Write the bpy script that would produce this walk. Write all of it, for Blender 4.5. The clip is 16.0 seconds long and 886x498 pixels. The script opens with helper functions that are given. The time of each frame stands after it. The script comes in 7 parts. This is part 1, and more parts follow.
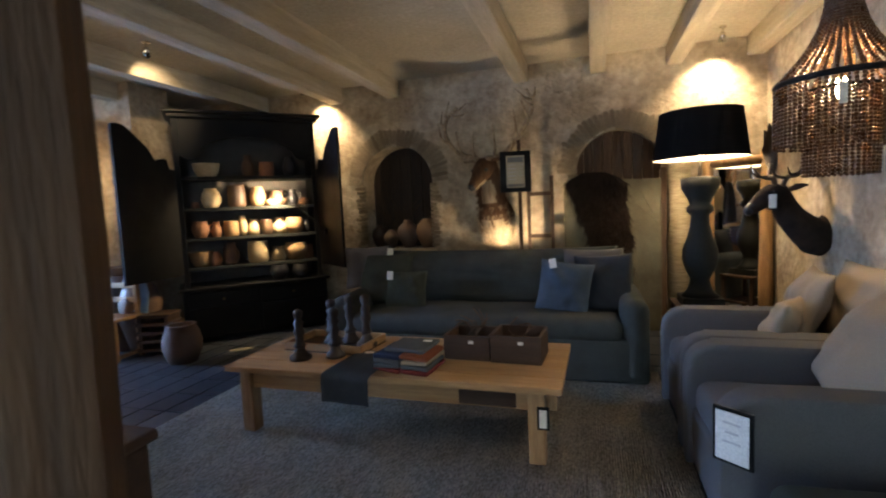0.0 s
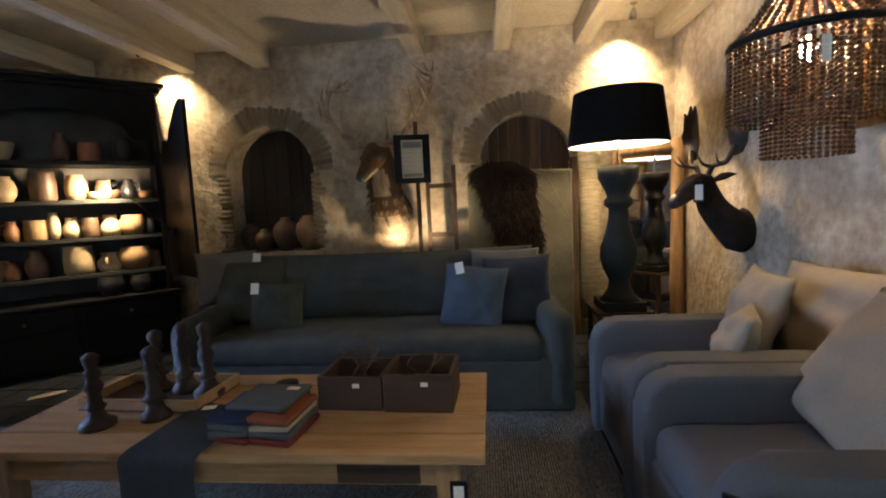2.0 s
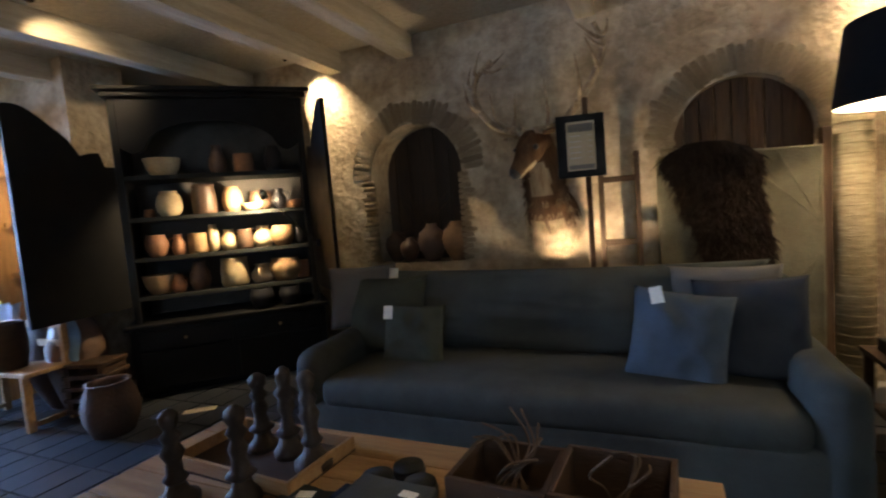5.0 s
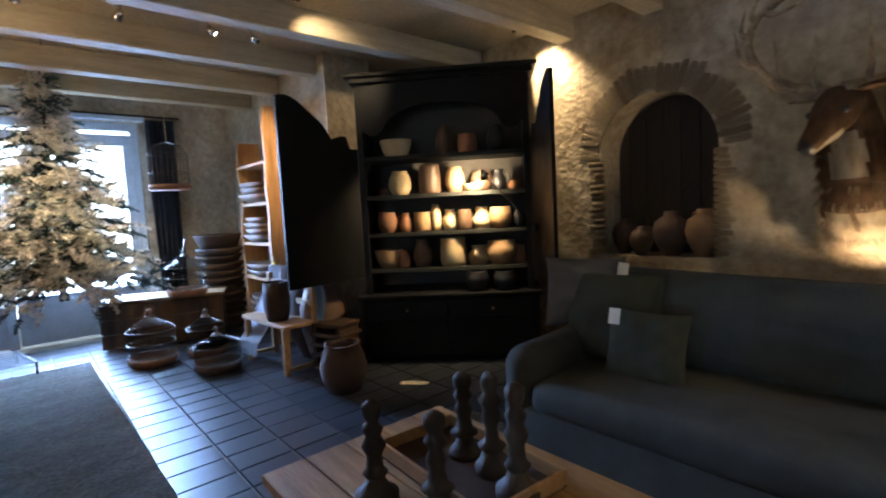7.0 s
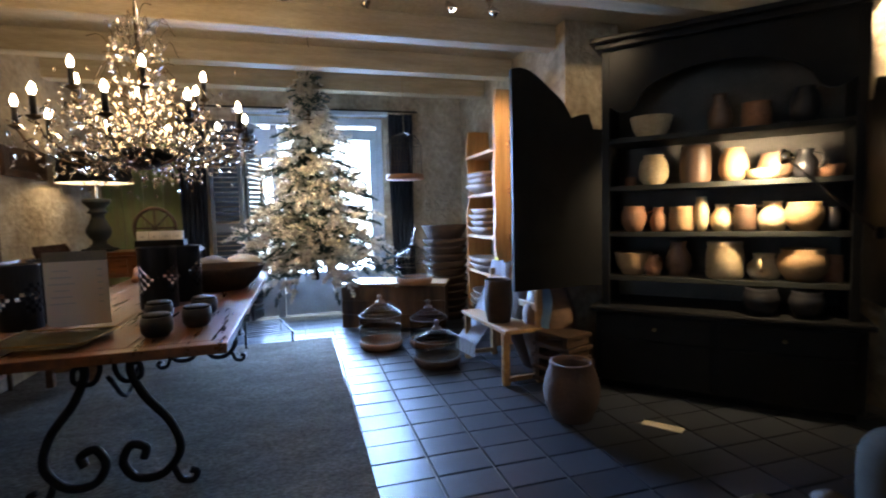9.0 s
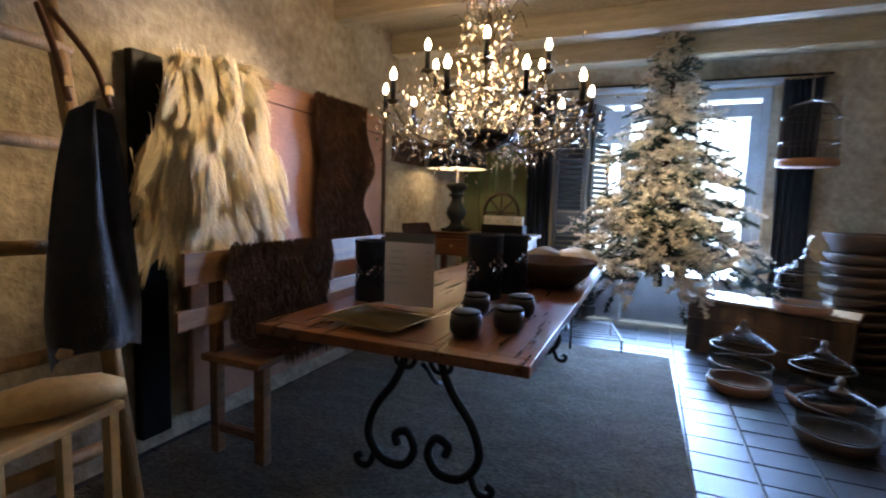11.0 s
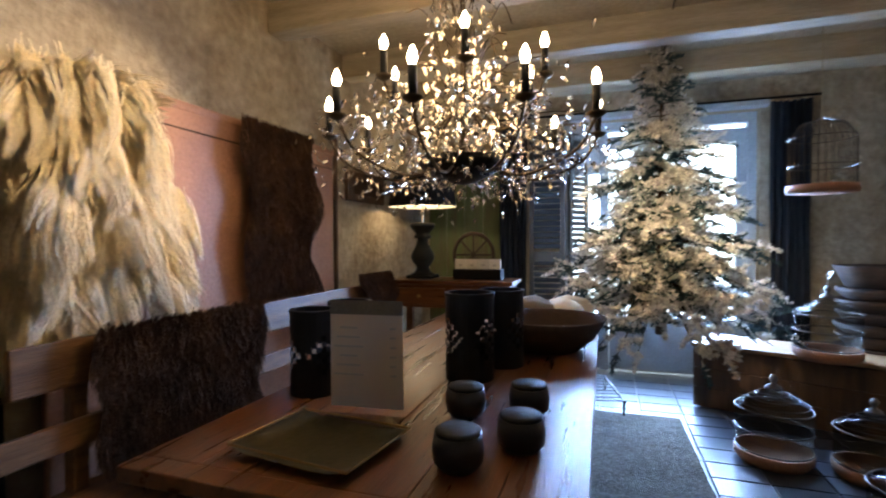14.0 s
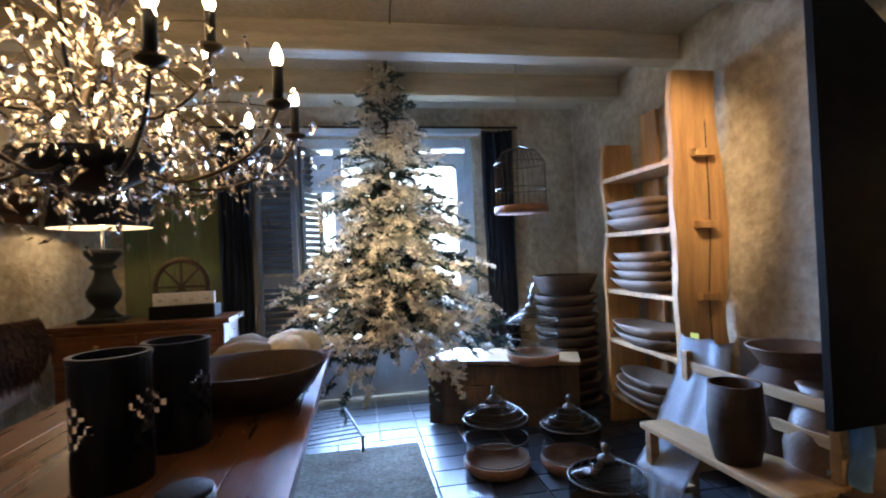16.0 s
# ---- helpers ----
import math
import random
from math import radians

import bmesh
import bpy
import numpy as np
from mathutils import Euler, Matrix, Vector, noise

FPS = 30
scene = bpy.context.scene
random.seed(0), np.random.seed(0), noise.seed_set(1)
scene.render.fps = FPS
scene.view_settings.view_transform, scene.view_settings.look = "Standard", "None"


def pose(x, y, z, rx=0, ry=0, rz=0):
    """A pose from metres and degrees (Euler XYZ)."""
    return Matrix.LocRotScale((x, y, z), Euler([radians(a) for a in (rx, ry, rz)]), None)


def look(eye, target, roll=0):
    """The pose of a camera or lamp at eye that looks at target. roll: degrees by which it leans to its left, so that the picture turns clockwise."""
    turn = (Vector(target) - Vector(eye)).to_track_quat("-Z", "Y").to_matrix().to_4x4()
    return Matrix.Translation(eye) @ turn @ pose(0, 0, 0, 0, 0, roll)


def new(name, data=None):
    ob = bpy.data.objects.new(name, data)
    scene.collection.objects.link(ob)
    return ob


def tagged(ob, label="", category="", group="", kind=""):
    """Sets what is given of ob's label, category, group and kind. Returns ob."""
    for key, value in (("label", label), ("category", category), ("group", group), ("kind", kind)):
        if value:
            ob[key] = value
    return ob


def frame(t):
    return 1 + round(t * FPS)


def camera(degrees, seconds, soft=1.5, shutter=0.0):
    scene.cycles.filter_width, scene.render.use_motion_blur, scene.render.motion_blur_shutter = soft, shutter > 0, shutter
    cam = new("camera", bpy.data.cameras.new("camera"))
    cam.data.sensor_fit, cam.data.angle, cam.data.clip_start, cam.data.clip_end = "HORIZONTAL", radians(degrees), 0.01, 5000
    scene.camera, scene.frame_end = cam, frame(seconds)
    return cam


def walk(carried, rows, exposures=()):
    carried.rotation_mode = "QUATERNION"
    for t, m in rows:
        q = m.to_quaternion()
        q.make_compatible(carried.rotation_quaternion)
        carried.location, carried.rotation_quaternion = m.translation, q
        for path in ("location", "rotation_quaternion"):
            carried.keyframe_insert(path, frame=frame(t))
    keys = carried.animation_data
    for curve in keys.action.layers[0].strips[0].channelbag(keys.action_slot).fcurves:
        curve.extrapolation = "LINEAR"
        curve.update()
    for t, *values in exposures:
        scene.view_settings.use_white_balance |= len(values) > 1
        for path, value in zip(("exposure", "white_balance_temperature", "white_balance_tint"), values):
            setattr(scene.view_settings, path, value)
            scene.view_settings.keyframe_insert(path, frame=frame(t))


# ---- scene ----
cam = camera(84.9, 16.0, 2.0, 0.4)
PATH = [
    (0, (0.144, 0.289, 1.321), (-0.443, 2.193, 1.151), -2.6),
    (0.5, (0.076, 0.46, 1.315), (-0.298, 2.417, 1.14), -3.4),
    (1, (0.056, 0.681, 1.294), (-0.167, 2.66, 1.108), -4.2),
    (1.5, (0.055, 0.888, 1.3), (-0.146, 2.869, 1.113), -2.9),
    (2, (0.026, 1.051, 1.286), (-0.152, 3.033, 1.087), -2.7),
    (2.5, (-0.019, 1.22, 1.286), (-0.185, 3.2, 1.065), -3.2),
    (3, (-0.021, 1.346, 1.308), (-0.14, 3.33, 1.085), -4.7),
    (3.2, (-0.01, 1.413, 1.317), (-0.129, 3.397, 1.095), -5.2),
    (5.5, (-0.221, 1.879, 1.274), (-1.238, 3.595, 1.12), -3.8),
    (6, (-0.288, 1.915, 1.254), (-1.474, 3.517, 1.092), -3.2),
    (6.5, (-0.328, 1.98, 1.266), (-1.677, 3.448, 1.107), -3.0),
    (7, (-0.37, 2.088, 1.301), (-1.871, 3.398, 1.134), -3.0),
    (7.5, (-0.455, 2.182, 1.312), (-2.114, 3.288, 1.15), -1.2),
    (8, (-0.6, 2.238, 1.297), (-2.373, 3.151, 1.149), -1.3),
    (8.5, (-0.772, 2.237, 1.28), (-2.611, 3.011, 1.139), -0.9),
    (9, (-0.933, 2.26, 1.279), (-2.85, 2.809, 1.13), -1.5),
    (9.5, (-1.067, 2.323, 1.288), (-3.045, 2.584, 1.149), -1.7),
    (10, (-1.191, 2.349, 1.3), (-3.179, 2.203, 1.139), 0.5),
    (12.5, (-1.973, 2.085, 1.277), (-3.628, 0.974, 1.117), -0.1),
    (13, (-2.035, 2.069, 1.294), (-3.74, 1.036, 1.135), -0.4),
    (13.5, (-2.109, 2.007, 1.317), (-3.926, 1.182, 1.185), -0.7),
    (14, (-2.14, 1.974, 1.338), (-4.035, 1.336, 1.302), -0.3),
    (14.5, (-2.189, 1.961, 1.34), (-4.161, 1.627, 1.337), -1.4),
    (15, (-2.307, 2.003, 1.348), (-4.301, 1.847, 1.343), -1.4),
    (15.5, (-2.476, 2.093, 1.371), (-4.471, 2.224, 1.401), -2.2),
    (16, (-2.565, 2.13, 1.357), (-4.535, 2.473, 1.38), -2.5),
]
walk(cam, [(t, look(eye, target, roll)) for t, eye, target, roll in PATH], [(0.0, 1.0), (3.0, 0.95), (6.0, 0.86), (9.5, 0.95), (12.5, 0.82), (16.0, 0.74)])

# ---- world and light ----
world = bpy.data.worlds.new("world")
scene.world = world
world.use_nodes = True
sky = world.node_tree.nodes.new("ShaderNodeTexSky")
sky.sky_type, sky.sun_disc, sky.sun_elevation, sky.sun_rotation = "NISHITA", False, radians(35), radians(100)
world.node_tree.links.new(sky.outputs[0], world.node_tree.nodes["Background"].inputs[0])
world.node_tree.nodes["Background"].inputs[1].default_value = 0.12


def lamp(name, kind, place, power, colour, target=None, size=0.05, spot=60, blend=0.6):
    data = bpy.data.lights.new(name, kind)
    data.energy, data.color = power, colour
    if kind == "AREA":
        data.shape, data.size, data.size_y = "RECTANGLE", size[0], size[1]
    else:
        data.shadow_soft_size = size
    if kind == "SPOT":
        data.spot_size, data.spot_blend = radians(spot), blend
    ob = new(name, data)
    ob.matrix_world = look(place, target) if target else pose(*place)
    return ob


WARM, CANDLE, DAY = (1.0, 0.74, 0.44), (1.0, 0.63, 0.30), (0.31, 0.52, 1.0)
day = lamp("window_daylight", "AREA", (-7.10, 2.5, 1.42), 245, DAY, (-3.6, 2.70, 0.10), (1.5, 1.9))
day.data.spread = radians(100)
# Cool light from an unseen door, added to account for the sofa's blue front.
lamp("assumed_door_daylight", "AREA", (0.55, -1.62, 1.35), 5, DAY, (0.0, 3.5, 0.3), (1.0, 1.8))
lamp("cabinet_lamp_light", "SPOT", (-3.12, 4.90, 1.57), 88, WARM, (-3.47, 5.12, 1.20), 0.03, 160, 1.0)
lamp("deer_uplight", "SPOT", (-0.665, 5.22, 0.80), 25, WARM, (-0.72, 5.36, 2.0), 0.012, 155, 0.5)
lamp("corner_spot_light", "SPOT", (1.28, 5.43, 2.71), 85, WARM, (1.28, 5.65, 2.0), 0.02, 110, 0.9)
lamp("cabinet_spot_light", "SPOT", (-2.96, 5.42, 2.71), 84, WARM, (-2.92, 5.65, 2.2), 0.02, 94, 1.0)
lamp("shelf_spot_light", "SPOT", (-4.28, 3.36, 2.70), 150, WARM, (-5.25, 4.12, 1.75), 0.02, 46, 0.9)
lamp("pier_spot_light", "SPOT", (-3.37, 3.6, 2.70), 34, WARM, (-4.5, 4.6, 2.2), 0.02, 60, 0.8)
lamp("sheepskin_spot_light", "SPOT", (-4.28, 1.72, 2.70), 120, WARM, (-3.40, 0.12, 1.60), 0.02, 46, 0.8)
lamp("tree_spot_light", "SPOT", (-4.30, 2.2, 2.70), 240, WARM, (-6.1, 2.36, 1.45), 0.02, 50, 0.8)
lamp("chandelier_light", "POINT", (-4.02, 1.43, 2.02), 17, CANDLE, None, 0.3)
lamp("bead_lamp_light", "POINT", (1.30, 3.10, 1.83), 42, (1.0, 0.69, 0.38), None, 0.03)
lamp("big_lamp_light", "POINT", (0.99, 4.67, 1.78), 20, WARM, None, 0.04)
lamp("console_lamp_light", "POINT", (-6.24, 0.40, 1.74), 7, WARM, None, 0.04)
lamp("entrance_spot_light", "SPOT", (0.33, 1.27, 2.69), 44, (1.0, 0.80, 0.56), (-1.25, 2.75, 0.1), 0.04, 72, 0.9)


# ---- materials ----
def material(name, colour, rough=0.8, metal=0.0, vary=0.25, scale=6.0, fine=60.0, bump=0.25, depth=0.01, stretch=(1, 1, 1), second=None,
             stain=0.35, sheen=0.0, transmission=0.0, island=0.0, each=0.0, weave=0.0, spec=None):
    m = bpy.data.materials.new(name)
    m.use_nodes = True
    t = m.node_tree
    n, link = t.nodes, t.links.new
    b = n["Principled BSDF"]
    co = n.new("ShaderNodeTexCoord")
    mp = n.new("ShaderNodeMapping")
    mp.inputs["Scale"].default_value = stretch
    link(co.outputs["Object"], mp.inputs[0])
    coarse = n.new("ShaderNodeTexNoise")
    coarse.inputs["Scale"].default_value, coarse.inputs["Detail"].default_value, coarse.inputs["Roughness"].default_value = scale, 6, 0.6
    grain = n.new("ShaderNodeTexNoise")
    grain.inputs["Scale"].default_value, grain.inputs["Detail"].default_value = fine, 4
    link(mp.outputs[0], coarse.inputs[0]), link(mp.outputs[0], grain.inputs[0])
    other = second or tuple(c * (1 - vary) for c in colour)
    ramp = n.new("ShaderNodeValToRGB")
    ramp.color_ramp.elements[0].position, ramp.color_ramp.elements[1].position = 0.5 - stain / 2, 0.5 + stain / 2
    ramp.color_ramp.elements[0].color, ramp.color_ramp.elements[1].color = (*other, 1), (*colour, 1)
    link(coarse.outputs[0], ramp.inputs[0])
    mix = n.new("ShaderNodeMix")
    mix.data_type, mix.blend_type = "RGBA", "MULTIPLY"
    mix.inputs[0].default_value = 1.0
    tone = n.new("ShaderNodeMapRange")
    tone.inputs["From Min"].default_value, tone.inputs["From Max"].default_value = 0.3, 0.7
    tone.inputs["To Min"].default_value, tone.inputs["To Max"].default_value = 1 - vary * 0.6, 1 + vary * 0.3
    link(grain.outputs[0], tone.inputs[0])
    link(ramp.outputs[0], mix.inputs[6]), link(tone.outputs[0], mix.inputs[7])
    out = mix.outputs[2]
    if each or island:
        src = n.new("ShaderNodeObjectInfo") if each else n.new("ShaderNodeNewGeometry")
        rnd = src.outputs["Random"] if each else src.outputs["Random Per Island"]
        amount = each or island
        rr = n.new("ShaderNodeMapRange")
        rr.inputs["To Min"].default_value, rr.inputs["To Max"].default_value = 1 - amount, 1 + amount * 0.6
        link(rnd, rr.inputs[0])
        mm = n.new("ShaderNodeMix")
        mm.data_type, mm.blend_type = "RGBA", "MULTIPLY"
        mm.inputs[0].default_value = 1.0
        link(out, mm.inputs[6]), link(rr.outputs[0], mm.inputs[7])
        out = mm.outputs[2]
    link(out, b.inputs["Base Color"])
    rv = n.new("ShaderNodeMapRange")
    rv.inputs["To Min"].default_value, rv.inputs["To Max"].default_value = max(0.03, rough - 0.12), min(1, rough + 0.12)
    link(coarse.outputs[0], rv.inputs[0]), link(rv.outputs[0], b.inputs["Roughness"])
    b.inputs["Metallic"].default_value = metal
    b.inputs["Specular IOR Level"].default_value = spec if spec is not None else (0.12 if rough > 0.84 else 0.5)
    b.inputs["Sheen Weight"].default_value = sheen
    b.inputs["Transmission Weight"].default_value = transmission
    if bump:
        add = n.new("ShaderNodeMath")
        add.operation = "ADD"
        link(coarse.outputs[0], add.inputs[0]), link(grain.outputs[0], add.inputs[1])
        height = add.outputs[0]
        if weave:
            wa = n.new("ShaderNodeTexWave")
            wa.inputs["Scale"].default_value, wa.inputs["Distortion"].default_value = weave, 3.0
            wa.inputs["Detail"].default_value, wa.inputs["Detail Scale"].default_value = 2.0, 4.0
            link(mp.outputs[0], wa.inputs[0])
            a2 = n.new("ShaderNodeMath")
            a2.operation = "ADD"
            link(height, a2.inputs[0]), link(wa.outputs[1], a2.inputs[1])
            height = a2.outputs[0]
        bp = n.new("ShaderNodeBump")
        bp.inputs["Strength"].default_value, bp.inputs["Distance"].default_value = bump, depth
        link(height, bp.inputs["Height"]), link(bp.outputs[0], b.inputs["Normal"])
    return m


def glowing(name, colour, strength):
    m = bpy.data.materials.new(name)
    m.use_nodes = True
    b = m.node_tree.nodes["Principled BSDF"]
    b.inputs["Base Color"].default_value = (*colour, 1)
    b.inputs["Emission Color"].default_value = (*colour, 1)
    b.inputs["Emission Strength"].default_value = strength
    return m


def plain(name, colour, rough=0.5, metal=0.0, transmission=0.0):
    m = bpy.data.materials.new(name)
    m.use_nodes = True
    b = m.node_tree.nodes["Principled BSDF"]
    b.inputs["Base Color"].default_value = (*colour, 1)
    b.inputs["Roughness"].default_value, b.inputs["Metallic"].default_value = rough, metal
    b.inputs["Transmission Weight"].default_value = transmission
    return m


PLASTER = material("lime_plaster", (0.50, 0.43, 0.32), 0.9, vary=0.32, scale=2.0, fine=16, bump=0.6, depth=0.032, second=(0.26, 0.205, 0.14), stain=0.34)
CEILING = material("ceiling_paint", (0.50, 0.45, 0.36), 0.85, scale=2, fine=30, bump=0.15, second=(0.40, 0.36, 0.28))
BEAM = material("painted_beam", (0.52, 0.46, 0.35), 0.7, scale=2.5, fine=30, stretch=(6, 0.6, 6), bump=0.4, second=(0.36, 0.31, 0.22))
SLATE = material("slate_tile", (0.040, 0.046, 0.056), 0.33, scale=5, fine=30, bump=0.06, depth=0.006, second=(0.024, 0.028, 0.035), each=0.3, stain=0.5)
GROUT = material("grout", (0.30, 0.29, 0.27), 0.9, scale=9, fine=80)
STONE = material("arch_stone", (0.40, 0.33, 0.235), 0.95, scale=9, fine=50, bump=0.8, depth=0.03, second=(0.25, 0.195, 0.13), each=0.22)
NICHEWOOD = material("dark_plank", (0.062, 0.036, 0.019), 0.75, scale=5, fine=30, stretch=(9, 9, 0.7), bump=0.5, second=(0.03, 0.019, 0.012), each=0.3)
BLACKPAINT = material("black_painted_wood", (0.005, 0.0055, 0.006), 0.45, spec=0.12, scale=5, fine=60, bump=0.12, depth=0.004, second=(0.010, 0.010, 0.010))
CABINETBACK = material("grey_cabinet_lining", (0.10, 0.095, 0.085), 0.7, scale=5, fine=60, bump=0.15, second=(0.06, 0.056, 0.05))
PALEFUR = material("pale_chest_fur", (0.50, 0.41, 0.29), 0.95, scale=9, fine=120, stretch=(3, 3, 0.8), bump=0.9, depth=0.015, second=(0.30, 0.22, 0.14), island=0.3)
DARKCOAT = material("dark_deer_coat", (0.045, 0.032, 0.024), 0.95, scale=9, fine=160, bump=0.9, depth=0.015, second=(0.02, 0.015, 0.012))
BRONZE = plain("dark_bronze", (0.07, 0.05, 0.03), 0.45, 0.8)
PINE = material("waxed_pine", (0.42, 0.255, 0.115), 0.5, scale=3, fine=22, stretch=(0.8, 9, 9), bump=0.3, depth=0.006, second=(0.27, 0.145, 0.055), each=0.12)
BENCHWOOD = material("brown_bench_wood", (0.27, 0.135, 0.052), 0.5, scale=3, fine=22, stretch=(0.8, 9, 9), bump=0.35, depth=0.006, second=(0.13, 0.06, 0.024), each=0.12)
PINEUP = material("waxed_pine_upright", (0.40, 0.245, 0.11), 0.55, scale=3, fine=22, stretch=(9, 9, 0.8), bump=0.3, depth=0.006, second=(0.26, 0.14, 0.055), each=0.12)
OLDOAK = material("warm_slab_wood", (0.58, 0.33, 0.13), 0.62, scale=2.6, fine=26, stretch=(8, 8, 0.7), bump=0.6, depth=0.012, second=(0.36, 0.175, 0.06))
TABLEWOOD = material("table_walnut", (0.23, 0.082, 0.026), 0.30, scale=2.6, fine=24, stretch=(0.7, 8, 8), bump=0.25, depth=0.005, second=(0.10, 0.04, 0.014), each=0.15)
FINIALWOOD = material("dark_finial_wood", (0.05, 0.037, 0.027), 0.6, spec=0.3, scale=6, fine=60, bump=0.4, second=(0.028, 0.02, 0.015))
DARKWOOD = material("dark_brown_wood", (0.065, 0.037, 0.022), 0.65, spec=0.25, scale=4, fine=40, stretch=(1, 7, 7), bump=0.4, second=(0.04, 0.024, 0.015))
POSTWOOD = material("old_post_wood", (0.14, 0.075, 0.033), 0.75, scale=2.4, fine=14, stretch=(4, 4, 0.45), bump=0.7, depth=0.015, second=(0.035, 0.018, 0.008), stain=0.40)
SOFAGREY = material("grey_green_velvet", (0.062, 0.068, 0.064), 0.9, scale=5, fine=240, bump=0.25, depth=0.004, second=(0.042, 0.047, 0.042), sheen=0.0)
SOFAGREEN = material("olive_cushion", (0.062, 0.068, 0.052), 0.95, scale=6, fine=260, bump=0.3, depth=0.004, second=(0.04, 0.045, 0.035), sheen=0.0)
BLUECUSHION = material("slate_blue_cushion", (0.075, 0.098, 0.125), 0.95, scale=6, fine=260, bump=0.3, depth=0.004, second=(0.05, 0.066, 0.086))
DARKCUSHION = material("charcoal_cushion", (0.045, 0.05, 0.058), 0.95, scale=6, fine=260, bump=0.3, depth=0.004, sheen=0.0)
CHAIRGREY = material("armchair_linen", (0.115, 0.112, 0.108), 0.92, scale=5, fine=260, bump=0.3, depth=0.004, second=(0.11, 0.11, 0.112), sheen=0.0)
LINEN = material("beige_linen", (0.27, 0.22, 0.155), 0.95, scale=5, fine=260, bump=0.35, depth=0.004, second=(0.25, 0.21, 0.155))
RUG = material("woven_rug", (0.52, 0.475, 0.40), 1.0, scale=2.6, fine=46, bump=1.0, depth=0.04, vary=0.85, second=(0.36, 0.32, 0.26), stretch=(2.2, 1.0, 1), weave=11)
PALERUG = material("pale_woven_rug", (0.66, 0.61, 0.52), 1.0, scale=2.6, fine=46, bump=1.0, depth=0.04, vary=0.85, second=(0.48, 0.43, 0.35), stretch=(2.2, 1.0, 1), weave=11)
BLACKIRON = material("wrought_iron", (0.016, 0.015, 0.015), 0.5, 0.6, scale=20, fine=90, bump=0.3, depth=0.004)
BLACKCLAY = material("black_ceramic", (0.014, 0.014, 0.017), 0.38, scale=12, fine=90, bump=0.3, depth=0.004)
LAMPGREY = material("grey_turned_wood", (0.020, 0.022, 0.020), 0.6, spec=0.2, scale=7, fine=60, bump=0.35, depth=0.006, second=(0.019, 0.021, 0.02))
SHADE = material("black_linen_shade", (0.025, 0.024, 0.024), 0.9, scale=9, fine=300, bump=0.2, depth=0.002)
SHADEIN = plain("shade_lining", (0.85, 0.8, 0.7), 0.7)
CLAY = material("terracotta_clay", (0.36, 0.17, 0.085), 0.75, scale=7, fine=60, bump=0.3, second=(0.22, 0.10, 0.05), each=0.3)
CREAMCLAY = material("cream_stoneware", (0.56, 0.44, 0.27), 0.6, scale=7, fine=60, bump=0.25, second=(0.42, 0.31, 0.17), each=0.25)
BROWNCLAY = material("brown_stoneware", (0.15, 0.085, 0.05), 0.5, scale=7, fine=60, bump=0.25, second=(0.08, 0.045, 0.028), each=0.35)
POTBROWN = material("rough_brown_pot", (0.075, 0.04, 0.026), 0.8, scale=6, fine=50, bump=0.5, second=(0.07, 0.042, 0.03))
OCHRECLAY = material("ochre_clay", (0.28, 0.175, 0.085), 0.8, scale=6, fine=60, bump=0.35, second=(0.27, 0.16, 0.075), each=0.3)
FUR = material("deer_coat", (0.14, 0.082, 0.046), 0.95, scale=9, fine=160, stretch=(3, 3, 0.8), bump=0.9, depth=0.015, second=(0.075, 0.043, 0.024))
DARKFUR = material("dark_brown_hide", (0.045, 0.031, 0.022), 0.85, scale=6, fine=110, bump=0.8, depth=0.02, second=(0.022, 0.013, 0.009), island=0.5)
WARMFUR = material("brown_sheepskin", (0.12, 0.062, 0.034), 0.85, scale=6, fine=110, bump=0.8, depth=0.02, second=(0.05, 0.027, 0.018), island=0.35)
GREYFUR = material("grey_fur", (0.16, 0.14, 0.125), 0.9, scale=6, fine=110, bump=0.8, depth=0.02, second=(0.08, 0.07, 0.062), island=0.5)
CREAMFUR = material("cream_sheepskin", (0.86, 0.74, 0.50), 0.75, scale=5, fine=90, bump=0.4, depth=0.02, second=(0.78, 0.64, 0.41), island=0.15)
ANTLER = material("antler_horn", (0.40, 0.31, 0.19), 0.6, scale=12, fine=60, bump=0.5, second=(0.13, 0.085, 0.05))
LEATHER = material("tan_leather_panel", (0.43, 0.22, 0.13), 0.6, scale=2.6, fine=50, bump=0.25, second=(0.31, 0.145, 0.082))
APRON = material("black_leather", (0.035, 0.035, 0.037), 0.5, scale=5, fine=80, bump=0.4, second=(0.07, 0.07, 0.072))
TANSTRAP = material("tan_strap", (0.19, 0.075, 0.03), 0.55, scale=9, fine=80, bump=0.3)
CARD = material("paper_card", (0.78, 0.76, 0.70), 0.8, scale=6, fine=120, bump=0.1, second=(0.72, 0.70, 0.63))
GREYCARD = material("grey_print", (0.20, 0.20, 0.185), 0.8, scale=6, fine=120, bump=0.05)
DARKANTLER = material("dark_palmate_antler", (0.085, 0.06, 0.038), 0.65, scale=12, fine=60, bump=0.5, second=(0.04, 0.028, 0.018))
CREAMCARD = material("cream_card", (0.50, 0.45, 0.33), 0.85, scale=6, fine=120, bump=0.1, second=(0.44, 0.39, 0.28))
INK = plain("print_grey", (0.50, 0.48, 0.45), 0.8)
PAPER = plain("thin_backlit_paper", (0.66, 0.56, 0.46), 0.95, 0.0, 0.30)
YELLOW = plain("yellow_label", (0.75, 0.58, 0.05), 0.6)
MIRROR = plain("mirror_glass", (0.9, 0.9, 0.9), 0.02, 1.0)
GLASS = plain("clear_glass", (0.95, 0.97, 0.96), 0.03, 0.0, 1.0)
BELLGLASS = bpy.data.materials.new("thin_bell_glass")
BELLGLASS.use_nodes = True
_t = BELLGLASS.node_tree
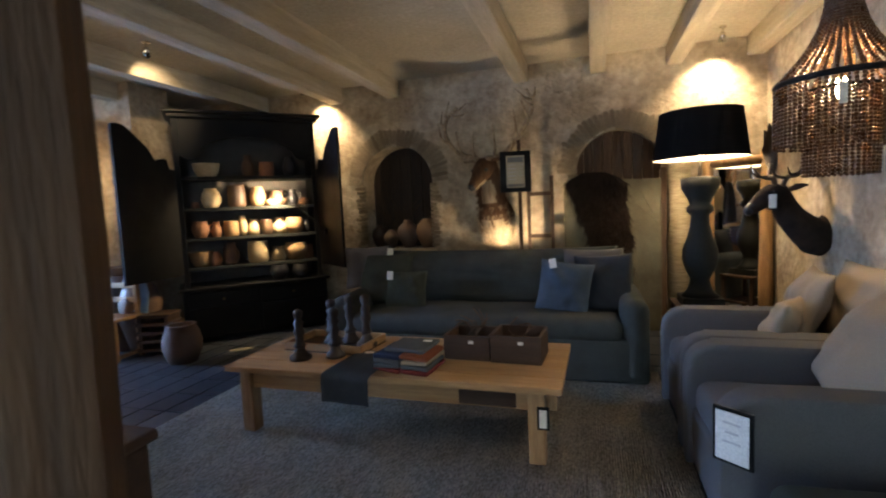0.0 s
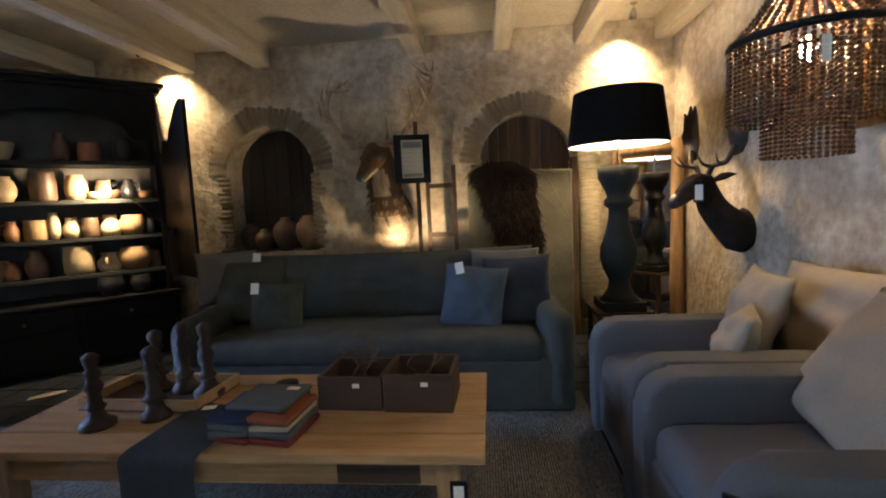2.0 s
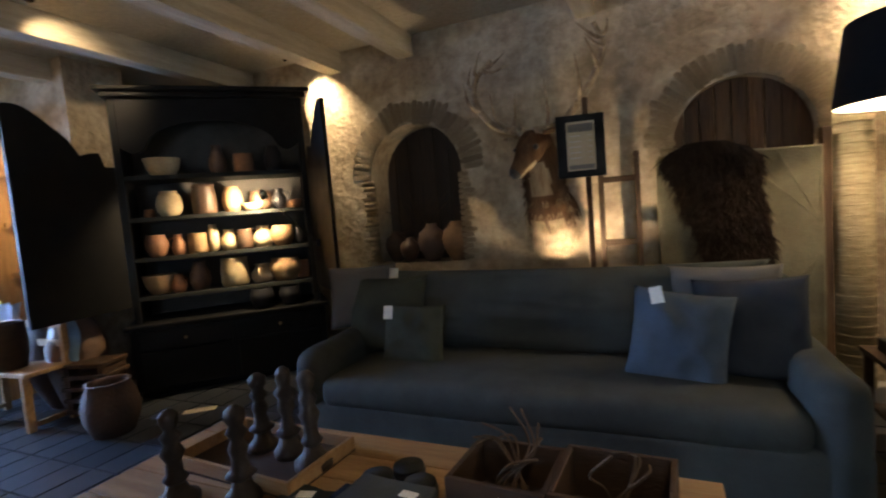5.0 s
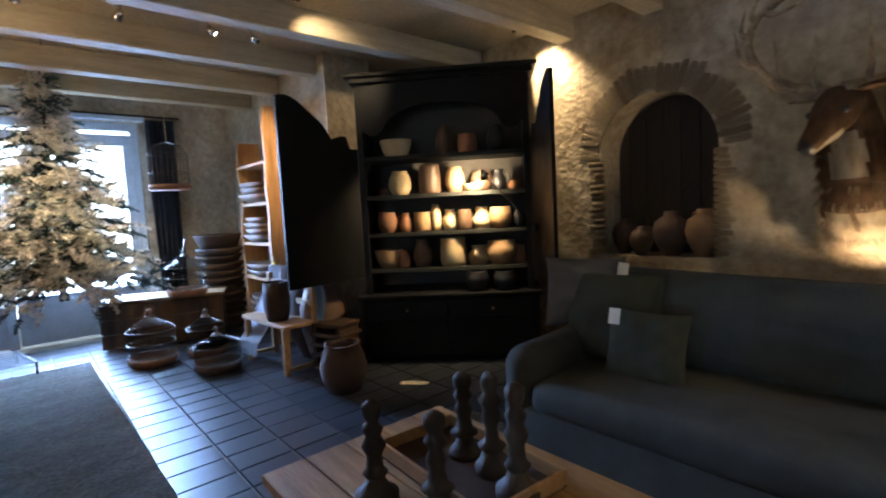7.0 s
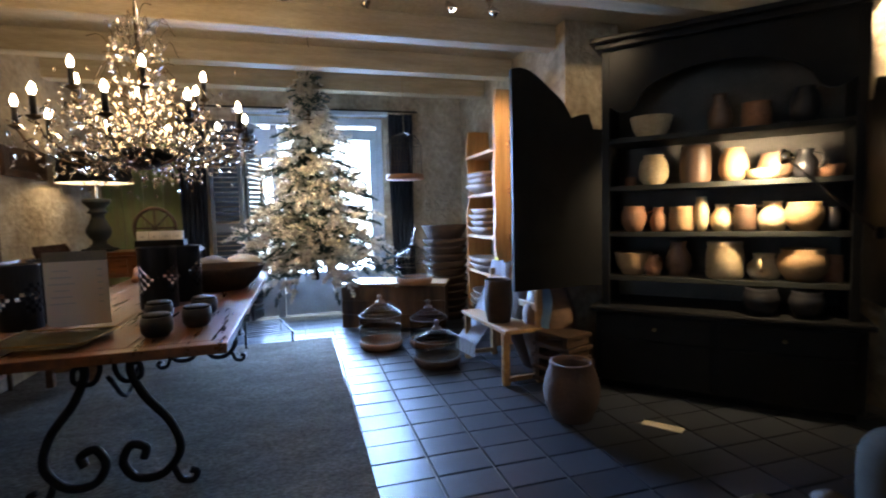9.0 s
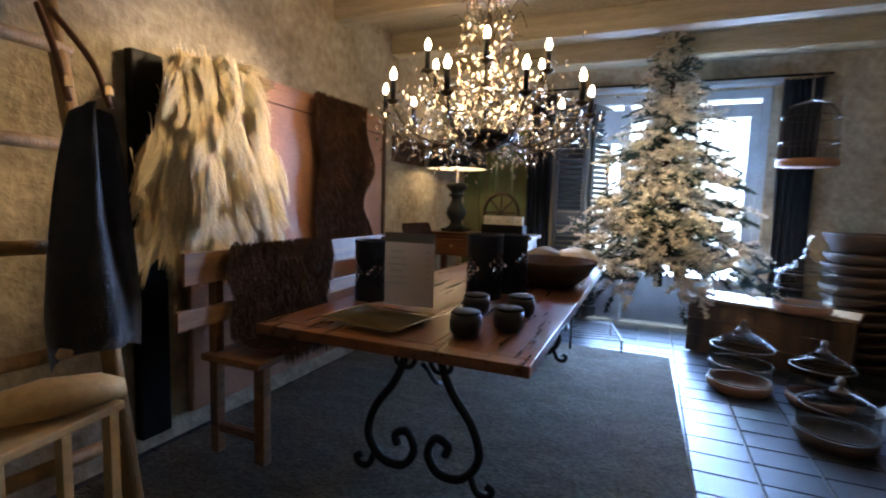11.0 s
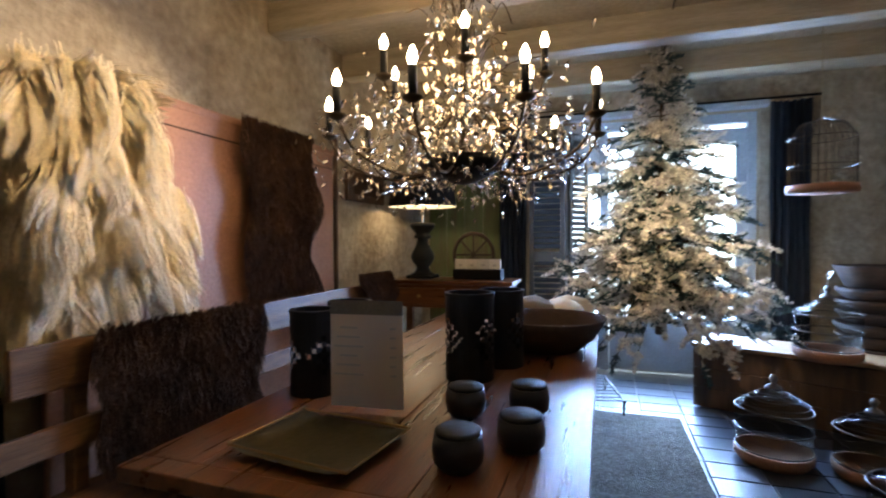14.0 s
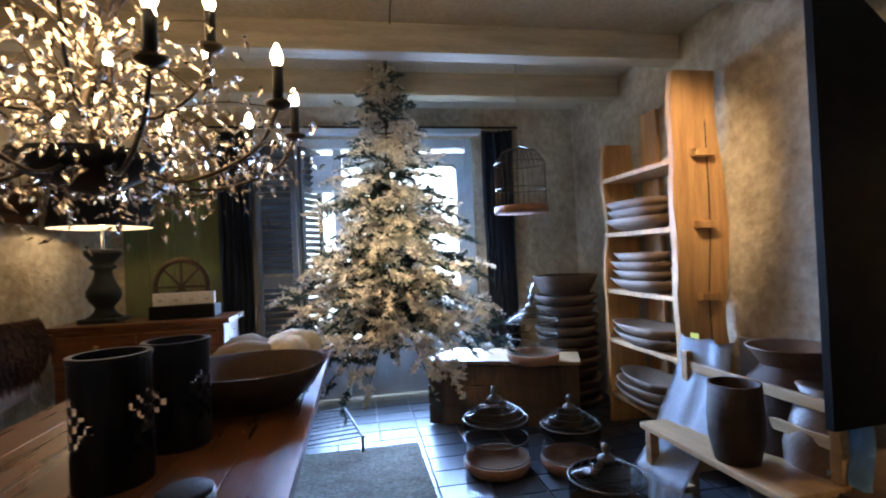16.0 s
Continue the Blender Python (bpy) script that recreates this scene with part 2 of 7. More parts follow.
_gloss, _clear, _mix = _t.nodes.new("ShaderNodeBsdfGlossy"), _t.nodes.new("ShaderNodeBsdfTransparent"), _t.nodes.new("ShaderNodeMixShader")
_gloss.inputs["Roughness"].default_value = 0.06
_clear.inputs[0].default_value = (0.86, 0.86, 0.84, 1)
_mix.inputs[0].default_value = 0.014
_t.links.new(_clear.outputs[0], _mix.inputs[1]), _t.links.new(_gloss.outputs[0], _mix.inputs[2])
_t.links.new(_mix.outputs[0], _t.nodes["Material Output"].inputs["Surface"])
CRYSTAL = plain("cut_crystal", (0.96, 0.95, 0.93), 0.05, 0.0, 1.0)
CHROME = plain("silver_metal", (0.7, 0.68, 0.64), 0.2, 1.0)
KNOBWOOD = plain("grey_turned_knob", (0.09, 0.075, 0.06), 0.5)
WIRE = plain("dull_wire", (0.10, 0.088, 0.075), 0.4, 1.0)
BRASS = plain("aged_brass", (0.35, 0.24, 0.11), 0.4, 1.0)
BULB = glowing("lit_bulb", (1.0, 0.78, 0.45), 30)
SPOTBULB = glowing("lit_spot", (1.0, 0.85, 0.6), 25)
SHADEGLOW = glowing("lit_lamp_core", (1.0, 0.85, 0.6), 10)
FROST = material("frosted_needle", (0.86, 0.80, 0.70), 0.9, scale=5, fine=60, bump=0, second=(0.66, 0.64, 0.58), island=0.35)
NEEDLE = material("fir_needle", (0.055, 0.105, 0.105), 0.8, scale=9, fine=60, bump=0, second=(0.03, 0.055, 0.058), island=0.4)
BARK = material("fir_bark", (0.10, 0.065, 0.04), 0.9, scale=9, fine=60, bump=0.6)
GREENPAINT = material("green_worn_panel", (0.105, 0.15, 0.045), 0.65, scale=2.2, fine=24, stretch=(5, 5, 0.6), bump=0.4, second=(0.10, 0.075, 0.03), stain=0.35)
WINDOWPAINT = material("grey_window_paint", (0.42, 0.47, 0.52), 0.5, scale=5, fine=60, bump=0.1, second=(0.34, 0.38, 0.43))
SHUTTERPAINT = material("slate_shutter_paint", (0.06, 0.07, 0.08), 0.5, scale=5, fine=60, bump=0.15)
CURTAIN = material("dark_blue_curtain", (0.045, 0.052, 0.064), 0.95, scale=5, fine=200, bump=0.3, stretch=(5, 5, 0.6))
CANVAS = material("quilted_canvas", (0.19, 0.175, 0.12), 0.95, scale=3, fine=120, bump=0.7, depth=0.012, second=(0.11, 0.10, 0.065))
ROPE = material("bound_reed", (0.50, 0.43, 0.29), 0.9, scale=9, fine=60, stretch=(1, 1, 7), bump=0.7, second=(0.30, 0.25, 0.16))
LOG = material("peeled_log", (0.42, 0.25, 0.10), 0.65, scale=4, fine=30, stretch=(6, 6, 0.7), bump=0.5, second=(0.24, 0.13, 0.05))
BEADDARK = material("dark_wood_bead", (0.10, 0.045, 0.016), 0.30, scale=9, fine=60, bump=0, island=0.25)
WHITECLOTH = material("white_woven_throw", (0.62, 0.66, 0.72), 0.95, scale=6, fine=200, bump=0.4, second=(0.5, 0.54, 0.6))
BLUECLOTH = material("pale_blue_cloth", (0.22, 0.38, 0.58), 0.95, scale=6, fine=200, bump=0.4)
GREYBOARD = material("grey_board", (0.28, 0.30, 0.33), 0.8, scale=4, fine=80, bump=0.1)
BASKET = material("dark_basket", (0.11, 0.065, 0.04), 0.75, scale=9, fine=60, stretch=(1, 1, 6), bump=0.8, second=(0.05, 0.03, 0.02))
BOWLWOOD = material("carved_bowl_wood", (0.161, 0.090, 0.040), 0.65, scale=4, fine=40, stretch=(1, 6, 6), bump=0.4, second=(0.12, 0.065, 0.03), each=0.35)
FIGUREWOOD = material("pale_carved_wood", (0.62, 0.42, 0.18), 0.5, scale=4, fine=40, bump=0.2, second=(0.48, 0.30, 0.11))
RUST = material("rust_cloth", (0.20, 0.062, 0.026), 0.95, scale=6, fine=200, bump=0.3)
NAVY = material("navy_cloth", (0.022, 0.035, 0.075), 0.95, scale=6, fine=200, bump=0.3)
GREYCLOTH = material("grey_green_cloth", (0.085, 0.095, 0.097), 0.95, scale=6, fine=200, bump=0.3)
CREAMCLOTH = material("cream_cloth", (0.34, 0.28, 0.19), 0.95, scale=6, fine=200, bump=0.3)
REDCLOTH = material("wine_cloth", (0.16, 0.03, 0.025), 0.95, scale=6, fine=200, bump=0.3)
GLOWSKY = glowing("overcast_outdoors", (0.70, 0.86, 1.0), 4.0)


# ---- building blocks ----
def part(name, bm, mat, parent=None, label="", smooth=False):
    me = bpy.data.meshes.new(name)
    bmesh.ops.recalc_face_normals(bm, faces=bm.faces[:])
    if smooth:
        for f in bm.faces:
            f.smooth = True
    bm.to_mesh(me)
    bm.free()
    for m in (mat if isinstance(mat, (list, tuple)) else [mat]):
        me.materials.append(m)
    ob = new(name, me)
    ob.parent = parent
    if label:
        ob["label"] = label
    return ob


def thing(name, place, turn=0, label="", category="", group="", kind=""):
    ob = new(name)
    ob.empty_display_size = 0.1
    ob.matrix_world = pose(*place, 0, 0, turn)
    return tagged(ob, label, category, group, kind)


def put_at(ob, place, rx=0, ry=0, rz=0):
    ob.matrix_basis = pose(*place, rx, ry, rz)
    return ob


def box(size, centre=(0, 0, 0), bevel=0.0, bm=None, turn=None, seg=2, mat=0):
    bm = bm or bmesh.new()
    m = Matrix.Translation(centre) @ (turn or Matrix()) @ Matrix.Diagonal((*size, 1))
    r = bmesh.ops.create_cube(bm, size=1, matrix=m)
    faces = {f for v in r["verts"] for f in v.link_faces}
    for f in faces:
        f.material_index = mat
    if bevel:
        edges = list({e for v in r["verts"] for e in v.link_edges})
        bmesh.ops.bevel(bm, geom=edges, offset=bevel, segments=seg, affect="EDGES", profile=0.6)
    return bm


def lathe(profile, seg=24, centre=(0, 0, 0), bm=None, wobble=0.0, squash=1.0, mat=0, m=None):
    bm = bm or bmesh.new()
    m = m or Matrix.Translation(centre)
    rings = []
    for k, (r, z) in enumerate(profile):
        ring = []
        for i in range(seg):
            a = 2 * math.pi * i / seg
            rr = r * (1 + wobble * noise.noise((math.cos(a) * 1.5 + centre[0] * 3, math.sin(a) * 1.5, z * 4)))
            ring.append(bm.verts.new(m @ Vector((rr * math.cos(a), rr * squash * math.sin(a), z))))
        rings.append(ring)
    for a, b in zip(rings, rings[1:]):
        for i in range(seg):
            f = bm.faces.new((a[i], a[(i + 1) % seg], b[(i + 1) % seg], b[i]))
            f.material_index = mat
    for ring, end in ((rings[0], profile[0]), (rings[-1], profile[-1])):
        if end[0] > 0.0005:
            f = bm.faces.new(ring)
            f.material_index = mat
    return bm


def tube(points, radius, seg=8, bm=None, mat=0, close=False):
    """A bent round bar; radius is one number or one a point."""
    bm = bm or bmesh.new()
    pts = [Vector(p) for p in points]
    radii = list(radius) if isinstance(radius, (list, tuple)) else [radius] * len(pts)
    rings, side = [], None
    for i, p in enumerate(pts):
        way = (pts[min(i + 1, len(pts) - 1)] - pts[max(i - 1, 0)]).normalized()
        if side is None:
            side = way.orthogonal().normalized()
        side = (side - way * side.dot(way)).normalized()
        up = way.cross(side)
        rings.append([bm.verts.new(p + radii[i] * (math.cos(2 * math.pi * k / seg) * side + math.sin(2 * math.pi * k / seg) * up)) for k in range(seg)])
    for a, b in zip(rings, rings[1:]):
        for k in range(seg):
            f = bm.faces.new((a[k], a[(k + 1) % seg], b[(k + 1) % seg], b[k]))
            f.material_index = mat
    for ring in (rings[0], rings[-1]):
        f = bm.faces.new(ring)
        f.material_index = mat
    return bm


def curve_points(knots, steps=6):
    """A smooth line through the knots."""
    k = [Vector(p) for p in knots]
    k = [2 * k[0] - k[1]] + k + [2 * k[-1] - k[-2]]
    out = []
    for i in range(1, len(k) - 2):
        a, b, c, d = k[i - 1:i + 3]
        for s in range(steps):
            u = s / steps
            out.append(0.5 * ((2 * b) + (c - a) * u + (2 * a - 5 * b + 4 * c - d) * u * u + (3 * b - a - 3 * c + d) * u ** 3))
    out.append(k[-2])
    return out


def pillow(w, h, d, seed=0, n=22, bm=None, m=None, sag=0.0):
    """A stuffed square cushion that stands in the xz plane, base at z 0."""
    bm = bm or bmesh.new()
    m = m or Matrix()
    grids = []
    for side in (1, -1):
        grid = []
        for i in range(n + 1):
            row = []
            for j in range(n + 1):
                u, v = 2 * i / n - 1, 2 * j / n - 1
                pinch = 1 - 0.07 * (1 - abs(u) ** 2) * abs(v) ** 6 - 0.0
                pinch2 = 1 - 0.07 * (1 - abs(v) ** 2) * abs(u) ** 6
                thick = (max(0, 1 - u * u) * max(0, 1 - v * v)) ** 0.55
                wrinkle = (0.014 * noise.noise((u * 2.2 + seed, v * 2.2, side + seed * 3)) + 0.012 * noise.ridged_multi_fractal((u * 1.4 + v * 0.7 + seed, v * 1.2 - u * 0.6, seed), 1.0, 2.0, 2, 1.0, 2.0) - 0.012) * thick ** 0.5 * 1.6
                x, z = u * w / 2 * pinch2, v * h / 2 * pinch + h / 2
                z -= sag * (1 - u * u) * (v * 0.5 + 0.5)
                y = side * (d / 2 * thick + wrinkle)
                row.append(m @ Vector((x, y, z)))
            grid.append(row)
        grids.append(grid)
    front = [[bm.verts.new(p) for p in row] for row in grids[0]]
    back = [[front[i][j] if i in (0, n) or j in (0, n) else bm.verts.new(grids[1][i][j]) for j in range(n + 1)] for i in range(n + 1)]
    for g in (front, back):
        for i in range(n):
            for j in range(n):
                bm.faces.new((g[i][j], g[i + 1][j], g[i + 1][j + 1], g[i][j + 1]))
    return bm


def soft_box(size, centre, radius=0.06, puff=0.0, seed=0, bm=None, cuts=8):
    """An upholstered block: rounded edges, slightly swollen and uneven."""
    bm2 = bmesh.new()
    bmesh.ops.create_cube(bm2, size=1, matrix=Matrix.Diagonal((*size, 1)))
    bmesh.ops.bevel(bm2, geom=bm2.edges[:], offset=radius, segments=4, affect="EDGES", profile=0.5)
    long_edges = [e for e in bm2.edges if e.calc_length() > max(size) * 0.18]
    bmesh.ops.subdivide_edges(bm2, edges=long_edges, cuts=cuts, use_grid_fill=True)
    for v in bm2.verts:
        u = Vector((v.co.x / size[0] * 2, v.co.y / size[1] * 2, v.co.z / size[2] * 2))
        swell = puff * (1 - min(1, u.x ** 2)) * (1 - min(1, u.y ** 2))
        v.co.z += swell * (1 if u.z > 0 else -0.2)
        v.co += 0.011 * noise.noise_vector(v.co * 4.2 + Vector((seed, 0, 0)))
        v.co += Vector(centre)
    if bm is None:
        return bm2
    me = bpy.data.meshes.new("join")
    bm2.to_mesh(me)
    bm2.free()
    bm.from_mesh(me)
    bpy.data.meshes.remove(me)
    return bm


def cloth(w, l, bend, n=10, k=20, thick=0.008, fold=0.015, seed=0.0):
    """A sheet w wide along a bent line bend(s) -> (y, z), s from 0 to 1, with soft folds."""
    bm = bmesh.new()
    rows = []
    for j in range(k + 1):
        s = j / k
        y, z = bend(s)
        row = []
        for i in range(n + 1):
            u = i / n - 0.5
            f = fold * noise.noise((u * 5 + seed, s * 2, seed))
            row.append(bm.verts.new((u * w * (1 + 0.05 * noise.noise((s * 3, seed, 1))), y + f, z + f * 0.5)))
        rows.append(row)
    for a, b in zip(rows, rows[1:]):
        for i in range(n):
            bm.faces.new((a[i], a[i + 1], b[i + 1], b[i]))
    r = bmesh.ops.solidify(bm, geom=bm.faces[:], thickness=thick)
    return bm


def tufts(points, length, width, seed=0, bm=None, curl=0.4):
    """Locks of hair: each a bent blade from a root along a direction."""
    rnd = random.Random(seed)
    bm = bm or bmesh.new()
    for p, way in points:
        p, way = Vector(p), Vector(way).normalized()
        ln = length * rnd.uniform(0.6, 1.25)
        side = way.cross(Vector((rnd.uniform(-1, 1), rnd.uniform(-1, 1), rnd.uniform(-1, 1)))).normalized() * width * rnd.uniform(0.6, 1.3)
        off = Vector((rnd.uniform(-1, 1), rnd.uniform(-1, 1), rnd.uniform(-1, 1))) * ln * curl * 0.5
        mid, tip = p + way * ln * 0.55 + off * 0.4, p + way * ln + off + Vector((0, 0, -0.25 * ln))
        a, b, c, d, e = (bm.verts.new(q) for q in (p - side, p + side, mid + side * 0.8, mid - side * 0.8, tip))
        bm.faces.new((a, b, c, d)), bm.faces.new((d, c, e))
    return bm


def locks(clumps, length, seed=0, strands=22, width=0.0028, steps=4, spread=0.028):
    """Long hair in wavy clumps: strands leave a patch and draw together towards a tip."""
    rnd = random.Random(seed)
    verts, faces = [], []
    for p, way in clumps:
        p, way = Vector(p), Vector(way).normalized()
        ln = length * rnd.uniform(0.7, 1.25)
        across = way.cross(Vector((0, 1, 0))).normalized()
        ph, amp = rnd.uniform(0, 6.3), ln * rnd.uniform(0.03, 0.10)
        for n in range(strands):
            off = across * rnd.gauss(0, spread) + Vector((0, rnd.uniform(-0.01, 0.012), rnd.gauss(0, spread)))
            l2, w = ln * rnd.uniform(0.75, 1.1), width * rnd.uniform(0.7, 1.4)
            base = len(verts)
            for k in range(steps + 1):
                s = k / steps
                q = p + off * (1 - 0.72 * s ** 0.8) + way * l2 * s + Vector((0, 0.16 * l2 * math.sin(2.4 * s), -0.25 * l2 * s * s)) + across * amp * math.sin(ph + s * 4.5)
                hw = (across + Vector((0, 0.4 * math.sin(n), 0))) * w * (1.05 - s) ** 0.5
                verts += [q - hw, q + hw]
                if k:
                    a = base + 2 * k
                    faces.append((a - 2, a - 1, a + 1, a))
    me = bpy.data.meshes.new("locks")
    me.from_pydata(verts, [], faces)
    bm = bmesh.new()
    bm.from_mesh(me)
    bpy.data.meshes.remove(me)
    return bm


# ---- the setting ----
BACK, RIGHT, LEFT, FAR, SIDE, TOP, UNDER = 5.65, 1.75, 0.0, -7.25, 4.35, 2.80, 2.62


def setting(name, bm, mat, label, category):
    return tagged(part(name, bm, mat), label, category, kind="structure")


def prism_wall(bm, xs, low, high, y0, y1):
    """Upright slices between the x values, from low(x) to high(x)."""
    for a, b in zip(xs, xs[1:]):
        v = [bm.verts.new(p) for y in (y0, y1) for p in ((a, y, low(a)), (b, y, low(b)), (b, y, high(b)), (a, y, high(a)))]
        for q in ((0, 1, 2, 3), (7, 6, 5, 4), (0, 4, 5, 1), (3, 2, 6, 7), (0, 3, 7, 4), (1, 5, 6, 2)):
            bm.faces.new([v[i] for i in q])


ARCHES = ((-2.04, 0.44, 0.86, 2.07), (0.42, 0.42, 0.30, 2.04))  # centre, half width, sill, crown
bm = bmesh.new()
edge = FAR + 1.9
for cx, hw, sill, crown in ARCHES:
    a = [cx - hw * math.cos(math.pi * i / 20) for i in range(21)]
    prism_wall(bm, [edge, a[0]], lambda x: 0, lambda x: TOP, BACK, BACK + 0.35)
    prism_wall(bm, a, lambda x: crown - hw + math.sqrt(max(0, hw * hw - (x - cx) ** 2)), lambda x: TOP, BACK, BACK + 0.35)
    prism_wall(bm, a[::20], lambda x: 0, lambda x: sill, BACK, BACK + 0.35)
    edge = a[-1]
prism_wall(bm, [edge, RIGHT + 0.3], lambda x: 0, lambda x: TOP, BACK, BACK + 0.35)
bmesh.ops.remove_doubles(bm, verts=bm.verts[:], dist=0.0005)
north = setting("wall_north", bm, PLASTER, "rough lime-plastered wall with two arched niches", "wall")
setting("wall_niche_back", box((3.9, 0.1, TOP), (-0.8, BACK + 0.42, TOP / 2)), PLASTER, "shadowed masonry closing the niches", "wall")
setting("wall_east", box((0.3, 7.6, TOP), (RIGHT + 0.15, 2.0, TOP / 2)), PLASTER, "stained lime-plastered wall beside the armchairs", "wall")
setting("wall_south", box((6.2, 0.3, TOP), (-4.15, LEFT - 0.15, TOP / 2)), PLASTER, "lime-plastered wall behind the long bench", "wall")
setting("wall_entrance_side", box((0.3, 1.7, TOP), (-1.2, -1.15, TOP / 2)), PLASTER, "plain plastered wall beside the entrance", "wall")
# Unseen wall closing the room, left open for the assumed door.
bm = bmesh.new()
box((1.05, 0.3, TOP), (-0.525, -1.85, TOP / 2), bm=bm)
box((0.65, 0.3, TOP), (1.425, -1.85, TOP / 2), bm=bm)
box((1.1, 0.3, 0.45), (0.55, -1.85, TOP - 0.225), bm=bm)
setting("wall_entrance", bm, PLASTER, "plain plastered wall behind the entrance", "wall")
setting("wall_side", box((2.54, 0.3, TOP), (-6.283, SIDE + 0.15, TOP / 2)), PLASTER, "weathered plaster wall behind the slab shelf", "wall")
setting("wall_pier", box((0.5, 0.5, TOP), (-4.76, SIDE + 0.25, TOP / 2)), PLASTER, "bright plastered pier beside the black cabinet", "wall")
setting("wall_recess", box((0.3, 0.795, TOP), (-5.16, 5.2505, TOP / 2)), PLASTER, "plaster wall in the corner behind the cabinet", "wall")

# Unseen door and its glowing panel, added as source of the cool light.
entry = thing("door_1", (0.55, -1.85, 0), 0, "assumed glazed entrance door, unseen behind the starting point", "door", kind="structure")
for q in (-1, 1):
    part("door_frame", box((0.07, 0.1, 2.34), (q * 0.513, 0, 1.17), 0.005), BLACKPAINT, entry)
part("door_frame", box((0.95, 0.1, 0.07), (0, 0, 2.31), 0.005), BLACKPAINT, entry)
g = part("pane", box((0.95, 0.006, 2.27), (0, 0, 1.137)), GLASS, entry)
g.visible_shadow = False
setting("backdrop_entrance", box((4, 0.02, 4), (0.55, -3.4, 1.6)), GLOWSKY, "pale glowing panel outside the assumed entrance door", "backdrop")

# far wall with the opening of the glazed door
WY0, WY1, WTOP = 1.56, 3.30, 2.52
bm = bmesh.new()
box((0.3, WY0 + 0.3, TOP), (FAR - 0.15, (WY0 - 0.3) / 2, TOP / 2), bm=bm)
box((0.3, SIDE + 0.3 - WY1, TOP), (FAR - 0.15, (SIDE + 0.3 + WY1) / 2, TOP / 2), bm=bm)
box((0.3, WY1 - WY0, TOP - WTOP), (FAR - 0.15, (WY0 + WY1) / 2, (TOP + WTOP) / 2), bm=bm)
setting("wall_west", bm, PLASTER, "dim plaster wall round the glazed garden door", "wall")
setting("floor", box((9.6, 8.0, 0.2), (-2.65, 1.95, -0.112)), GROUT, "pale mortar bed under dark slate tiles", "floor")
setting("ceiling", box((9.6, 8.0, 0.15), (-2.65, 1.95, TOP + 0.075)), CEILING, "cream painted plank ceiling between beams", "ceiling")
BEAMS = (-6.40, -5.60, -4.72, -3.80, -2.76, -2.03, -0.55, 0.23, 0.95, 1.65)
for x in BEAMS:
    y1 = SIDE if x < -4.5 else BACK
    y0 = LEFT if x < -1.3 else -1.7
    b = setting("ceiling_beam", box((0.15, y1 - y0, TOP - UNDER + 0.004), (x, (y0 + y1) / 2, (TOP + UNDER) / 2), 0.012), BEAM, "cream painted wooden ceiling beam", "beam")
setting("baseboard", box((0.02, SIDE - WY1 - 0.02, 0.12), (FAR + 0.012, (SIDE + WY1) / 2, 0.06), 0.004), DARKWOOD, "dark skirting board", "baseboard")

# glazed garden door
door = thing("window_1", (FAR - 0.16, 0, 0), 0, "tall grey-painted glazed garden door with bright panes", "window", kind="structure")
mid = 2.0
for a, b in ((WY0, WY0 + 0.07), (WY1 - 0.07, WY1)):
    part("window_frame", box((0.12, b - a, WTOP), (0, (a + b) / 2, WTOP / 2), 0.006), WINDOWPAINT, door)
part("window_frame", box((0.12, WY1 - WY0 - 0.14, 0.09), (0, (WY0 + WY1) / 2, WTOP - 0.045), 0.006), WINDOWPAINT, door)
part("mullion", box((0.09, 0.09, WTOP - 0.1), (0, mid - 0.045, (WTOP - 0.1) / 2), 0.006), WINDOWPAINT, door)
part("transom", box((0.10, WY1 - mid - 0.08, 0.13), (0, (mid + WY1 - 0.07) / 2, 2.32), 0.006), WINDOWPAINT, door)
part("transom", box((0.10, mid - 0.09 - WY0 - 0.07, 0.36), (0, (WY0 + 0.07 + mid - 0.09) / 2, 2.19), 0.006), WINDOWPAINT, door)
part("door_panel", box((0.07, WY1 - mid - 0.08, 0.54), (0, (mid + WY1 - 0.07) / 2, 0.29), 0.01), WINDOWPAINT, door)
part("door_panel", box((0.07, mid - 0.16 - WY0, 0.46), (0, (WY0 + mid - 0.02) / 2, 0.25), 0.01), WINDOWPAINT, door)
part("stile", box((0.08, 0.09, 1.7), (0, WY1 - 0.115, 1.41), 0.006), WINDOWPAINT, door)
for a, b, z0, z1 in ((mid, WY1 - 0.16, 0.56, 2.255), (WY0 + 0.07, mid - 0.09, 0.48, 2.01)):
    g = part("pane", box((0.006, b - a, z1 - z0), (0, (a + b) / 2, (z0 + z1) / 2)), GLASS, door)
    g.visible_shadow = False
part("lintel_board", box((0.34, WY1 - WY0 + 0.10, 0.05), (0.10, (WY0 + WY1) / 2, WTOP + 0.028), 0.006), WINDOWPAINT, door)
setting("backdrop", box((0.02, 7, 5), (FAR - 2.2, 2.4, 1.6)), GLOWSKY, "bright overcast daylight outside the garden door", "backdrop")
setting("ground", box((3.5, 9, 0.1), (FAR - 2.05, 2.4, -0.07)), GROUT, "pale paving outside the garden door", "ground")


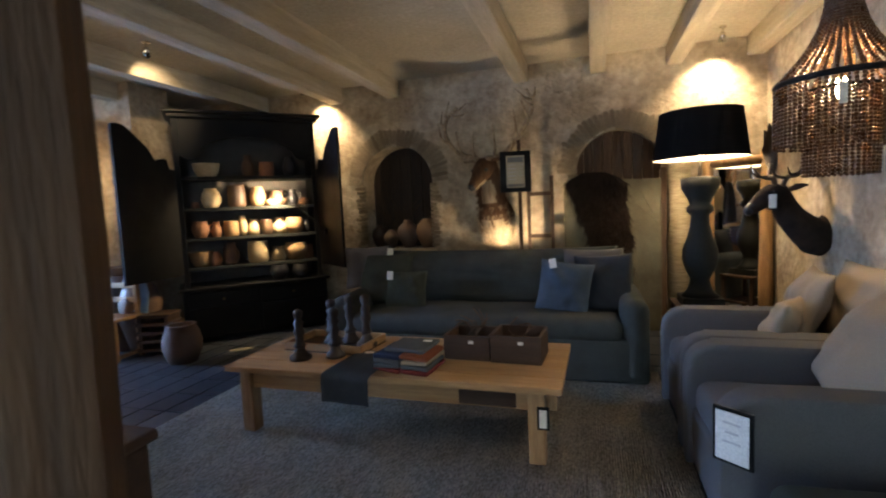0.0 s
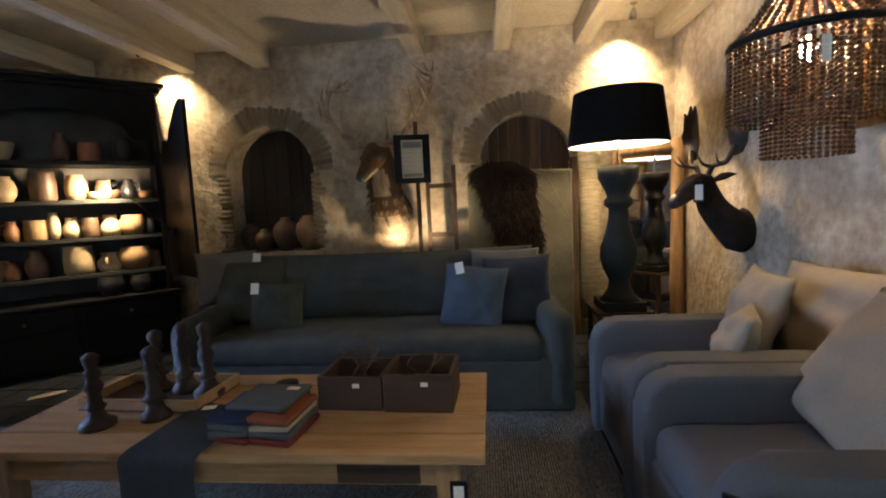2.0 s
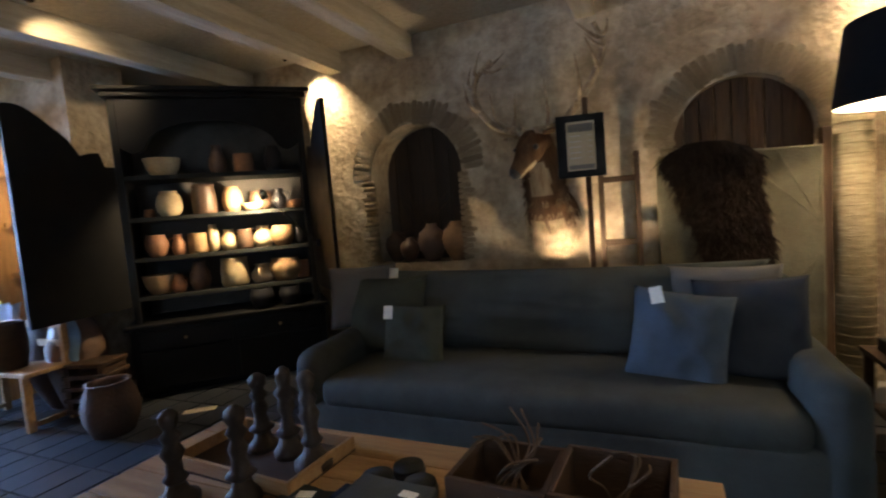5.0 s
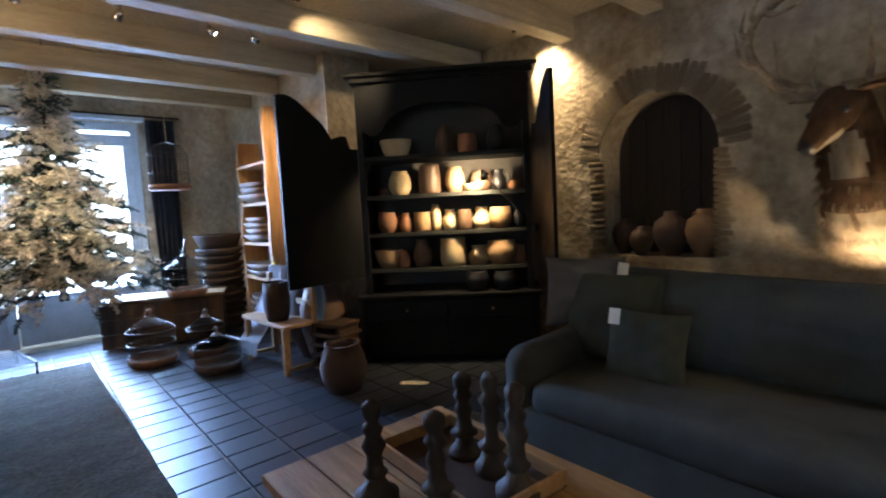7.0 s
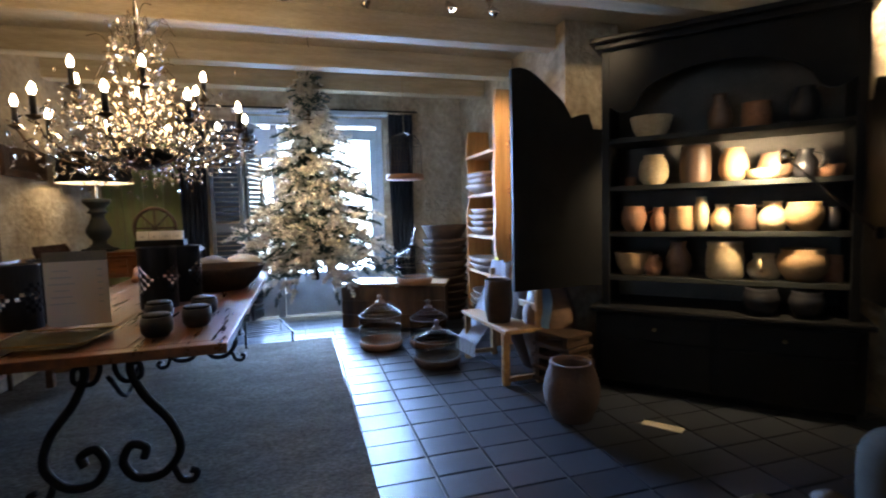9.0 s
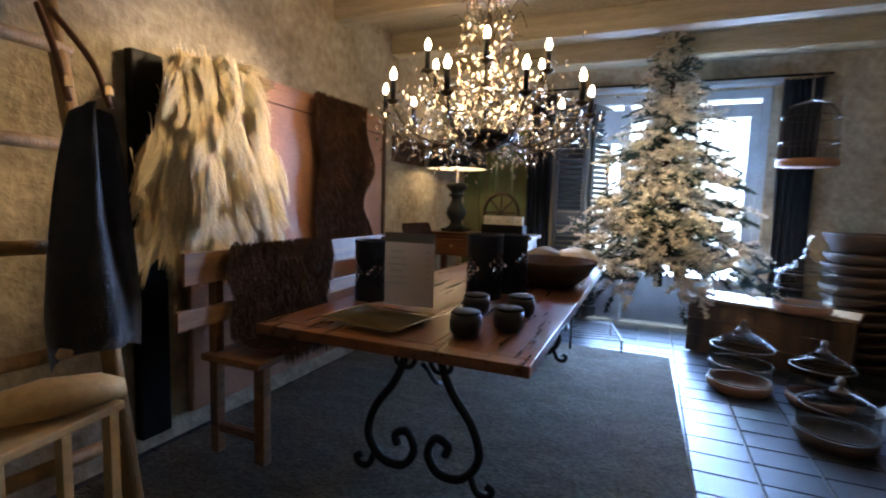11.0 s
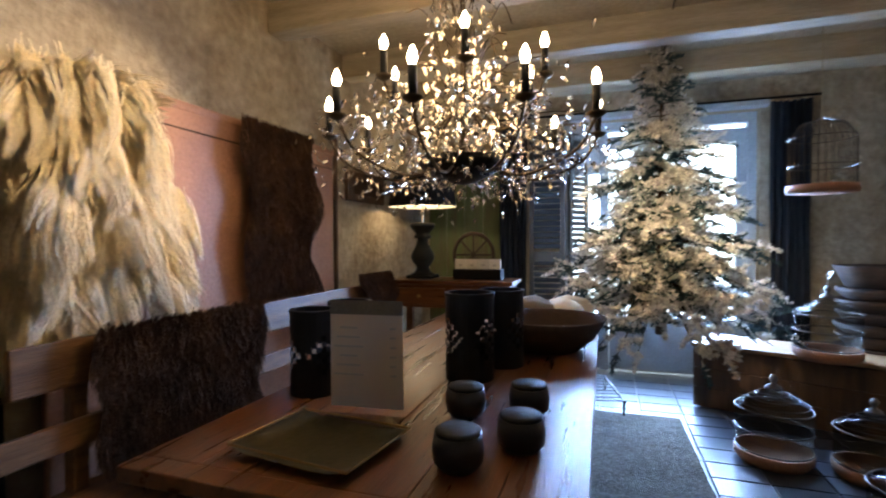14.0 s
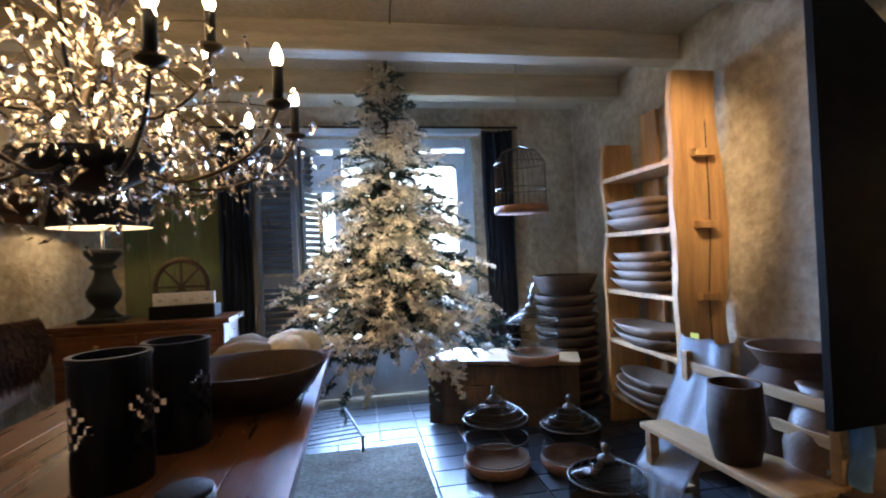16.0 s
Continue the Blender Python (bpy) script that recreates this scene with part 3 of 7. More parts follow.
def shutter(y, turn):
    s = thing("louvred_shutter", (FAR + 0.06, y, 0.02), turn, "dark slate-painted louvred shutter folded back from the door", "shutter", "window shutters")
    w, h = 0.36, 2.4
    for u in (0.025, w - 0.025):
        part("stile", box((0.035, 0.05, h), (0, u, h / 2), 0.004), SHUTTERPAINT, s)
    for z in (0.06, 1.15, h - 0.05):
        part("rail", box((0.033, w - 0.10, 0.10), (0, w / 2, z), 0.004), SHUTTERPAINT, s)
    slat = box((0.008, w - 0.10, 0.055), bevel=0.002).copy()
    me = bpy.data.meshes.new("slat")
    slat.to_mesh(me)
    me.materials.append(SHUTTERPAINT)
    for i in range(38):
        z = 0.15 + i * 0.058
        if abs(z - 1.15) < 0.06:
            continue
        o = new("slat", me)
        o.parent = s
        o.matrix_basis = pose(0, w / 2, z, 0, 38, 0)
    return s


shutter(1.62, 62)
shutter(1.22, 0)


def curtain(y0, y1):
    bm = bmesh.new()
    n = 40
    cols = []
    for i in range(n + 1):
        u = i / n
        y = y0 + (y1 - y0) * u
        d = 0.045 * math.sin(u * 2 * math.pi * 5.5) + 0.01 * noise.noise((u * 7, y0, 0))
        cols.append([bm.verts.new((FAR + 0.09 + d * (0.7 + 0.3 * k / 6), y + 0.01 * math.sin(k + i), 0.03 + k * 0.42)) for k in range(7)])
    for a, b in zip(cols, cols[1:]):
        for k in range(6):
            bm.faces.new((a[k], b[k], b[k + 1], a[k + 1]))
    bmesh.ops.solidify(bm, geom=bm.faces[:], thickness=0.006)
    return tagged(part("curtain", bm, CURTAIN, smooth=True), "dark blue-grey floor-length curtain beside the garden door", "curtain", "window curtains")


curtain(3.36, 3.66)
curtain(0.92, 1.20)
pole = tagged(part("curtain_rail", tube([(FAR + 0.09, 0.85, 2.585), (FAR + 0.09, 3.74, 2.585)], 0.012), BLACKIRON), "thin dark curtain rail above the garden door", "curtain rail")


def rug(name, x0, x1, y0, y1, mat, turn=0, label=""):
    bm = bmesh.new()
    nx, ny = 40, 30
    g = [[bm.verts.new(((x0 - x1) / 2 + (x1 - x0) * i / nx, (y0 - y1) / 2 + (y1 - y0) * j / ny + 0.006 * noise.noise((i * 0.7, j, 1)), 0.013 + 0.004 * noise.noise((i * 0.9, j * 0.9, x0)))) for j in range(ny + 1)] for i in range(nx + 1)]
    for i in range(nx):
        for j in range(ny):
            bm.faces.new((g[i][j], g[i + 1][j], g[i + 1][j + 1], g[i][j + 1]))
    bmesh.ops.solidify(bm, geom=bm.faces[:], thickness=0.012)
    o = part(name, bm, mat)
    o.matrix_world = pose((x0 + x1) / 2, (y0 + y1) / 2, 0.001, 0, 0, turn)
    return tagged(o, label, "rug")


rug("rug", -2.52, 0.60, 1.5, 4.15, PALERUG, 0, "pale woven wool rug under the coffee table")
rug("rug", -6.05, -2.35, 0.05, 2.52, RUG, 0.8, "pale looped wool rug under the long dining table")

# ---- sitting room: sofa ----
sofa = thing("sofa", (-0.73, 3.82, 0), 0, "grey-green slipcovered three-seat sofa before the niched wall", "sofa")
W, D = 2.52, 1.02
part("base", soft_box((W - 0.02, D - 0.04, 0.33), (0, D / 2, 0.175), 0.035, 0, 1), SOFAGREY, sofa, smooth=True)
part("seat_cushion", soft_box((W - 0.36, 0.72, 0.16), (0, 0.37, 0.385), 0.06, 0.03, 2), SOFAGREY, sofa, smooth=True)
for s in (-1, 1):
    part("armrest", soft_box((0.19, 0.92, 0.60), (s * (W / 2 - 0.10), 0.47, 0.31), 0.085, 0, 3 + s), SOFAGREY, sofa, smooth=True)
part("backrest", soft_box((W - 0.10, 0.24, 0.62), (0, 0.90, 0.55), 0.10, 0, 6), SOFAGREY, sofa, smooth=True)
back = part("back_cushion", pillow(W - 0.30, 0.50, 0.24, 3.3, 60), SOFAGREY, sofa, smooth=True)
back.matrix_basis = pose(-0.02, 0.66, 0.45, -13, 0, 0)


def scatter_cushion(place, w, h, d, lean, turn, mat, label, tag=None, roll=0, group=""):
    c = thing("cushion", place, turn, label, "cushion", group)
    ob = part("cover", pillow(w, h, d, place[0] * 7), mat, c, smooth=True)
    ob.matrix_basis = pose(0, 0, 0, -lean, roll, 0)
    if tag:
        t = part("price_tag", box((0.055, 0.003, 0.075), (tag[0], -d / 2 - 0.012, tag[1]), 0.001), CARD, c, "white card price tag")
        t.matrix_basis = pose(0, 0, 0, -lean, roll + tag[2], 0)
    return c


scatter_cushion((-1.68, 4.32, 0.46), 0.52, 0.48, 0.17, 18, 6, SOFAGREEN, "olive green square cushion propped on the sofa", group="sofa cushions")
scatter_cushion((-1.42, 4.17, 0.45), 0.38, 0.34, 0.13, 17, 3, SOFAGREEN, "small olive cushion with a white price tag", (-0.13, 0.29, 0), group="sofa cushions")
scatter_cushion((-1.86, 4.40, 0.60), 0.44, 0.40, 0.14, 15, 25, CHAIRGREY, "grey cushion tucked in the sofa's corner", (0.16, 0.34, 8), group="sofa cushions")
scatter_cushion((-0.10, 4.13, 0.45), 0.42, 0.42, 0.15, 17, -6, BLUECUSHION, "slate blue cushion with a white price tag", (0.02, 0.39, -18), 7, group="sofa cushions")
scatter_cushion((0.22, 4.22, 0.45), 0.46, 0.46, 0.16, 17, -14, DARKCUSHION, "charcoal cushion leaning in the sofa's corner", None, -4, group="sofa cushions")
scatter_cushion((0.14, 4.42, 0.52), 0.50, 0.42, 0.15, 15, -4, CHAIRGREY, "grey-green cushion behind the blue one", None, group="sofa cushions")


# ---- armchairs ----
def armchair(y, label):
    c = thing("armchair", (0.57, y, 0), 90, label, "armchair", "armchairs along the wall")
    w, d = 0.77, 1.13
    part("base", soft_box((w - 0.04, d - 0.05, 0.30), (0, -d / 2, 0.17), 0.04, 0, y), CHAIRGREY, c, smooth=True)
    part("seat_cushion", soft_box((w - 0.24, 0.78, 0.16), (0, -0.42, 0.375), 0.055, 0.03, y + 1), CHAIRGREY, c, smooth=True)
    for s in (-1, 1):
        bm = bmesh.new()
        prof = [(0.0, 0.0), (0.0, 0.25), (0.0, 0.46)] + [(0.13 - 0.13 * math.cos(a), 0.47 + 0.13 * math.sin(a)) for a in [k * math.pi / 16 for k in range(1, 9)]] + [(0.4, 0.60), (0.7, 0.597), (1.0, 0.59), (1.04, 0.55), (1.05, 0.0)]
        vs = [[bm.verts.new((s * (w / 2 - 0.068) + off, -p, z + 0.02)) for p, z in prof] for off in (-0.066, 0.066)]
        n = len(prof)
        caps = [bm.faces.new(vs[0]), bm.faces.new(vs[1][::-1])]
        for i in range(n):
            bm.faces.new((vs[0][i], vs[1][i], vs[1][(i + 1) % n], vs[0][(i + 1) % n]))
        bmesh.ops.bevel(bm, geom=[e for f in caps for e in f.edges], offset=0.03, segments=4, affect="EDGES", profile=0.5)
        part("armrest", bm, CHAIRGREY, c, smooth=True)
    part("backrest", soft_box((w - 0.04, 0.20, 0.60), (0, -d + 0.10, 0.42), 0.10, 0, y + 2), CHAIRGREY, c, smooth=True)
    return c


armchair(3.33, "pale grey linen armchair with rounded arms beside the wall")
armchair(2.535, "pale grey linen armchair with rounded arms and a price card")
scatter_cushion((1.20, 3.44, 0.46), 0.50, 0.46, 0.18, 20, -100, LINEN, "beige linen cushion on the armchair", group="armchair cushions")
scatter_cushion((1.04, 3.26, 0.46), 0.40, 0.33, 0.15, 24, -118, LINEN, "small beige linen cushion on the armchair", group="armchair cushions")
scatter_cushion((1.40, 3.22, 0.47), 0.60, 0.48, 0.20, 16, -85, LINEN, "large beige linen cushion on the armchair", group="armchair cushions")
scatter_cushion((1.06, 2.60, 0.46), 0.68, 0.52, 0.20, 36, -98, LINEN, "large creased beige linen cushion on the armchair", None, 6, group="armchair cushions")
scatter_cushion((1.42, 2.62, 0.47), 0.54, 0.48, 0.18, 15, -80, LINEN, "beige linen cushion behind another on the armchair", group="armchair cushions")


def price_sign(name, place, turn, w, h, lean=0, label="", frame_w=0.012, group=""):
    s = thing(name, place, turn, label, "sign", group)
    a = part("frame", box((w, 0.012, h), (0, 0, h / 2), 0.002), BLACKPAINT, s)
    b = part("card", box((w - 2 * frame_w, 0.004, h - 2 * frame_w), (0, -0.009, h / 2), 0.0008), CARD, s, "white printed price card")
    for o in (a, b):
        o.matrix_basis = pose(0, 0, 0, -lean, 0, 0)
    for i in range(3):
        t = part("print", box(((w - 0.06) * (0.8 - 0.2 * (i % 2)), 0.0012, h * 0.035), (0, -0.0118, h * (0.75 - 0.17 * i))), INK, s, "grey lines of small print")
        t.matrix_basis = pose(0, 0, 0, -lean, 0, 0)
    return s


price_sign("price_sign", (0.60, 2.115, 0.385), -40, 0.135, 0.20, 0, "white price card in a black frame hung on the armchair")

pouf = thing("footstool", (0.98, 1.74, 0), 2, "low olive upholstered footstool beside the armchair", "footstool")
part("cushion", soft_box((0.62, 0.58, 0.20), (0, 0, 0.31), 0.06, 0.02, 12), SOFAGREEN, pouf, smooth=True)
part("frame", soft_box((0.58, 0.54, 0.16), (0, 0, 0.13), 0.03, 0, 13), SOFAGREEN, pouf, smooth=True)
for q in (-1, 1):
    for p in (-1, 1):
        part("leg", box((0.04, 0.04, 0.056), (q * 0.24, p * 0.22, 0.028), 0.004), DARKWOOD, pouf)

# ---- coffee table ----
table = thing("coffee_table", (-1.0, 3.02, 0.014), -0.8, "rustic waxed pine coffee table with square legs", "coffee table")
for j in range(5):
    wj = 0.80 / 5
    part("plank", box((2.0, wj - 0.006, 0.035), (0, -0.40 + wj * (j + 0.5), 0.392), 0.004), PINE, table)
for s in (-1, 1):
    part("apron", box((1.78, 0.022, 0.095), (0, s * 0.345, 0.322), 0.003), PINE, table)
    part("apron", box((0.022, 0.60, 0.095), (s * 0.89, 0, 0.322), 0.003), PINE, table)
    for q in (-1, 1):
        part("leg", box((0.085, 0.085, 0.374), (s * 0.87, q * 0.33, 0.187), 0.008), PINEUP, table)
part("drawer_front", box((0.30, 0.012, 0.075), (0.62, -0.358, 0.322), 0.003), DARKWOOD, table, "dark worn drawer front")
tab = price_sign("price_tag", (-0.10, 2.628, 0.205), 0, 0.06, 0.115, 0, "small black-framed price tag hanging from the coffee table")
CT = 0.424

# ---- turned finials on a tray ----
FINIAL = [(0.0, 0), (0.062, 0), (0.062, 0.02), (0.04, 0.04), (0.030, 0.07), (0.045, 0.085), (0.028, 0.10), (0.022, 0.14), (0.034, 0.17), (0.022, 0.20), (0.036, 0.225), (0.020, 0.245), (0.030, 0.27), (0.030, 0.295), (0.014, 0.31), (0.0, 0.315)]


def finial(x, y, z, k, h=1.0):
    f = thing("turned_finial", (x, y, z), k * 40, "dark brown turned wooden finial on the coffee table", "ornament", "turned finials")
    prof = [(r * (1.0 + 0.12 * math.sin(k * 2.1 + i)), zz * h) for i, (r, zz) in enumerate(FINIAL)]
    part("base", lathe(prof[:5], 20), FINIALWOOD, f, smooth=True)
    part("shaft", lathe([(0.0, prof[4][1])] + prof[4:], 20), FINIALWOOD, f, smooth=True)


tray = thing("wooden_tray", (-1.52, 3.14, CT), -4, "shallow pine tray with finials on the coffee table", "tray")
part("bottom", box((0.58, 0.34, 0.012), (0, 0, 0.006), 0.002), DARKWOOD, tray)
for s in (-1, 1):
    part("side", box((0.58, 0.014, 0.055), (0, s * 0.163, 0.03), 0.003), PINE, tray)
    part("side", box((0.014, 0.31, 0.055), (s * 0.283, 0, 0.03), 0.003), PINE, tray)
for k, (x, y, z, h) in enumerate(((-1.60, 2.84, CT, 1.0), (-1.40, 2.92, CT, 1.0), (-1.43, 3.18, CT + 0.012, 1.08), (-1.29, 3.14, CT + 0.012, 1.1), (-1.58, 3.20, CT + 0.012, 0.95))):
    finial(x, y, z, k, h)


def wooden_box(x, y, turn, w, d, h, label):
    b = thing("storage_box", (x, y, CT), turn, label, "box", "boxes on the coffee table")
    part("bottom", box((w, d, 0.012), (0, 0, 0.006), 0.002), DARKWOOD, b)
    for s in (-1, 1):
        part("side", box((w, 0.016, h - 0.013), (0, s * (d / 2 - 0.008), h / 2 + 0.006), 0.003), DARKWOOD, b)
        part("side", box((0.016, d - 0.033, h - 0.013), (s * (w / 2 - 0.008), 0, h / 2 + 0.006), 0.003), DARKWOOD, b)
    part("label", box((0.03, 0.002, 0.018), (0.03, -d / 2 - 0.002, h * 0.75), 0.0005), CARD, b, "small white label")
    return b


wooden_box(-0.56, 3.10, -4, 0.28, 0.26, 0.145, "dark weathered wooden box with dry twigs")
wooden_box(-0.27, 3.08, -3, 0.29, 0.27, 0.16, "dark weathered wooden box with an antler inside")
rnd = random.Random(5)
for bx, by, n in ((-0.56, 3.10, 9), (-0.27, 3.08, 4)):
    tw = thing("dry_twigs", (bx, by, CT + 0.013), 0, "tangled dry brown twigs in a wooden box", "twigs")
    for i in range(n):
        a = rnd.uniform(0, 6.28)
        p = [(0.07 * math.cos(a), 0.07 * math.sin(a), 0.01), (0.03 * math.cos(a + 1), 0.03 * math.sin(a + 1), 0.10), (0.08 * math.cos(a + 2.2), 0.08 * math.sin(a + 2.2), 0.17), (0.10 * math.cos(a + 3), 0.10 * math.sin(a + 3), rnd.uniform(0.14, 0.26))]
        part("twig", tube(curve_points(p, 5), 0.004, 5), BARK, tw, smooth=True)

stack = thing("folded_cloth_stack", (-0.86, 2.80, CT), -6, "stack of folded cloths in navy, rust and cream", "cloth")
z = 0
for i, (m1, m2) in enumerate(((REDCLOTH, REDCLOTH), (GREYCLOTH, GREYCLOTH), (GREYCLOTH, CREAMCLOTH), (NAVY, RUST))):
    for s, m in ((-1, m1), (1, m2)):
        part("folded_cloth", soft_box((0.165, 0.25, 0.026), (s * 0.085, 0, z + 0.013), 0.010, 0, i + s, cuts=3), m, stack, smooth=True)
    z += 0.026
part("top_cloth", soft_box((0.25, 0.24, 0.022), (0.0, 0.05, z + 0.011), 0.009, 0, 9, cuts=3), GREYCLOTH, stack, "grey folded cloth on top", smooth=True)
part("price_tag", box((0.05, 0.028, 0.002), (0.07, 0.11, z + 0.0245)), CARD, stack, "white paper price tag")

runner = part("table_runner", cloth(0.30, 1, lambda s: (0.36 - 0.40 * min(1, s / 0.6) - (0.05 * min(1, (s - 0.6) / 0.05) if s > 0.6 else 0), 0.012 - (0 if s < 0.62 else (s - 0.62) * 0.42)), 12, 28, 0.012, 0.006), GREYCLOTH, smooth=True)
runner.matrix_world = pose(-1.15, 2.655, CT + 0.004, 0, 0, -4)
tagged(runner, "grey-green cloth runner hanging over the table's edge", "cloth")
tagged(part("price_card", box((0.055, 0.035, 0.002), (-1.19, 2.97, CT + 0.020), turn=pose(0, 0, 0, 0, 0, 12)), CARD), "white paper price tag lying on the runner", "price tag")
for k, (x, y) in enumerate(((-0.92, 3.16), (-0.84, 3.08), (-0.99, 3.08))):
    p = thing("wooden_disc", (x, y, CT), k * 30, "dark round wooden lidded jar on the coffee table", "jar", "round jars")
    part("body", lathe([(0, 0), (0.05, 0), (0.056, 0.012), (0.056, 0.036), (0.05, 0.044), (0, 0.046)], 20), BLACKCLAY, p, smooth=True)
    part("lid", lathe([(0, 0.046), (0.052, 0.047), (0.05, 0.056), (0, 0.058)], 20), LAMPGREY, p, smooth=True)

# ---- side table and tall lamp ----
st = thing("side_table", (0.99, 4.70, 0), 0, "small dark wooden side table under the tall lamp", "side table")
part("tabletop", box((0.40, 0.40, 0.025), (0, 0, 0.425), 0.004), DARKWOOD, st)
part("shelf", box((0.34, 0.34, 0.016), (0, 0, 0.14), 0.003), DARKWOOD, st)
for s in (-1, 1):
    for q in (-1, 1):
        part("leg", box((0.035, 0.035, 0.412), (s * 0.17, q * 0.17, 0.206), 0.004), DARKWOOD, st)


def baluster_lamp(place, h, shade_r, shade_h, label, shade_mat, fat=0.74):
    l = thing("table_lamp", place, 0, label, "lamp", "turned baluster lamps")
    prof = [(0.0, 0), (0.15, 0), (0.15, 0.05), (0.11, 0.08), (0.085, 0.115), (0.075, 0.16), (0.12, 0.23), (0.14, 0.29), (0.135, 0.35), (0.10, 0.42), (0.075, 0.50), (0.07, 0.56), (0.105, 0.585), (0.105, 0.61), (0.08, 0.63), (0.10, 0.67), (0.145, 0.73), (0.15, 0.79), (0.06, 0.80), (0, 0.80)]
    f = h / 0.80
    part("plinth", box((0.315 * f * fat, 0.315 * f * fat, 0.05 * f), (0, 0, 0.025 * f), 0.008), LAMPGREY, l)
    part("baluster", lathe([(r * f * fat, z * f) for r, z in prof[2:]], 28), LAMPGREY, l, smooth=True)
    part("stem", tube([(0, 0, h), (0, 0, h + 0.17)], 0.012), CHROME, l)
    z0 = h + 0.14
    bm = lathe([(shade_r, z0), (shade_r * 0.86, z0 + shade_h)], 40)
    for fc in [fc for fc in bm.faces if len(fc.verts) > 4]:
        bm.faces.remove(fc)
    bmesh.ops.solidify(bm, geom=bm.faces[:], thickness=0.003)
    part("shade", bm, shade_mat, l, smooth=True)
    bm = lathe([(shade_r - 0.006, z0 + 0.003), (shade_r * 0.86 - 0.006, z0 + shade_h - 0.003)], 40)
    for fc in [fc for fc in bm.faces if len(fc.verts) > 4]:
        bm.faces.remove(fc)
    part("shade_lining", bm, SHADEIN, l, "white reflective lining", smooth=True)
    part("bulb", lathe([(0, 0), (0.015, 0.0), (0.03, 0.05), (0.02, 0.08), (0, 0.085)], 12, (0, 0, h + 0.16)), SHADEGLOW, l, smooth=True)
    return l


baluster_lamp((0.99, 4.67, 0.438), 1.04, 0.35, 0.37, "tall grey turned-wood lamp with a black drum shade, lit", SHADE)


# ---- black corner cabinet ----
AX = Vector((1.11, 1.05, 0)).normalized()
CTURN = math.degrees(math.atan2(1.05, 1.11))
cab = thing("cabinet", (-3.42, 4.80, 0), CTURN, "tall black painted cabinet with open doors full of pottery", "cabinet")
CW, CD = 1.44, 0.50
part("base_cabinet", box((CW + 0.06, CD + 0.06, 0.50), (0, CD / 2 - 0.03, 0.31), 0.012), BLACKPAINT, cab)
part("plinth", box((CW, CD, 0.06), (0, CD / 2, 0.03), 0.006), BLACKPAINT, cab)
part("base_top", box((CW + 0.12, CD + 0.12, 0.035), (0, CD / 2 - 0.05, 0.577), 0.012), BLACKPAINT, cab)
for s in (-1, 1):
    part("drawer_front", box((CW / 2 - 0.04, 0.02, 0.16), (s * CW / 4, -0.065, 0.46), 0.006), BLACKPAINT, cab)
    part("cupboard_door", box((CW / 2 - 0.04, 0.02, 0.30), (s * CW / 4, -0.065, 0.22), 0.006), BLACKPAINT, cab)
    part("knob", lathe([(0, 0), (0.008, 0), (0.014, 0.014), (0.008, 0.024), (0, 0.026)], 12, m=pose(s * CW / 4, -0.078, 0.46, 90, 0, 0)), BRASS, cab)
    part("side_panel", box((0.03, CD, 1.74), (s * (CW / 2 - 0.015), CD / 2, 1.465), 0.004), BLACKPAINT, cab)
    part("front_stile", box((0.05, 0.025, 1.74), (s * (CW / 2 - 0.03), -0.002, 1.465), 0.004), BLACKPAINT, cab)
part("back_panel", box((CW - 0.06, 0.02, 1.74), (0, CD - 0.02, 1.465), 0.003), CABINETBACK, cab)
part("top_panel", box((CW, CD, 0.03), (0, CD / 2, 2.35), 0.003), BLACKPAINT, cab)
part("cornice", box((CW + 0.07, CD + 0.05, 0.045), (0, CD / 2 - 0.02, 2.385), 0.012), BLACKPAINT, cab)
part("cornice", box((CW + 0.14, CD + 0.09, 0.035), (0, CD / 2 - 0.035, 2.424), 0.010), BLACKPAINT, cab)
bm = bmesh.new()
xs = [-CW / 2 + 0.055 + (CW - 0.11) * i / 32 for i in range(33)]


def arch_low(x):
    u = abs(x) / (CW / 2 - 0.055)
    return 1.98 + (0.20 * math.sqrt(max(0, 1 - (u / 0.72) ** 2)) if u < 0.72 else -0.05 * math.sin((u - 0.72) / 0.28 * math.pi))


prism_wall(bm, xs, arch_low, lambda x: 2.335, -0.012, 0.013)
bmesh.ops.remove_doubles(bm, verts=bm.verts[:], dist=0.0005)
part("arched_rail", bm, BLACKPAINT, cab, "curved black frieze")
SHELVES = (0.80, 1.11, 1.43, 1.76)
for z in SHELVES:
    part("shelf", box((CW - 0.07, CD - 0.07, 0.028), (0, CD / 2, z - 0.014), 0.004), BLACKPAINT, cab)
    part("shelf_edge", box((CW - 0.11, 0.012, 0.034), (0, 0.024, z - 0.014), 0.003), LAMPGREY, cab, "grey worn shelf edge")


def cabinet_door(parent, side, turn):
    """A tall panel whose top follows half of the arch."""
    bm = bmesh.new()
    w = 0.70
    xs = [w * i / 20 for i in range(21)]

    def top(x):
        u = x / w
        return (1.83 if u < 0.12 else 1.90 + 0.03 * math.sin(u * 9)) + (0.28 * math.sqrt(max(0, 1 - ((1 - u) / 0.62) ** 2)) if u > 0.38 else 0)
    prism_wall(bm, xs, lambda x: 0.74, top, -0.014, 0.014)
    bmesh.ops.remove_doubles(bm, verts=bm.verts[:], dist=0.0005)
    d = part("door", bm, BLACKPAINT, parent, "open black door with a scrolled top")
    d.matrix_basis = pose(side * (CW / 2 + 0.003), -0.02, 0, 0, 0, turn)
    for z in (0.95, 1.70):
        part("hinge", tube([(0, -0.016, z), (0, -0.016, z + 0.07)], 0.007, 6), BLACKIRON, d)
    return d


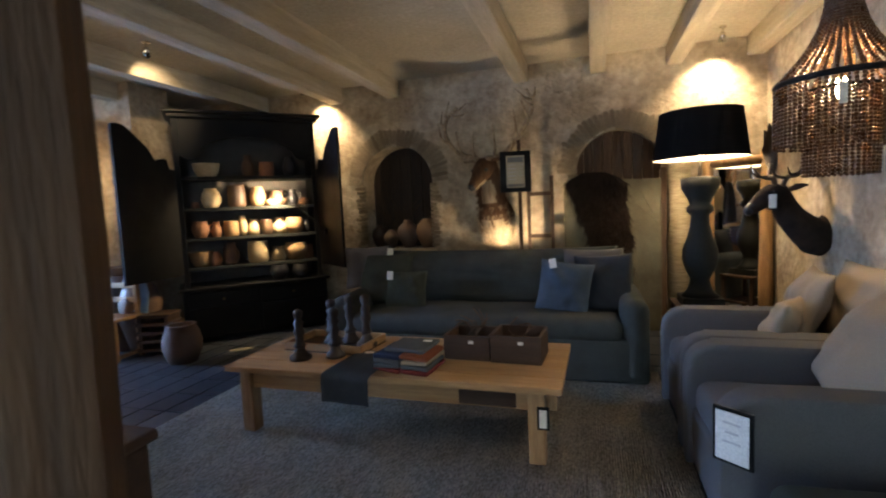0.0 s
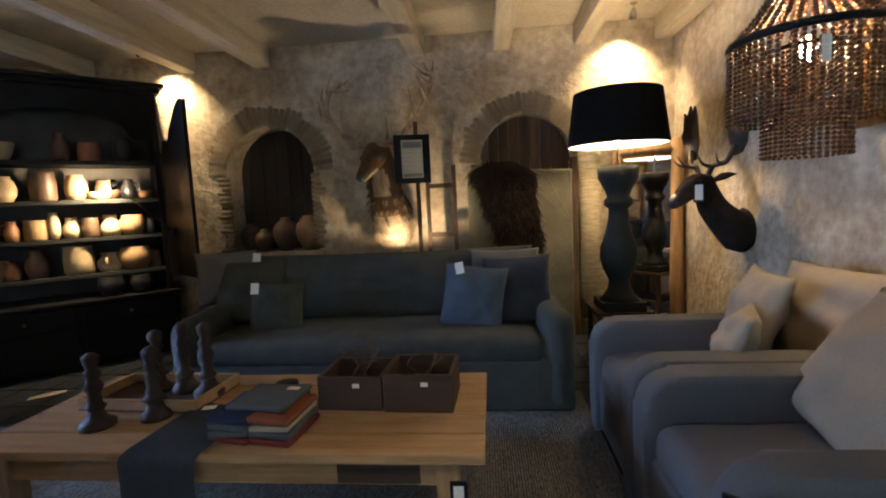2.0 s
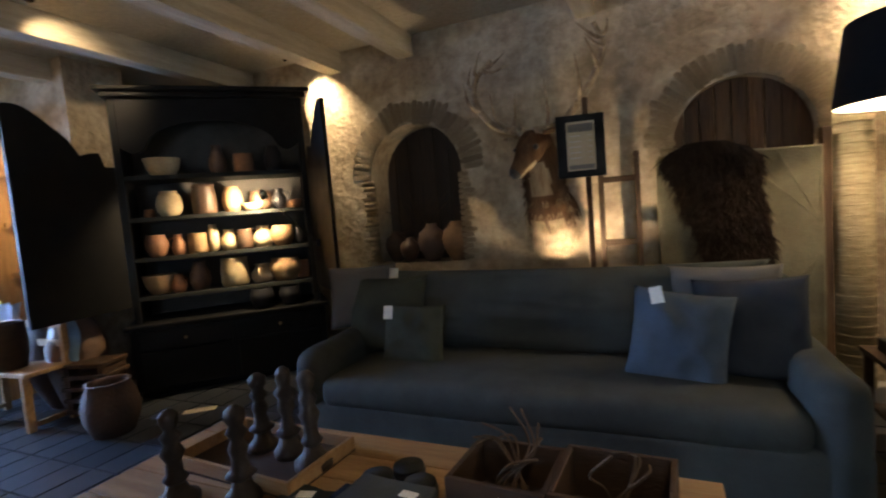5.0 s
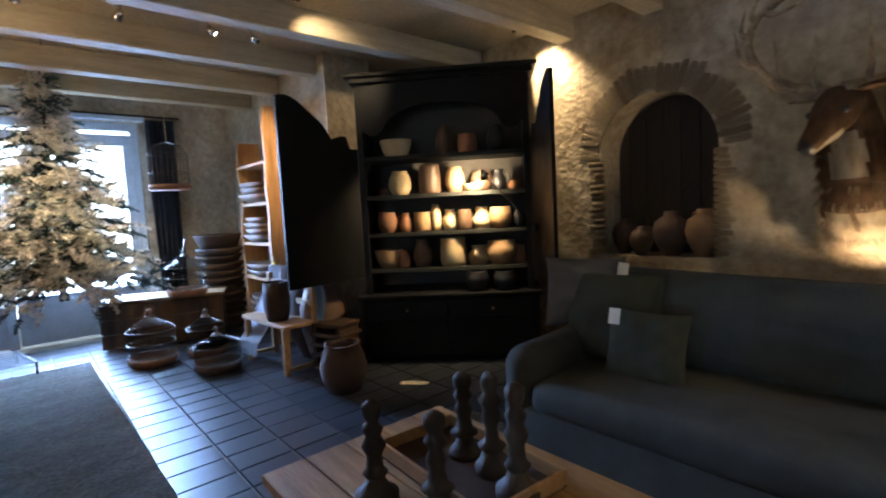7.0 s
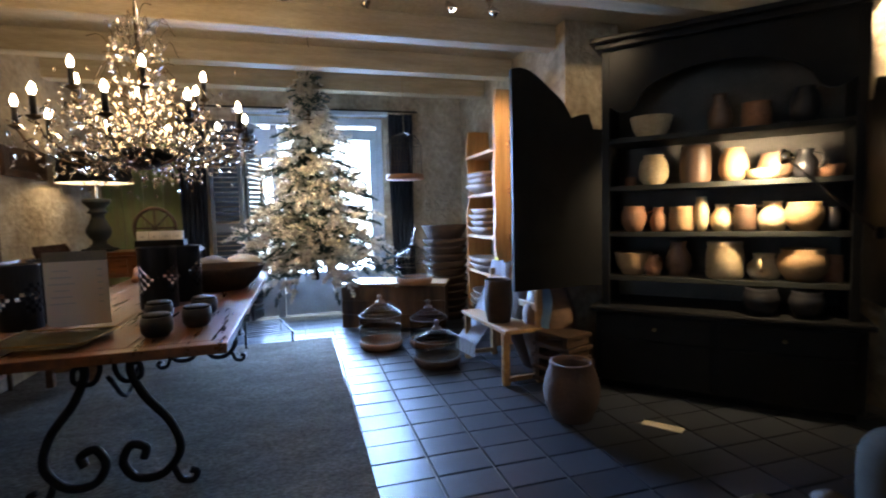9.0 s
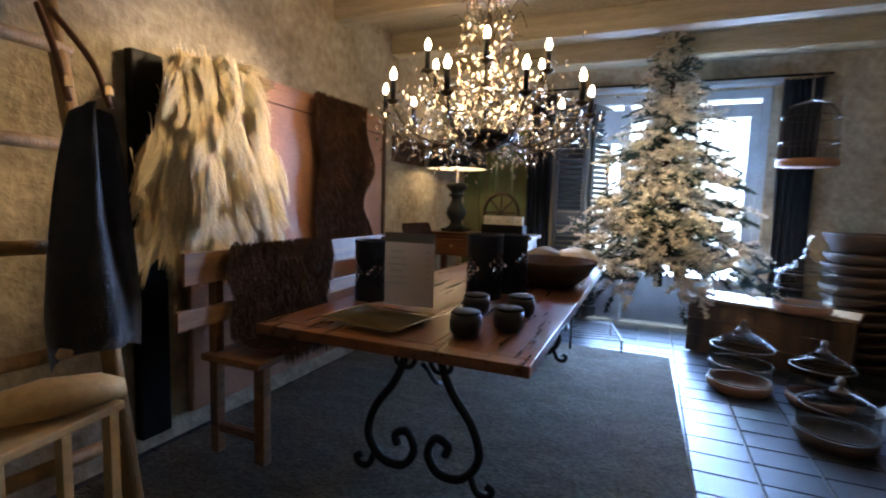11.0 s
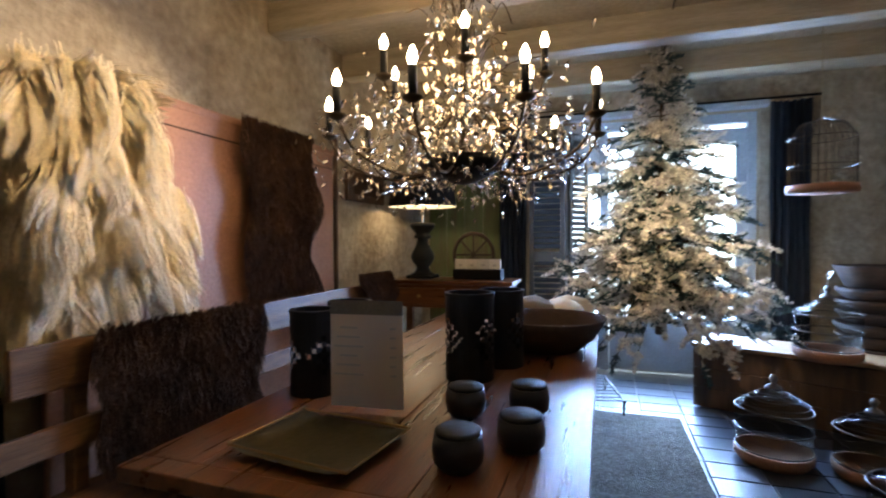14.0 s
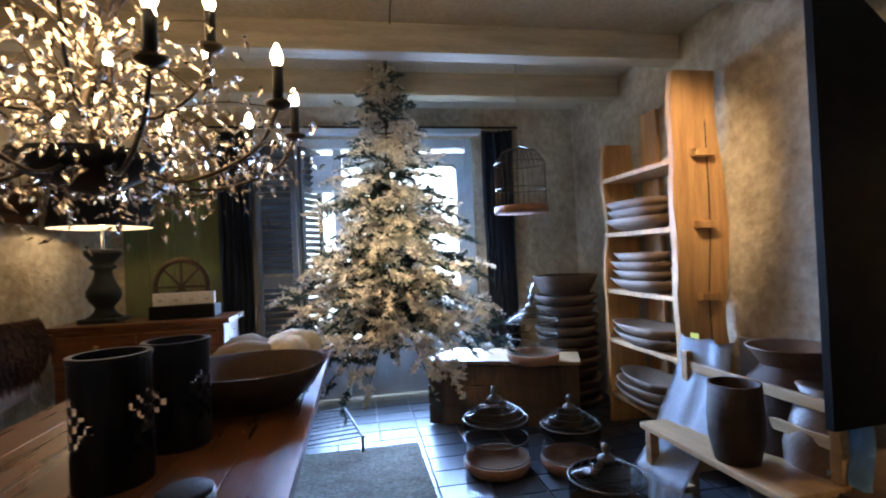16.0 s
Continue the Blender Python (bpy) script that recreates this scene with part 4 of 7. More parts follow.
cabinet_door(cab, -1, -130)
cabinet_door(cab, 1, -83)

POTS = {
    "jar": [(0, 0), (0.6, 0), (0.95, 0.25), (1.0, 0.5), (0.85, 0.8), (0.62, 0.93), (0.7, 1.0), (0.62, 1.0), (0.55, 0.92), (0.0, 0.90)],
    "crock": [(0, 0), (0.86, 0), (0.98, 0.1), (1.0, 0.6), (0.9, 0.9), (0.95, 1.0), (0.84, 1.0), (0.8, 0.9), (0.0, 0.85)],
    "jug": [(0, 0), (0.75, 0), (1.0, 0.3), (0.95, 0.55), (0.6, 0.78), (0.55, 0.9), (0.66, 1.0), (0.58, 1.0), (0.48, 0.9), (0.0, 0.85)],
    "bowl": [(0, 0), (0.55, 0), (0.85, 0.4), (1.0, 0.95), (1.0, 1.0), (0.93, 1.0), (0.8, 0.5), (0.0, 0.25)],
    "pot": [(0, 0), (0.6, 0), (0.9, 0.3), (1.0, 0.55), (0.92, 0.8), (0.8, 0.88), (0.86, 1.0), (0.78, 1.0), (0.7, 0.88), (0.0, 0.8)],
}
NOUN = {"jar": "stoneware jar", "crock": "straight-sided crock", "jug": "pottery jug", "bowl": "shallow pottery bowl", "pot": "round-bellied pot"}


def pot(kind, place, r, h, mat, colour, handle=False, lying=0, turn=0, where="on the black cabinet's shelf", group="cabinet pottery"):
    p = thing(kind if kind != "pot" else "clay_pot", place, turn, f"{colour} {NOUN[kind]} {where}", "pottery", group)
    b = part("body", lathe([(x * r, z * h) for x, z in POTS[kind]], 20, wobble=0.03), mat, p, smooth=True)
    if handle:
        part("handle", tube(curve_points([(r * 0.85, 0, h * 0.35), (r * 1.4, 0, h * 0.45), (r * 1.35, 0, h * 0.75), (r * 0.6, 0, h * 0.85)], 5), r * 0.12, 7), mat, p, smooth=True)
    if lying:
        for o in p.children:
            o.matrix_basis = pose(0, 0, r * 0.98, lying, 0, 0)
    return p


def on_shelf(u, level, d=0.16):
    m = cab.matrix_world @ Vector((u, d, SHELVES[level]))
    return tuple(m)


ROWS_OF_POTS = (
    (3, ((-0.42, "bowl", 0.14, 0.15, CREAMCLAY, "dusty tan"), (0.0, "jug", 0.07, 0.24, BROWNCLAY, "dark brown"), (0.20, "crock", 0.085, 0.17, CLAY, "reddish clay"), (0.45, "jar", 0.08, 0.22, BLACKCLAY, "black"))),
    (2, ((-0.56, "crock", 0.04, 0.07, CLAY, "small clay"), (-0.40, "jar", 0.10, 0.21, CREAMCLAY, "dusty cream"), (-0.14, "crock", 0.095, 0.25, BROWNCLAY, "glossy brown"), (0.08, "jar", 0.085, 0.22, OCHRECLAY, "ochre"), (0.24, "bowl", 0.10, 0.07, CREAMCLAY, "pale cream"), (0.31, "pot", 0.10, 0.17, BROWNCLAY, "brown"), (0.46, "jug", 0.065, 0.18, BLACKCLAY, "black"), (0.57, "bowl", 0.09, 0.08, CLAY, "clay"))),
    (1, ((-0.53, "pot", 0.085, 0.18, CLAY, "clay"), (-0.37, "jug", 0.055, 0.17, CLAY, "reddish"), (-0.22, "crock", 0.085, 0.17, OCHRECLAY, "ochre"), (-0.10, "jar", 0.045, 0.23, CREAMCLAY, "slim cream"), (0.02, "jug", 0.07, 0.18, CREAMCLAY, "cream"), (0.15, "crock", 0.065, 0.17, BROWNCLAY, "wicker-brown"), (0.30, "jug", 0.085, 0.19, CREAMCLAY, "white-glazed"), (0.46, "pot", 0.105, 0.18, OCHRECLAY, "round ochre"), (0.60, "jar", 0.045, 0.14, BLACKCLAY, "small black"))),
    (0, ((-0.54, "bowl", 0.13, 0.16, OCHRECLAY, "tan"), (-0.40, "jug", 0.06, 0.15, CLAY, "clay"), (-0.24, "jug", 0.085, 0.24, BROWNCLAY, "brown"), (0.04, "crock", 0.115, 0.24, CREAMCLAY, "large white"), (0.26, "jug", 0.10, 0.16, CREAMCLAY, "cream"), (0.46, "pot", 0.14, 0.20, OCHRECLAY, "ochre"), (0.61, "crock", 0.055, 0.16, CLAY, "orange clay"))),
)
k = 0
for level, row in ROWS_OF_POTS:
    for u, kind, r, h, mat, colour in row:
        k += 1
        pot(kind, on_shelf(u, level, 0.17 + 0.03 * math.sin(k * 2.7)), r, h, mat, colour, kind == "jug", 0, k * 67)
for i, (u, r, h, mat, c) in enumerate(((0.24, 0.10, 0.17, BLACKCLAY, "dark grey"), (0.47, 0.09, 0.16, BLACKCLAY, "black glazed"))):
    q = cab.matrix_world @ Vector((u, 0.015, 0.595))
    pot("pot", tuple(q), r, h, mat, c, where="on the cabinet's writing ledge")

arm = thing("clip_lamp", tuple(cab.matrix_world @ Vector((0.70, -0.30, 0))), CTURN, "small black swing-arm lamp clipped inside the cabinet door", "lamp")
part("arm", tube([(0.02, 0.0, 1.12), (-0.18, 0.09, 1.34), (-0.38, 0.18, 1.56)], 0.007, 8), BLACKIRON, arm)
part("lamp_head", lathe([(0.012, 0), (0.035, 0.04), (0.04, 0.075), (0.034, 0.075), (0.02, 0.03), (0, 0.02)], 16, m=pose(-0.38, 0.18, 1.59, 150, 0, 40)), CHROME, arm, smooth=True)
part("bracket", box((0.03, 0.05, 0.06), (0.02, 0.0, 1.12), 0.005), BLACKIRON, arm)

# ---- vases in the first niche ----
VASE = [(0, 0), (0.45, 0), (0.85, 0.3), (1.0, 0.55), (0.85, 0.78), (0.35, 0.92), (0.42, 1.0), (0.3, 1.0), (0.25, 0.92), (0, 0.9)]
for i, (x, y, r, h, mat, c) in enumerate(((-2.36, 5.80, 0.10, 0.28, BROWNCLAY, "dark brown"), (-2.18, 5.72, 0.09, 0.22, BROWNCLAY, "small brown"), (-1.96, 5.74, 0.13, 0.33, POTBROWN, "dull brown"), (-1.72, 5.74, 0.135, 0.34, BOWLWOOD, "tan-brown"), (-1.56, 5.78, 0.10, 0.40, BROWNCLAY, "reddish clay"))):
    v = thing("vase", (x, y, 0.862), i * 50, f"{c} unglazed amphora vase standing in the arched niche", "vase", "niche vases")
    part("body", lathe([(a * r, b * h) for a, b in VASE], 22, wobble=0.03), mat, v, smooth=True)
    part("handle", tube(curve_points([(r * 0.3, 0, h * 0.93), (r * 0.9, 0, h * 0.9), (r * 0.85, 0, h * 0.72)], 4), 0.009, 6), mat, v, smooth=True)
branch = thing("dry_branch", (-2.30, 5.86, 1.12), 0, "bare dark branches standing in the niche vases", "branches")
rnd = random.Random(11)
for i in range(16):
    a = rnd.uniform(-1, 1)
    part("twig", tube(curve_points([(0.0 + i * 0.02, 0, 0), (a * 0.12 + i * 0.02, rnd.uniform(-.05, .03), 0.16), (a * 0.28 + i * 0.02, rnd.uniform(-.1, .03), rnd.uniform(0.2, 0.42))], 4), 0.0035, 5), BARK, branch)


# ---- niche boards, arch stones ----
def niche_planks(cx, hw, y, z0, z1, mat, n):
    w = 2 * hw / n
    for i in range(n):
        part("plank", box((w - 0.006, 0.03, z1 - z0), (cx - hw + w * (i + 0.5), y + 0.006 * (i % 3), (z0 + z1) / 2), 0.004), mat, north)


niche_planks(-2.04, 0.48, BACK + 0.32, 0.862, 2.2, NICHEWOOD, 7)
niche_planks(0.42, 0.44, BACK + 0.12, 0.302, 2.2, POSTWOOD, 9)
rnd = random.Random(3)
bricks = []
for v in range(4):
    bm = box((1, 1, 1), bevel=0.0)
    bmesh.ops.bevel(bm, geom=bm.edges[:], offset=0.10, segments=2, affect="EDGES")
    for q in bm.verts:
        q.co += 0.07 * noise.noise_vector(q.co * 2.3 + Vector((v * 5, 0, 0)))
    me = bpy.data.meshes.new("brick")
    bm.to_mesh(me)
    bm.free()
    me.materials.append(STONE)
    for f in me.polygons:
        f.use_smooth = True
    bricks.append(me)


def brick(x, y, z, sx, sy, sz, turn=0.0):
    o = new("brick", bricks[rnd.randrange(4)])
    o.parent = north
    o.matrix_basis = pose(x, y, z, 0, turn, 0) @ Matrix.Diagonal((sx, sy, sz, 1))


for cx, hw, sill, crown in ARCHES:
    spring = crown - hw
    for i in range(33):
        a = math.pi * (i + 0.5) / 33
        r = hw + 0.10 + rnd.uniform(-0.015, 0.02)
        brick(cx - r * math.cos(a), BACK - 0.002, spring + r * math.sin(a), 0.185 + rnd.uniform(-.03, .03), 0.006 + rnd.uniform(0, .014), 0.048, math.degrees(a))
    z = sill + 0.04
    while z < spring:
        for s in (-1, 1):
            w = rnd.uniform(0.07, 0.14)
            brick(cx + s * (hw + w / 2 - 0.03), BACK - 0.002, z, w, (0.05 if s < 0 else 0.02) + rnd.uniform(0, .025), 0.040)
        z += 0.046


# ---- stag bust on the wall ----
def loft(rings, seg=18, bm=None, mat=0):
    """Elliptic rings (centre, radius across, radius upright, tilt) joined to one skin."""
    bm = bm or bmesh.new()
    last = None
    for c, rx, rz, tilt in rings:
        m = Matrix.Translation(c) @ Matrix.Rotation(radians(tilt), 4, "X")
        ring = [bm.verts.new(m @ Vector((rx * math.cos(2 * math.pi * i / seg), 0, rz * math.sin(2 * math.pi * i / seg)))) for i in range(seg)]
        if last:
            for i in range(seg):
                f = bm.faces.new((last[i], last[(i + 1) % seg], ring[(i + 1) % seg], ring[i]))
                f.material_index = mat
        else:
            bm.faces.new(ring).material_index = mat
        last = ring
    bm.faces.new(last).material_index = mat
    return bm


def fallow_bust(place, turn, scale, label, spread):
    """Plain shape of a mounted head with palmate antlers: wall plate at y 0, nose along -y."""
    bm = loft([((0, 0.0, -0.10), 0.15, 0.21, -12), ((0, -0.10, -0.12), 0.14, 0.17, -28), ((0, -0.20, -0.04), 0.115, 0.14, -40), ((0, -0.30, 0.05), 0.10, 0.12, -45), ((0, -0.36, 0.13), 0.095, 0.115, -45), ((0, -0.39, 0.19), 0.09, 0.11, -40),
               ((0, -0.41, 0.25), 0.100, 0.118, -20), ((0, -0.49, 0.27), 0.104, 0.102, 12), ((0, -0.56, 0.235), 0.084, 0.084, 25), ((0, -0.63, 0.18), 0.062, 0.064, 28), ((0, -0.69, 0.14), 0.052, 0.050, 26), ((0, -0.72, 0.12), 0.032, 0.034, 24)])
    bmesh.ops.subdivide_edges(bm, edges=bm.edges[:], cuts=1, use_grid_fill=True)
    bmesh.ops.smooth_vert(bm, verts=bm.verts[:], factor=0.5, use_axis_x=True, use_axis_y=True, use_axis_z=True)
    for f in bm.faces:
        if f.calc_center_median().y < -0.685:
            f.material_index = 2
    for s in (-1, 1):
        lathe([(0, -0.018), (0.016, -0.009), (0.019, 0.0), (0.016, 0.009), (0, 0.018)], 10, m=Matrix.Translation((s * 0.082, -0.525, 0.29)), bm=bm, mat=2)
        loft([((s * 0.09, -0.39, 0.31), 0.02, 0.02, 0), ((s * 0.14, -0.37, 0.33), 0.042, 0.030, 0), ((s * 0.20, -0.36, 0.34), 0.026, 0.020, 0), ((s * 0.25, -0.35, 0.34), 0.004, 0.004, 0)], 10, bm, 0)
        w = s * spread
        tube(curve_points([(s * 0.05, -0.42, 0.35), (w * 0.14, -0.41, 0.42), (w * 0.28, -0.38, 0.44), (w * 0.34, -0.34, 0.56)], 5), [0.022] * 8 + [0.02] * 8, 8, bm, 1)
        blade = [(0.30, 0.48), (0.24, 0.62), (0.22, 0.84), (0.25, 0.92), (0.30, 0.85), (0.33, 0.93), (0.38, 0.84), (0.43, 0.88), (0.46, 0.74), (0.52, 0.70), (0.48, 0.58), (0.41, 0.50)]
        va = [bm.verts.new((w * x, -0.35 - 0.02 * math.sin(z * 9), z)) for x, z in blade]
        vb = [bm.verts.new((w * x, -0.33 - 0.02 * math.sin(z * 9), z)) for x, z in blade]
        for fc in (bm.faces.new(va), bm.faces.new(vb[::-1])):
            fc.material_index = 1
        for i in range(len(va)):
            bm.faces.new((va[i], va[(i + 1) % len(va)], vb[(i + 1) % len(va)], vb[i])).material_index = 1
        for p, t in ((Vector((w * 0.12, -0.41, 0.41)), Vector((w * 0.17, -0.58, 0.52))), (Vector((w * 0.26, -0.38, 0.44)), Vector((w * 0.36, -0.52, 0.50)))):
            tube(curve_points([p, p.lerp(t, 0.5) + Vector((0, -0.02, -0.03)), t], 4), [0.016, 0.015, 0.014, 0.012, 0.011, 0.009, 0.007, 0.005, 0.003], 7, bm, 1)
    ob = part("deer_bust", bm, [DARKCOAT, DARKANTLER, BLACKCLAY], smooth=True)
    ob.matrix_world = pose(*place, 0, 0, turn) @ Matrix.Scale(scale, 4)
    return tagged(ob, label, "mounted head")


fallow_bust((1.748, 4.42, 1.09), -72, 0.80, "dark deer bust with palmate antlers mounted beside the tall lamp", 0.66)


def skin_rings(rings, seg=20, bm=None, mat=0):
    """Oval rings (centre, way, yaw, half width, half height) joined to one closed skin."""
    bm = bm or bmesh.new()
    last = None
    for c, way, yaw, rx, rz in rings:
        c, way = Vector(c), Vector(way).normalized()
        side = Vector((math.cos(radians(yaw)), -math.sin(radians(yaw)), 0))
        side = (side - way * side.dot(way)).normalized()
        up = side.cross(way)
        ring = [bm.verts.new(c + side * rx * math.cos(2 * math.pi * i / seg) + up * rz * math.sin(2 * math.pi * i / seg)) for i in range(seg)]
        if last:
            for i in range(seg):
                bm.faces.new((last[i], last[(i + 1) % seg], ring[(i + 1) % seg], ring[i])).material_index = mat
        else:
            bm.faces.new(ring).material_index = mat
        last = ring
    bm.faces.new(last).material_index = mat
    return bm


def stag_bust(place, label):
    """Plain shape of a shoulder mount: wall at y 0, head turned aside and slightly down."""
    h = Vector((-0.32, -0.60, -0.62)).normalized()
    yaw = 25
    side = Vector((math.cos(radians(yaw)), -math.sin(radians(yaw)), 0))
    up = h.cross(side)
    b = Vector((-0.10, -0.27, 0.41))
    neck = [((-0.03, 0.0, -0.18), (0, -1, 0), 0, 0.18, 0.27), ((-0.03, -0.09, -0.27), (0, -1, 0.25), 0, 0.185, 0.20), ((-0.04, -0.17, -0.24), (0, -0.8, 0.7), 6, 0.175, 0.165),
            ((-0.055, -0.215, -0.12), (0, -0.3, 1), 14, 0.162, 0.155), ((-0.065, -0.235, 0.03), (-0.05, -0.1, 1), 22, 0.145, 0.15), ((-0.07, -0.245, 0.16), (0, 0, 1), 30, 0.130, 0.142), ((-0.07, -0.25, 0.27), (-0.1, -0.15, 1), 36, 0.116, 0.136)]
    head = [(b, h + Vector((0, 0, 1.25)), yaw, 0.108, 0.132), (b + h * 0.050 + up * 0.01, h + Vector((0, 0, 0.3)), yaw, 0.112, 0.122), (b + h * 0.118, h, yaw, 0.104, 0.112), (b + h * 0.176, h, yaw, 0.080, 0.092), (b + h * 0.235, h, yaw, 0.060, 0.072),
            (b + h * 0.294, h, yaw, 0.052, 0.060), (b + h * 0.344, h, yaw, 0.046, 0.048), (b + h * 0.365, h, yaw, 0.026, 0.028)]
    bm = skin_rings(neck + head)
    bmesh.ops.subdivide_edges(bm, edges=bm.edges[:], cuts=1, use_grid_fill=True)
    bmesh.ops.smooth_vert(bm, verts=bm.verts[:], factor=0.5, use_axis_x=True, use_axis_y=True, use_axis_z=True)
    rn = random.Random(7)
    hair = []
    for f in bm.faces:
        c = f.calc_center_median()
        q = c - b
        along, across, over = q.dot(h), q.dot(side), q.dot(up)
        face = c.y < -0.36 and c.z > 0.03 and along > 0.0
        throat = c.z < 0.25 and not face
        if throat and c.z < -0.17 + 0.05 * math.sin(c.x * 40):
            f.material_index = 3
        if face and along > 0.333:
            f.material_index = 2
        elif face and along > 0.165 and over < -0.022:
            f.material_index = 3
        if throat and c.y < -0.04:
            out = Vector((c.x + 0.04, c.y + 0.12, 0.0)).normalized()
            pale = c.z < -0.15 or (c.z < 0.05 and rn.random() < 0.45)
            for k in range(9):
                hair.append((c + Vector((rn.uniform(-.016, .016), rn.uniform(-.01, .01), rn.uniform(-.016, .016))), out * 0.45 + Vector((rn.uniform(-.35, .35), 0, -1)), 3 if pale else 0))
    for s in (-1, 1):
        ear = b + side * s * 0.095 + up * 0.06 - h * 0.008
        tip = ear + side * s * 0.20 + Vector((0, 0.02, 0.01))
        skin_rings([(ear, side * s, yaw - 90, 0.022, 0.016), (ear.lerp(tip, 0.35), side * s, yaw - 90, 0.046, 0.018), (ear.lerp(tip, 0.7), side * s, yaw - 90, 0.036, 0.013), (tip, side * s, yaw - 90, 0.004, 0.003)], 10, bm, 3 if s < 0 else 0)
        eye = b + h * 0.126 + side * s * 0.086 + up * 0.045
        lathe([(0, -0.023), (0.018, -0.013), (0.024, 0.0), (0.018, 0.013), (0, 0.023)], 12, m=Matrix.Translation(eye), bm=bm, mat=2)
        lathe([(0, -0.010), (0.010, -0.005), (0.011, 0.0), (0.010, 0.005), (0, 0.010)], 8, m=Matrix.Translation(b + h * 0.360 + side * s * 0.020 + up * 0.012), bm=bm, mat=2)
        root = b + side * s * 0.045 + up * 0.10 + h * 0.017
        if s < 0:
            knots = [root, (-0.22, -0.30, 0.50), (-0.38, -0.36, 0.55), (-0.50, -0.38, 0.72), (-0.51, -0.33, 0.90), (-0.40, -0.28, 1.04)]
            tines = ((3, (-0.19, -0.46, 0.74)), (9, (-0.37, -0.46, 0.76)), (16, (-0.56, -0.46, 0.86)), (22, (-0.56, -0.28, 1.02)), (25, (-0.46, -0.34, 1.10)), (28, (-0.30, -0.26, 1.08)), (27, (-0.26, -0.30, 0.98)))
        else:
            knots = [root, (0.07, -0.27, 0.51), (0.19, -0.25, 0.63), (0.31, -0.23, 0.80), (0.385, -0.22, 1.0), (0.33, -0.25, 1.16)]
            tines = ((3, (0.01, -0.45, 0.82)), (8, (0.20, -0.40, 0.66)), (13, (0.21, -0.38, 0.95)), (20, (0.28, -0.34, 1.05)), (26, (0.22, -0.30, 1.17)), (27, (0.42, -0.20, 1.18)), (24, (0.27, -0.24, 1.10)))
        beam = curve_points(knots, 6)
        tube(beam, [0.034 - 0.018 * i / len(beam) for i in range(len(beam))], 9, bm, 1)
        for i, tip in tines:
            p, t = beam[i], Vector(tip)
            tube(curve_points([p, p.lerp(t, 0.45) + Vector((s * 0.02, -0.04, -0.045)), t], 4), [0.018, 0.0175, 0.017, 0.015, 0.013, 0.011, 0.009, 0.006, 0.003], 7, bm, 1)
    for p, way, mi in hair:
        way = way.normalized()
        ln = rn.uniform(0.03, 0.06)
        w = way.cross(Vector((rn.uniform(-1, 1), rn.uniform(-1, 1), 0.2))).normalized() * 0.0032
        v = [bm.verts.new(q) for q in (p - w, p + w, p + way * ln)]
        bm.faces.new(v).material_index = mi
    ob = part("deer_bust", bm, [FUR, ANTLER, BLACKCLAY, PALEFUR], smooth=True)
    ob.matrix_world = pose(*place)
    return tagged(ob, label, "mounted head")


stag_bust((-0.80, 5.648, 1.33), "brown stag bust with tall branching antlers mounted on the wall")

tag = thing("price_tag", (1.36, 4.22, 1.20), -10, "small white price card hung on the dark deer bust", "price tag")
part("holder", box((0.062, 0.006, 0.13), (0, 0, 0.065), 0.002), BLACKPAINT, tag)
part("card", box((0.045, 0.003, 0.095), (0, -0.005, 0.062), 0.0006), CARD, tag, "white printed card")
part("string", tube([(0, 0, 0.13), (0.01, 0.01, 0.20)], 0.002, 5), BARK, tag)

# ---- framed sign on a stand, ladder, canvas and hide behind the sofa ----
sign = thing("standing_sign", (-0.56, 5.10, 0), 12, "black framed information sign on a dark post behind the sofa", "sign")
part("post", box((0.035, 0.03, 1.95), (0.04, 0.03, 0.975), 0.004), DARKWOOD, sign)
part("frame", box((0.30, 0.022, 0.40), (0.0, 0, 1.64), 0.004), BLACKPAINT, sign)
part("card", box((0.175, 0.004, 0.31), (0, -0.014, 1.64), 0.001), CREAMCARD, sign, "cream printed card")
for i, (w, z, h) in enumerate(((0.155, 1.755, 0.05), (0.155, 1.507, 0.028))):
    part("print", box((w, 0.001, h), (0, -0.0175, z)), GREYCARD, sign, "grey printed block")
for i in range(5):
    part("print", box((0.07, 0.001, 0.006), (-0.035, -0.0175, 1.705 - 0.035 * i)), INK, sign)
    part("print", box((0.022, 0.001, 0.006), (0.06, -0.0175, 1.705 - 0.035 * i)), INK, sign)
ladder = thing("wooden_ladder", (-0.36, 5.44, 0), 0, "dark thin wooden ladder leaning behind the sofa", "ladder")
for x in (-0.12, 0.12):
    part("rail", box((0.035, 0.03, 1.6), (x, 0, 0.8), 0.004), DARKWOOD, ladder)
for z in (0.3, 0.6, 0.98, 1.42):
    part("rung", box((0.21, 0.025, 0.04), (0, 0, z), 0.004), DARKWOOD, ladder)
panel = thing("canvas_panel", (0.34, 5.44, 0), 0, "large olive quilted canvas panel leaning before the niche", "panel")
o = part("canvas", soft_box((0.92, 0.045, 1.52), (0, 0, 0.76), 0.015, 0, 4, cuts=12), CANVAS, panel, smooth=True)
for s in (-1, 1):
    for i in range(5):
        part("seam", tube([(-0.44 + i * 0.22, -0.027, 1.50 if s > 0 else 0.35), (-0.44 + min(4, i + 2) * 0.22, -0.027, 1.05 if s > 0 else 0.85)], 0.006, 5), CANVAS, panel)
hide = thing("animal_hide", (0.20, 5.40, 0.74), 0, "long dark brown fur hide hung over the canvas panel", "hide")


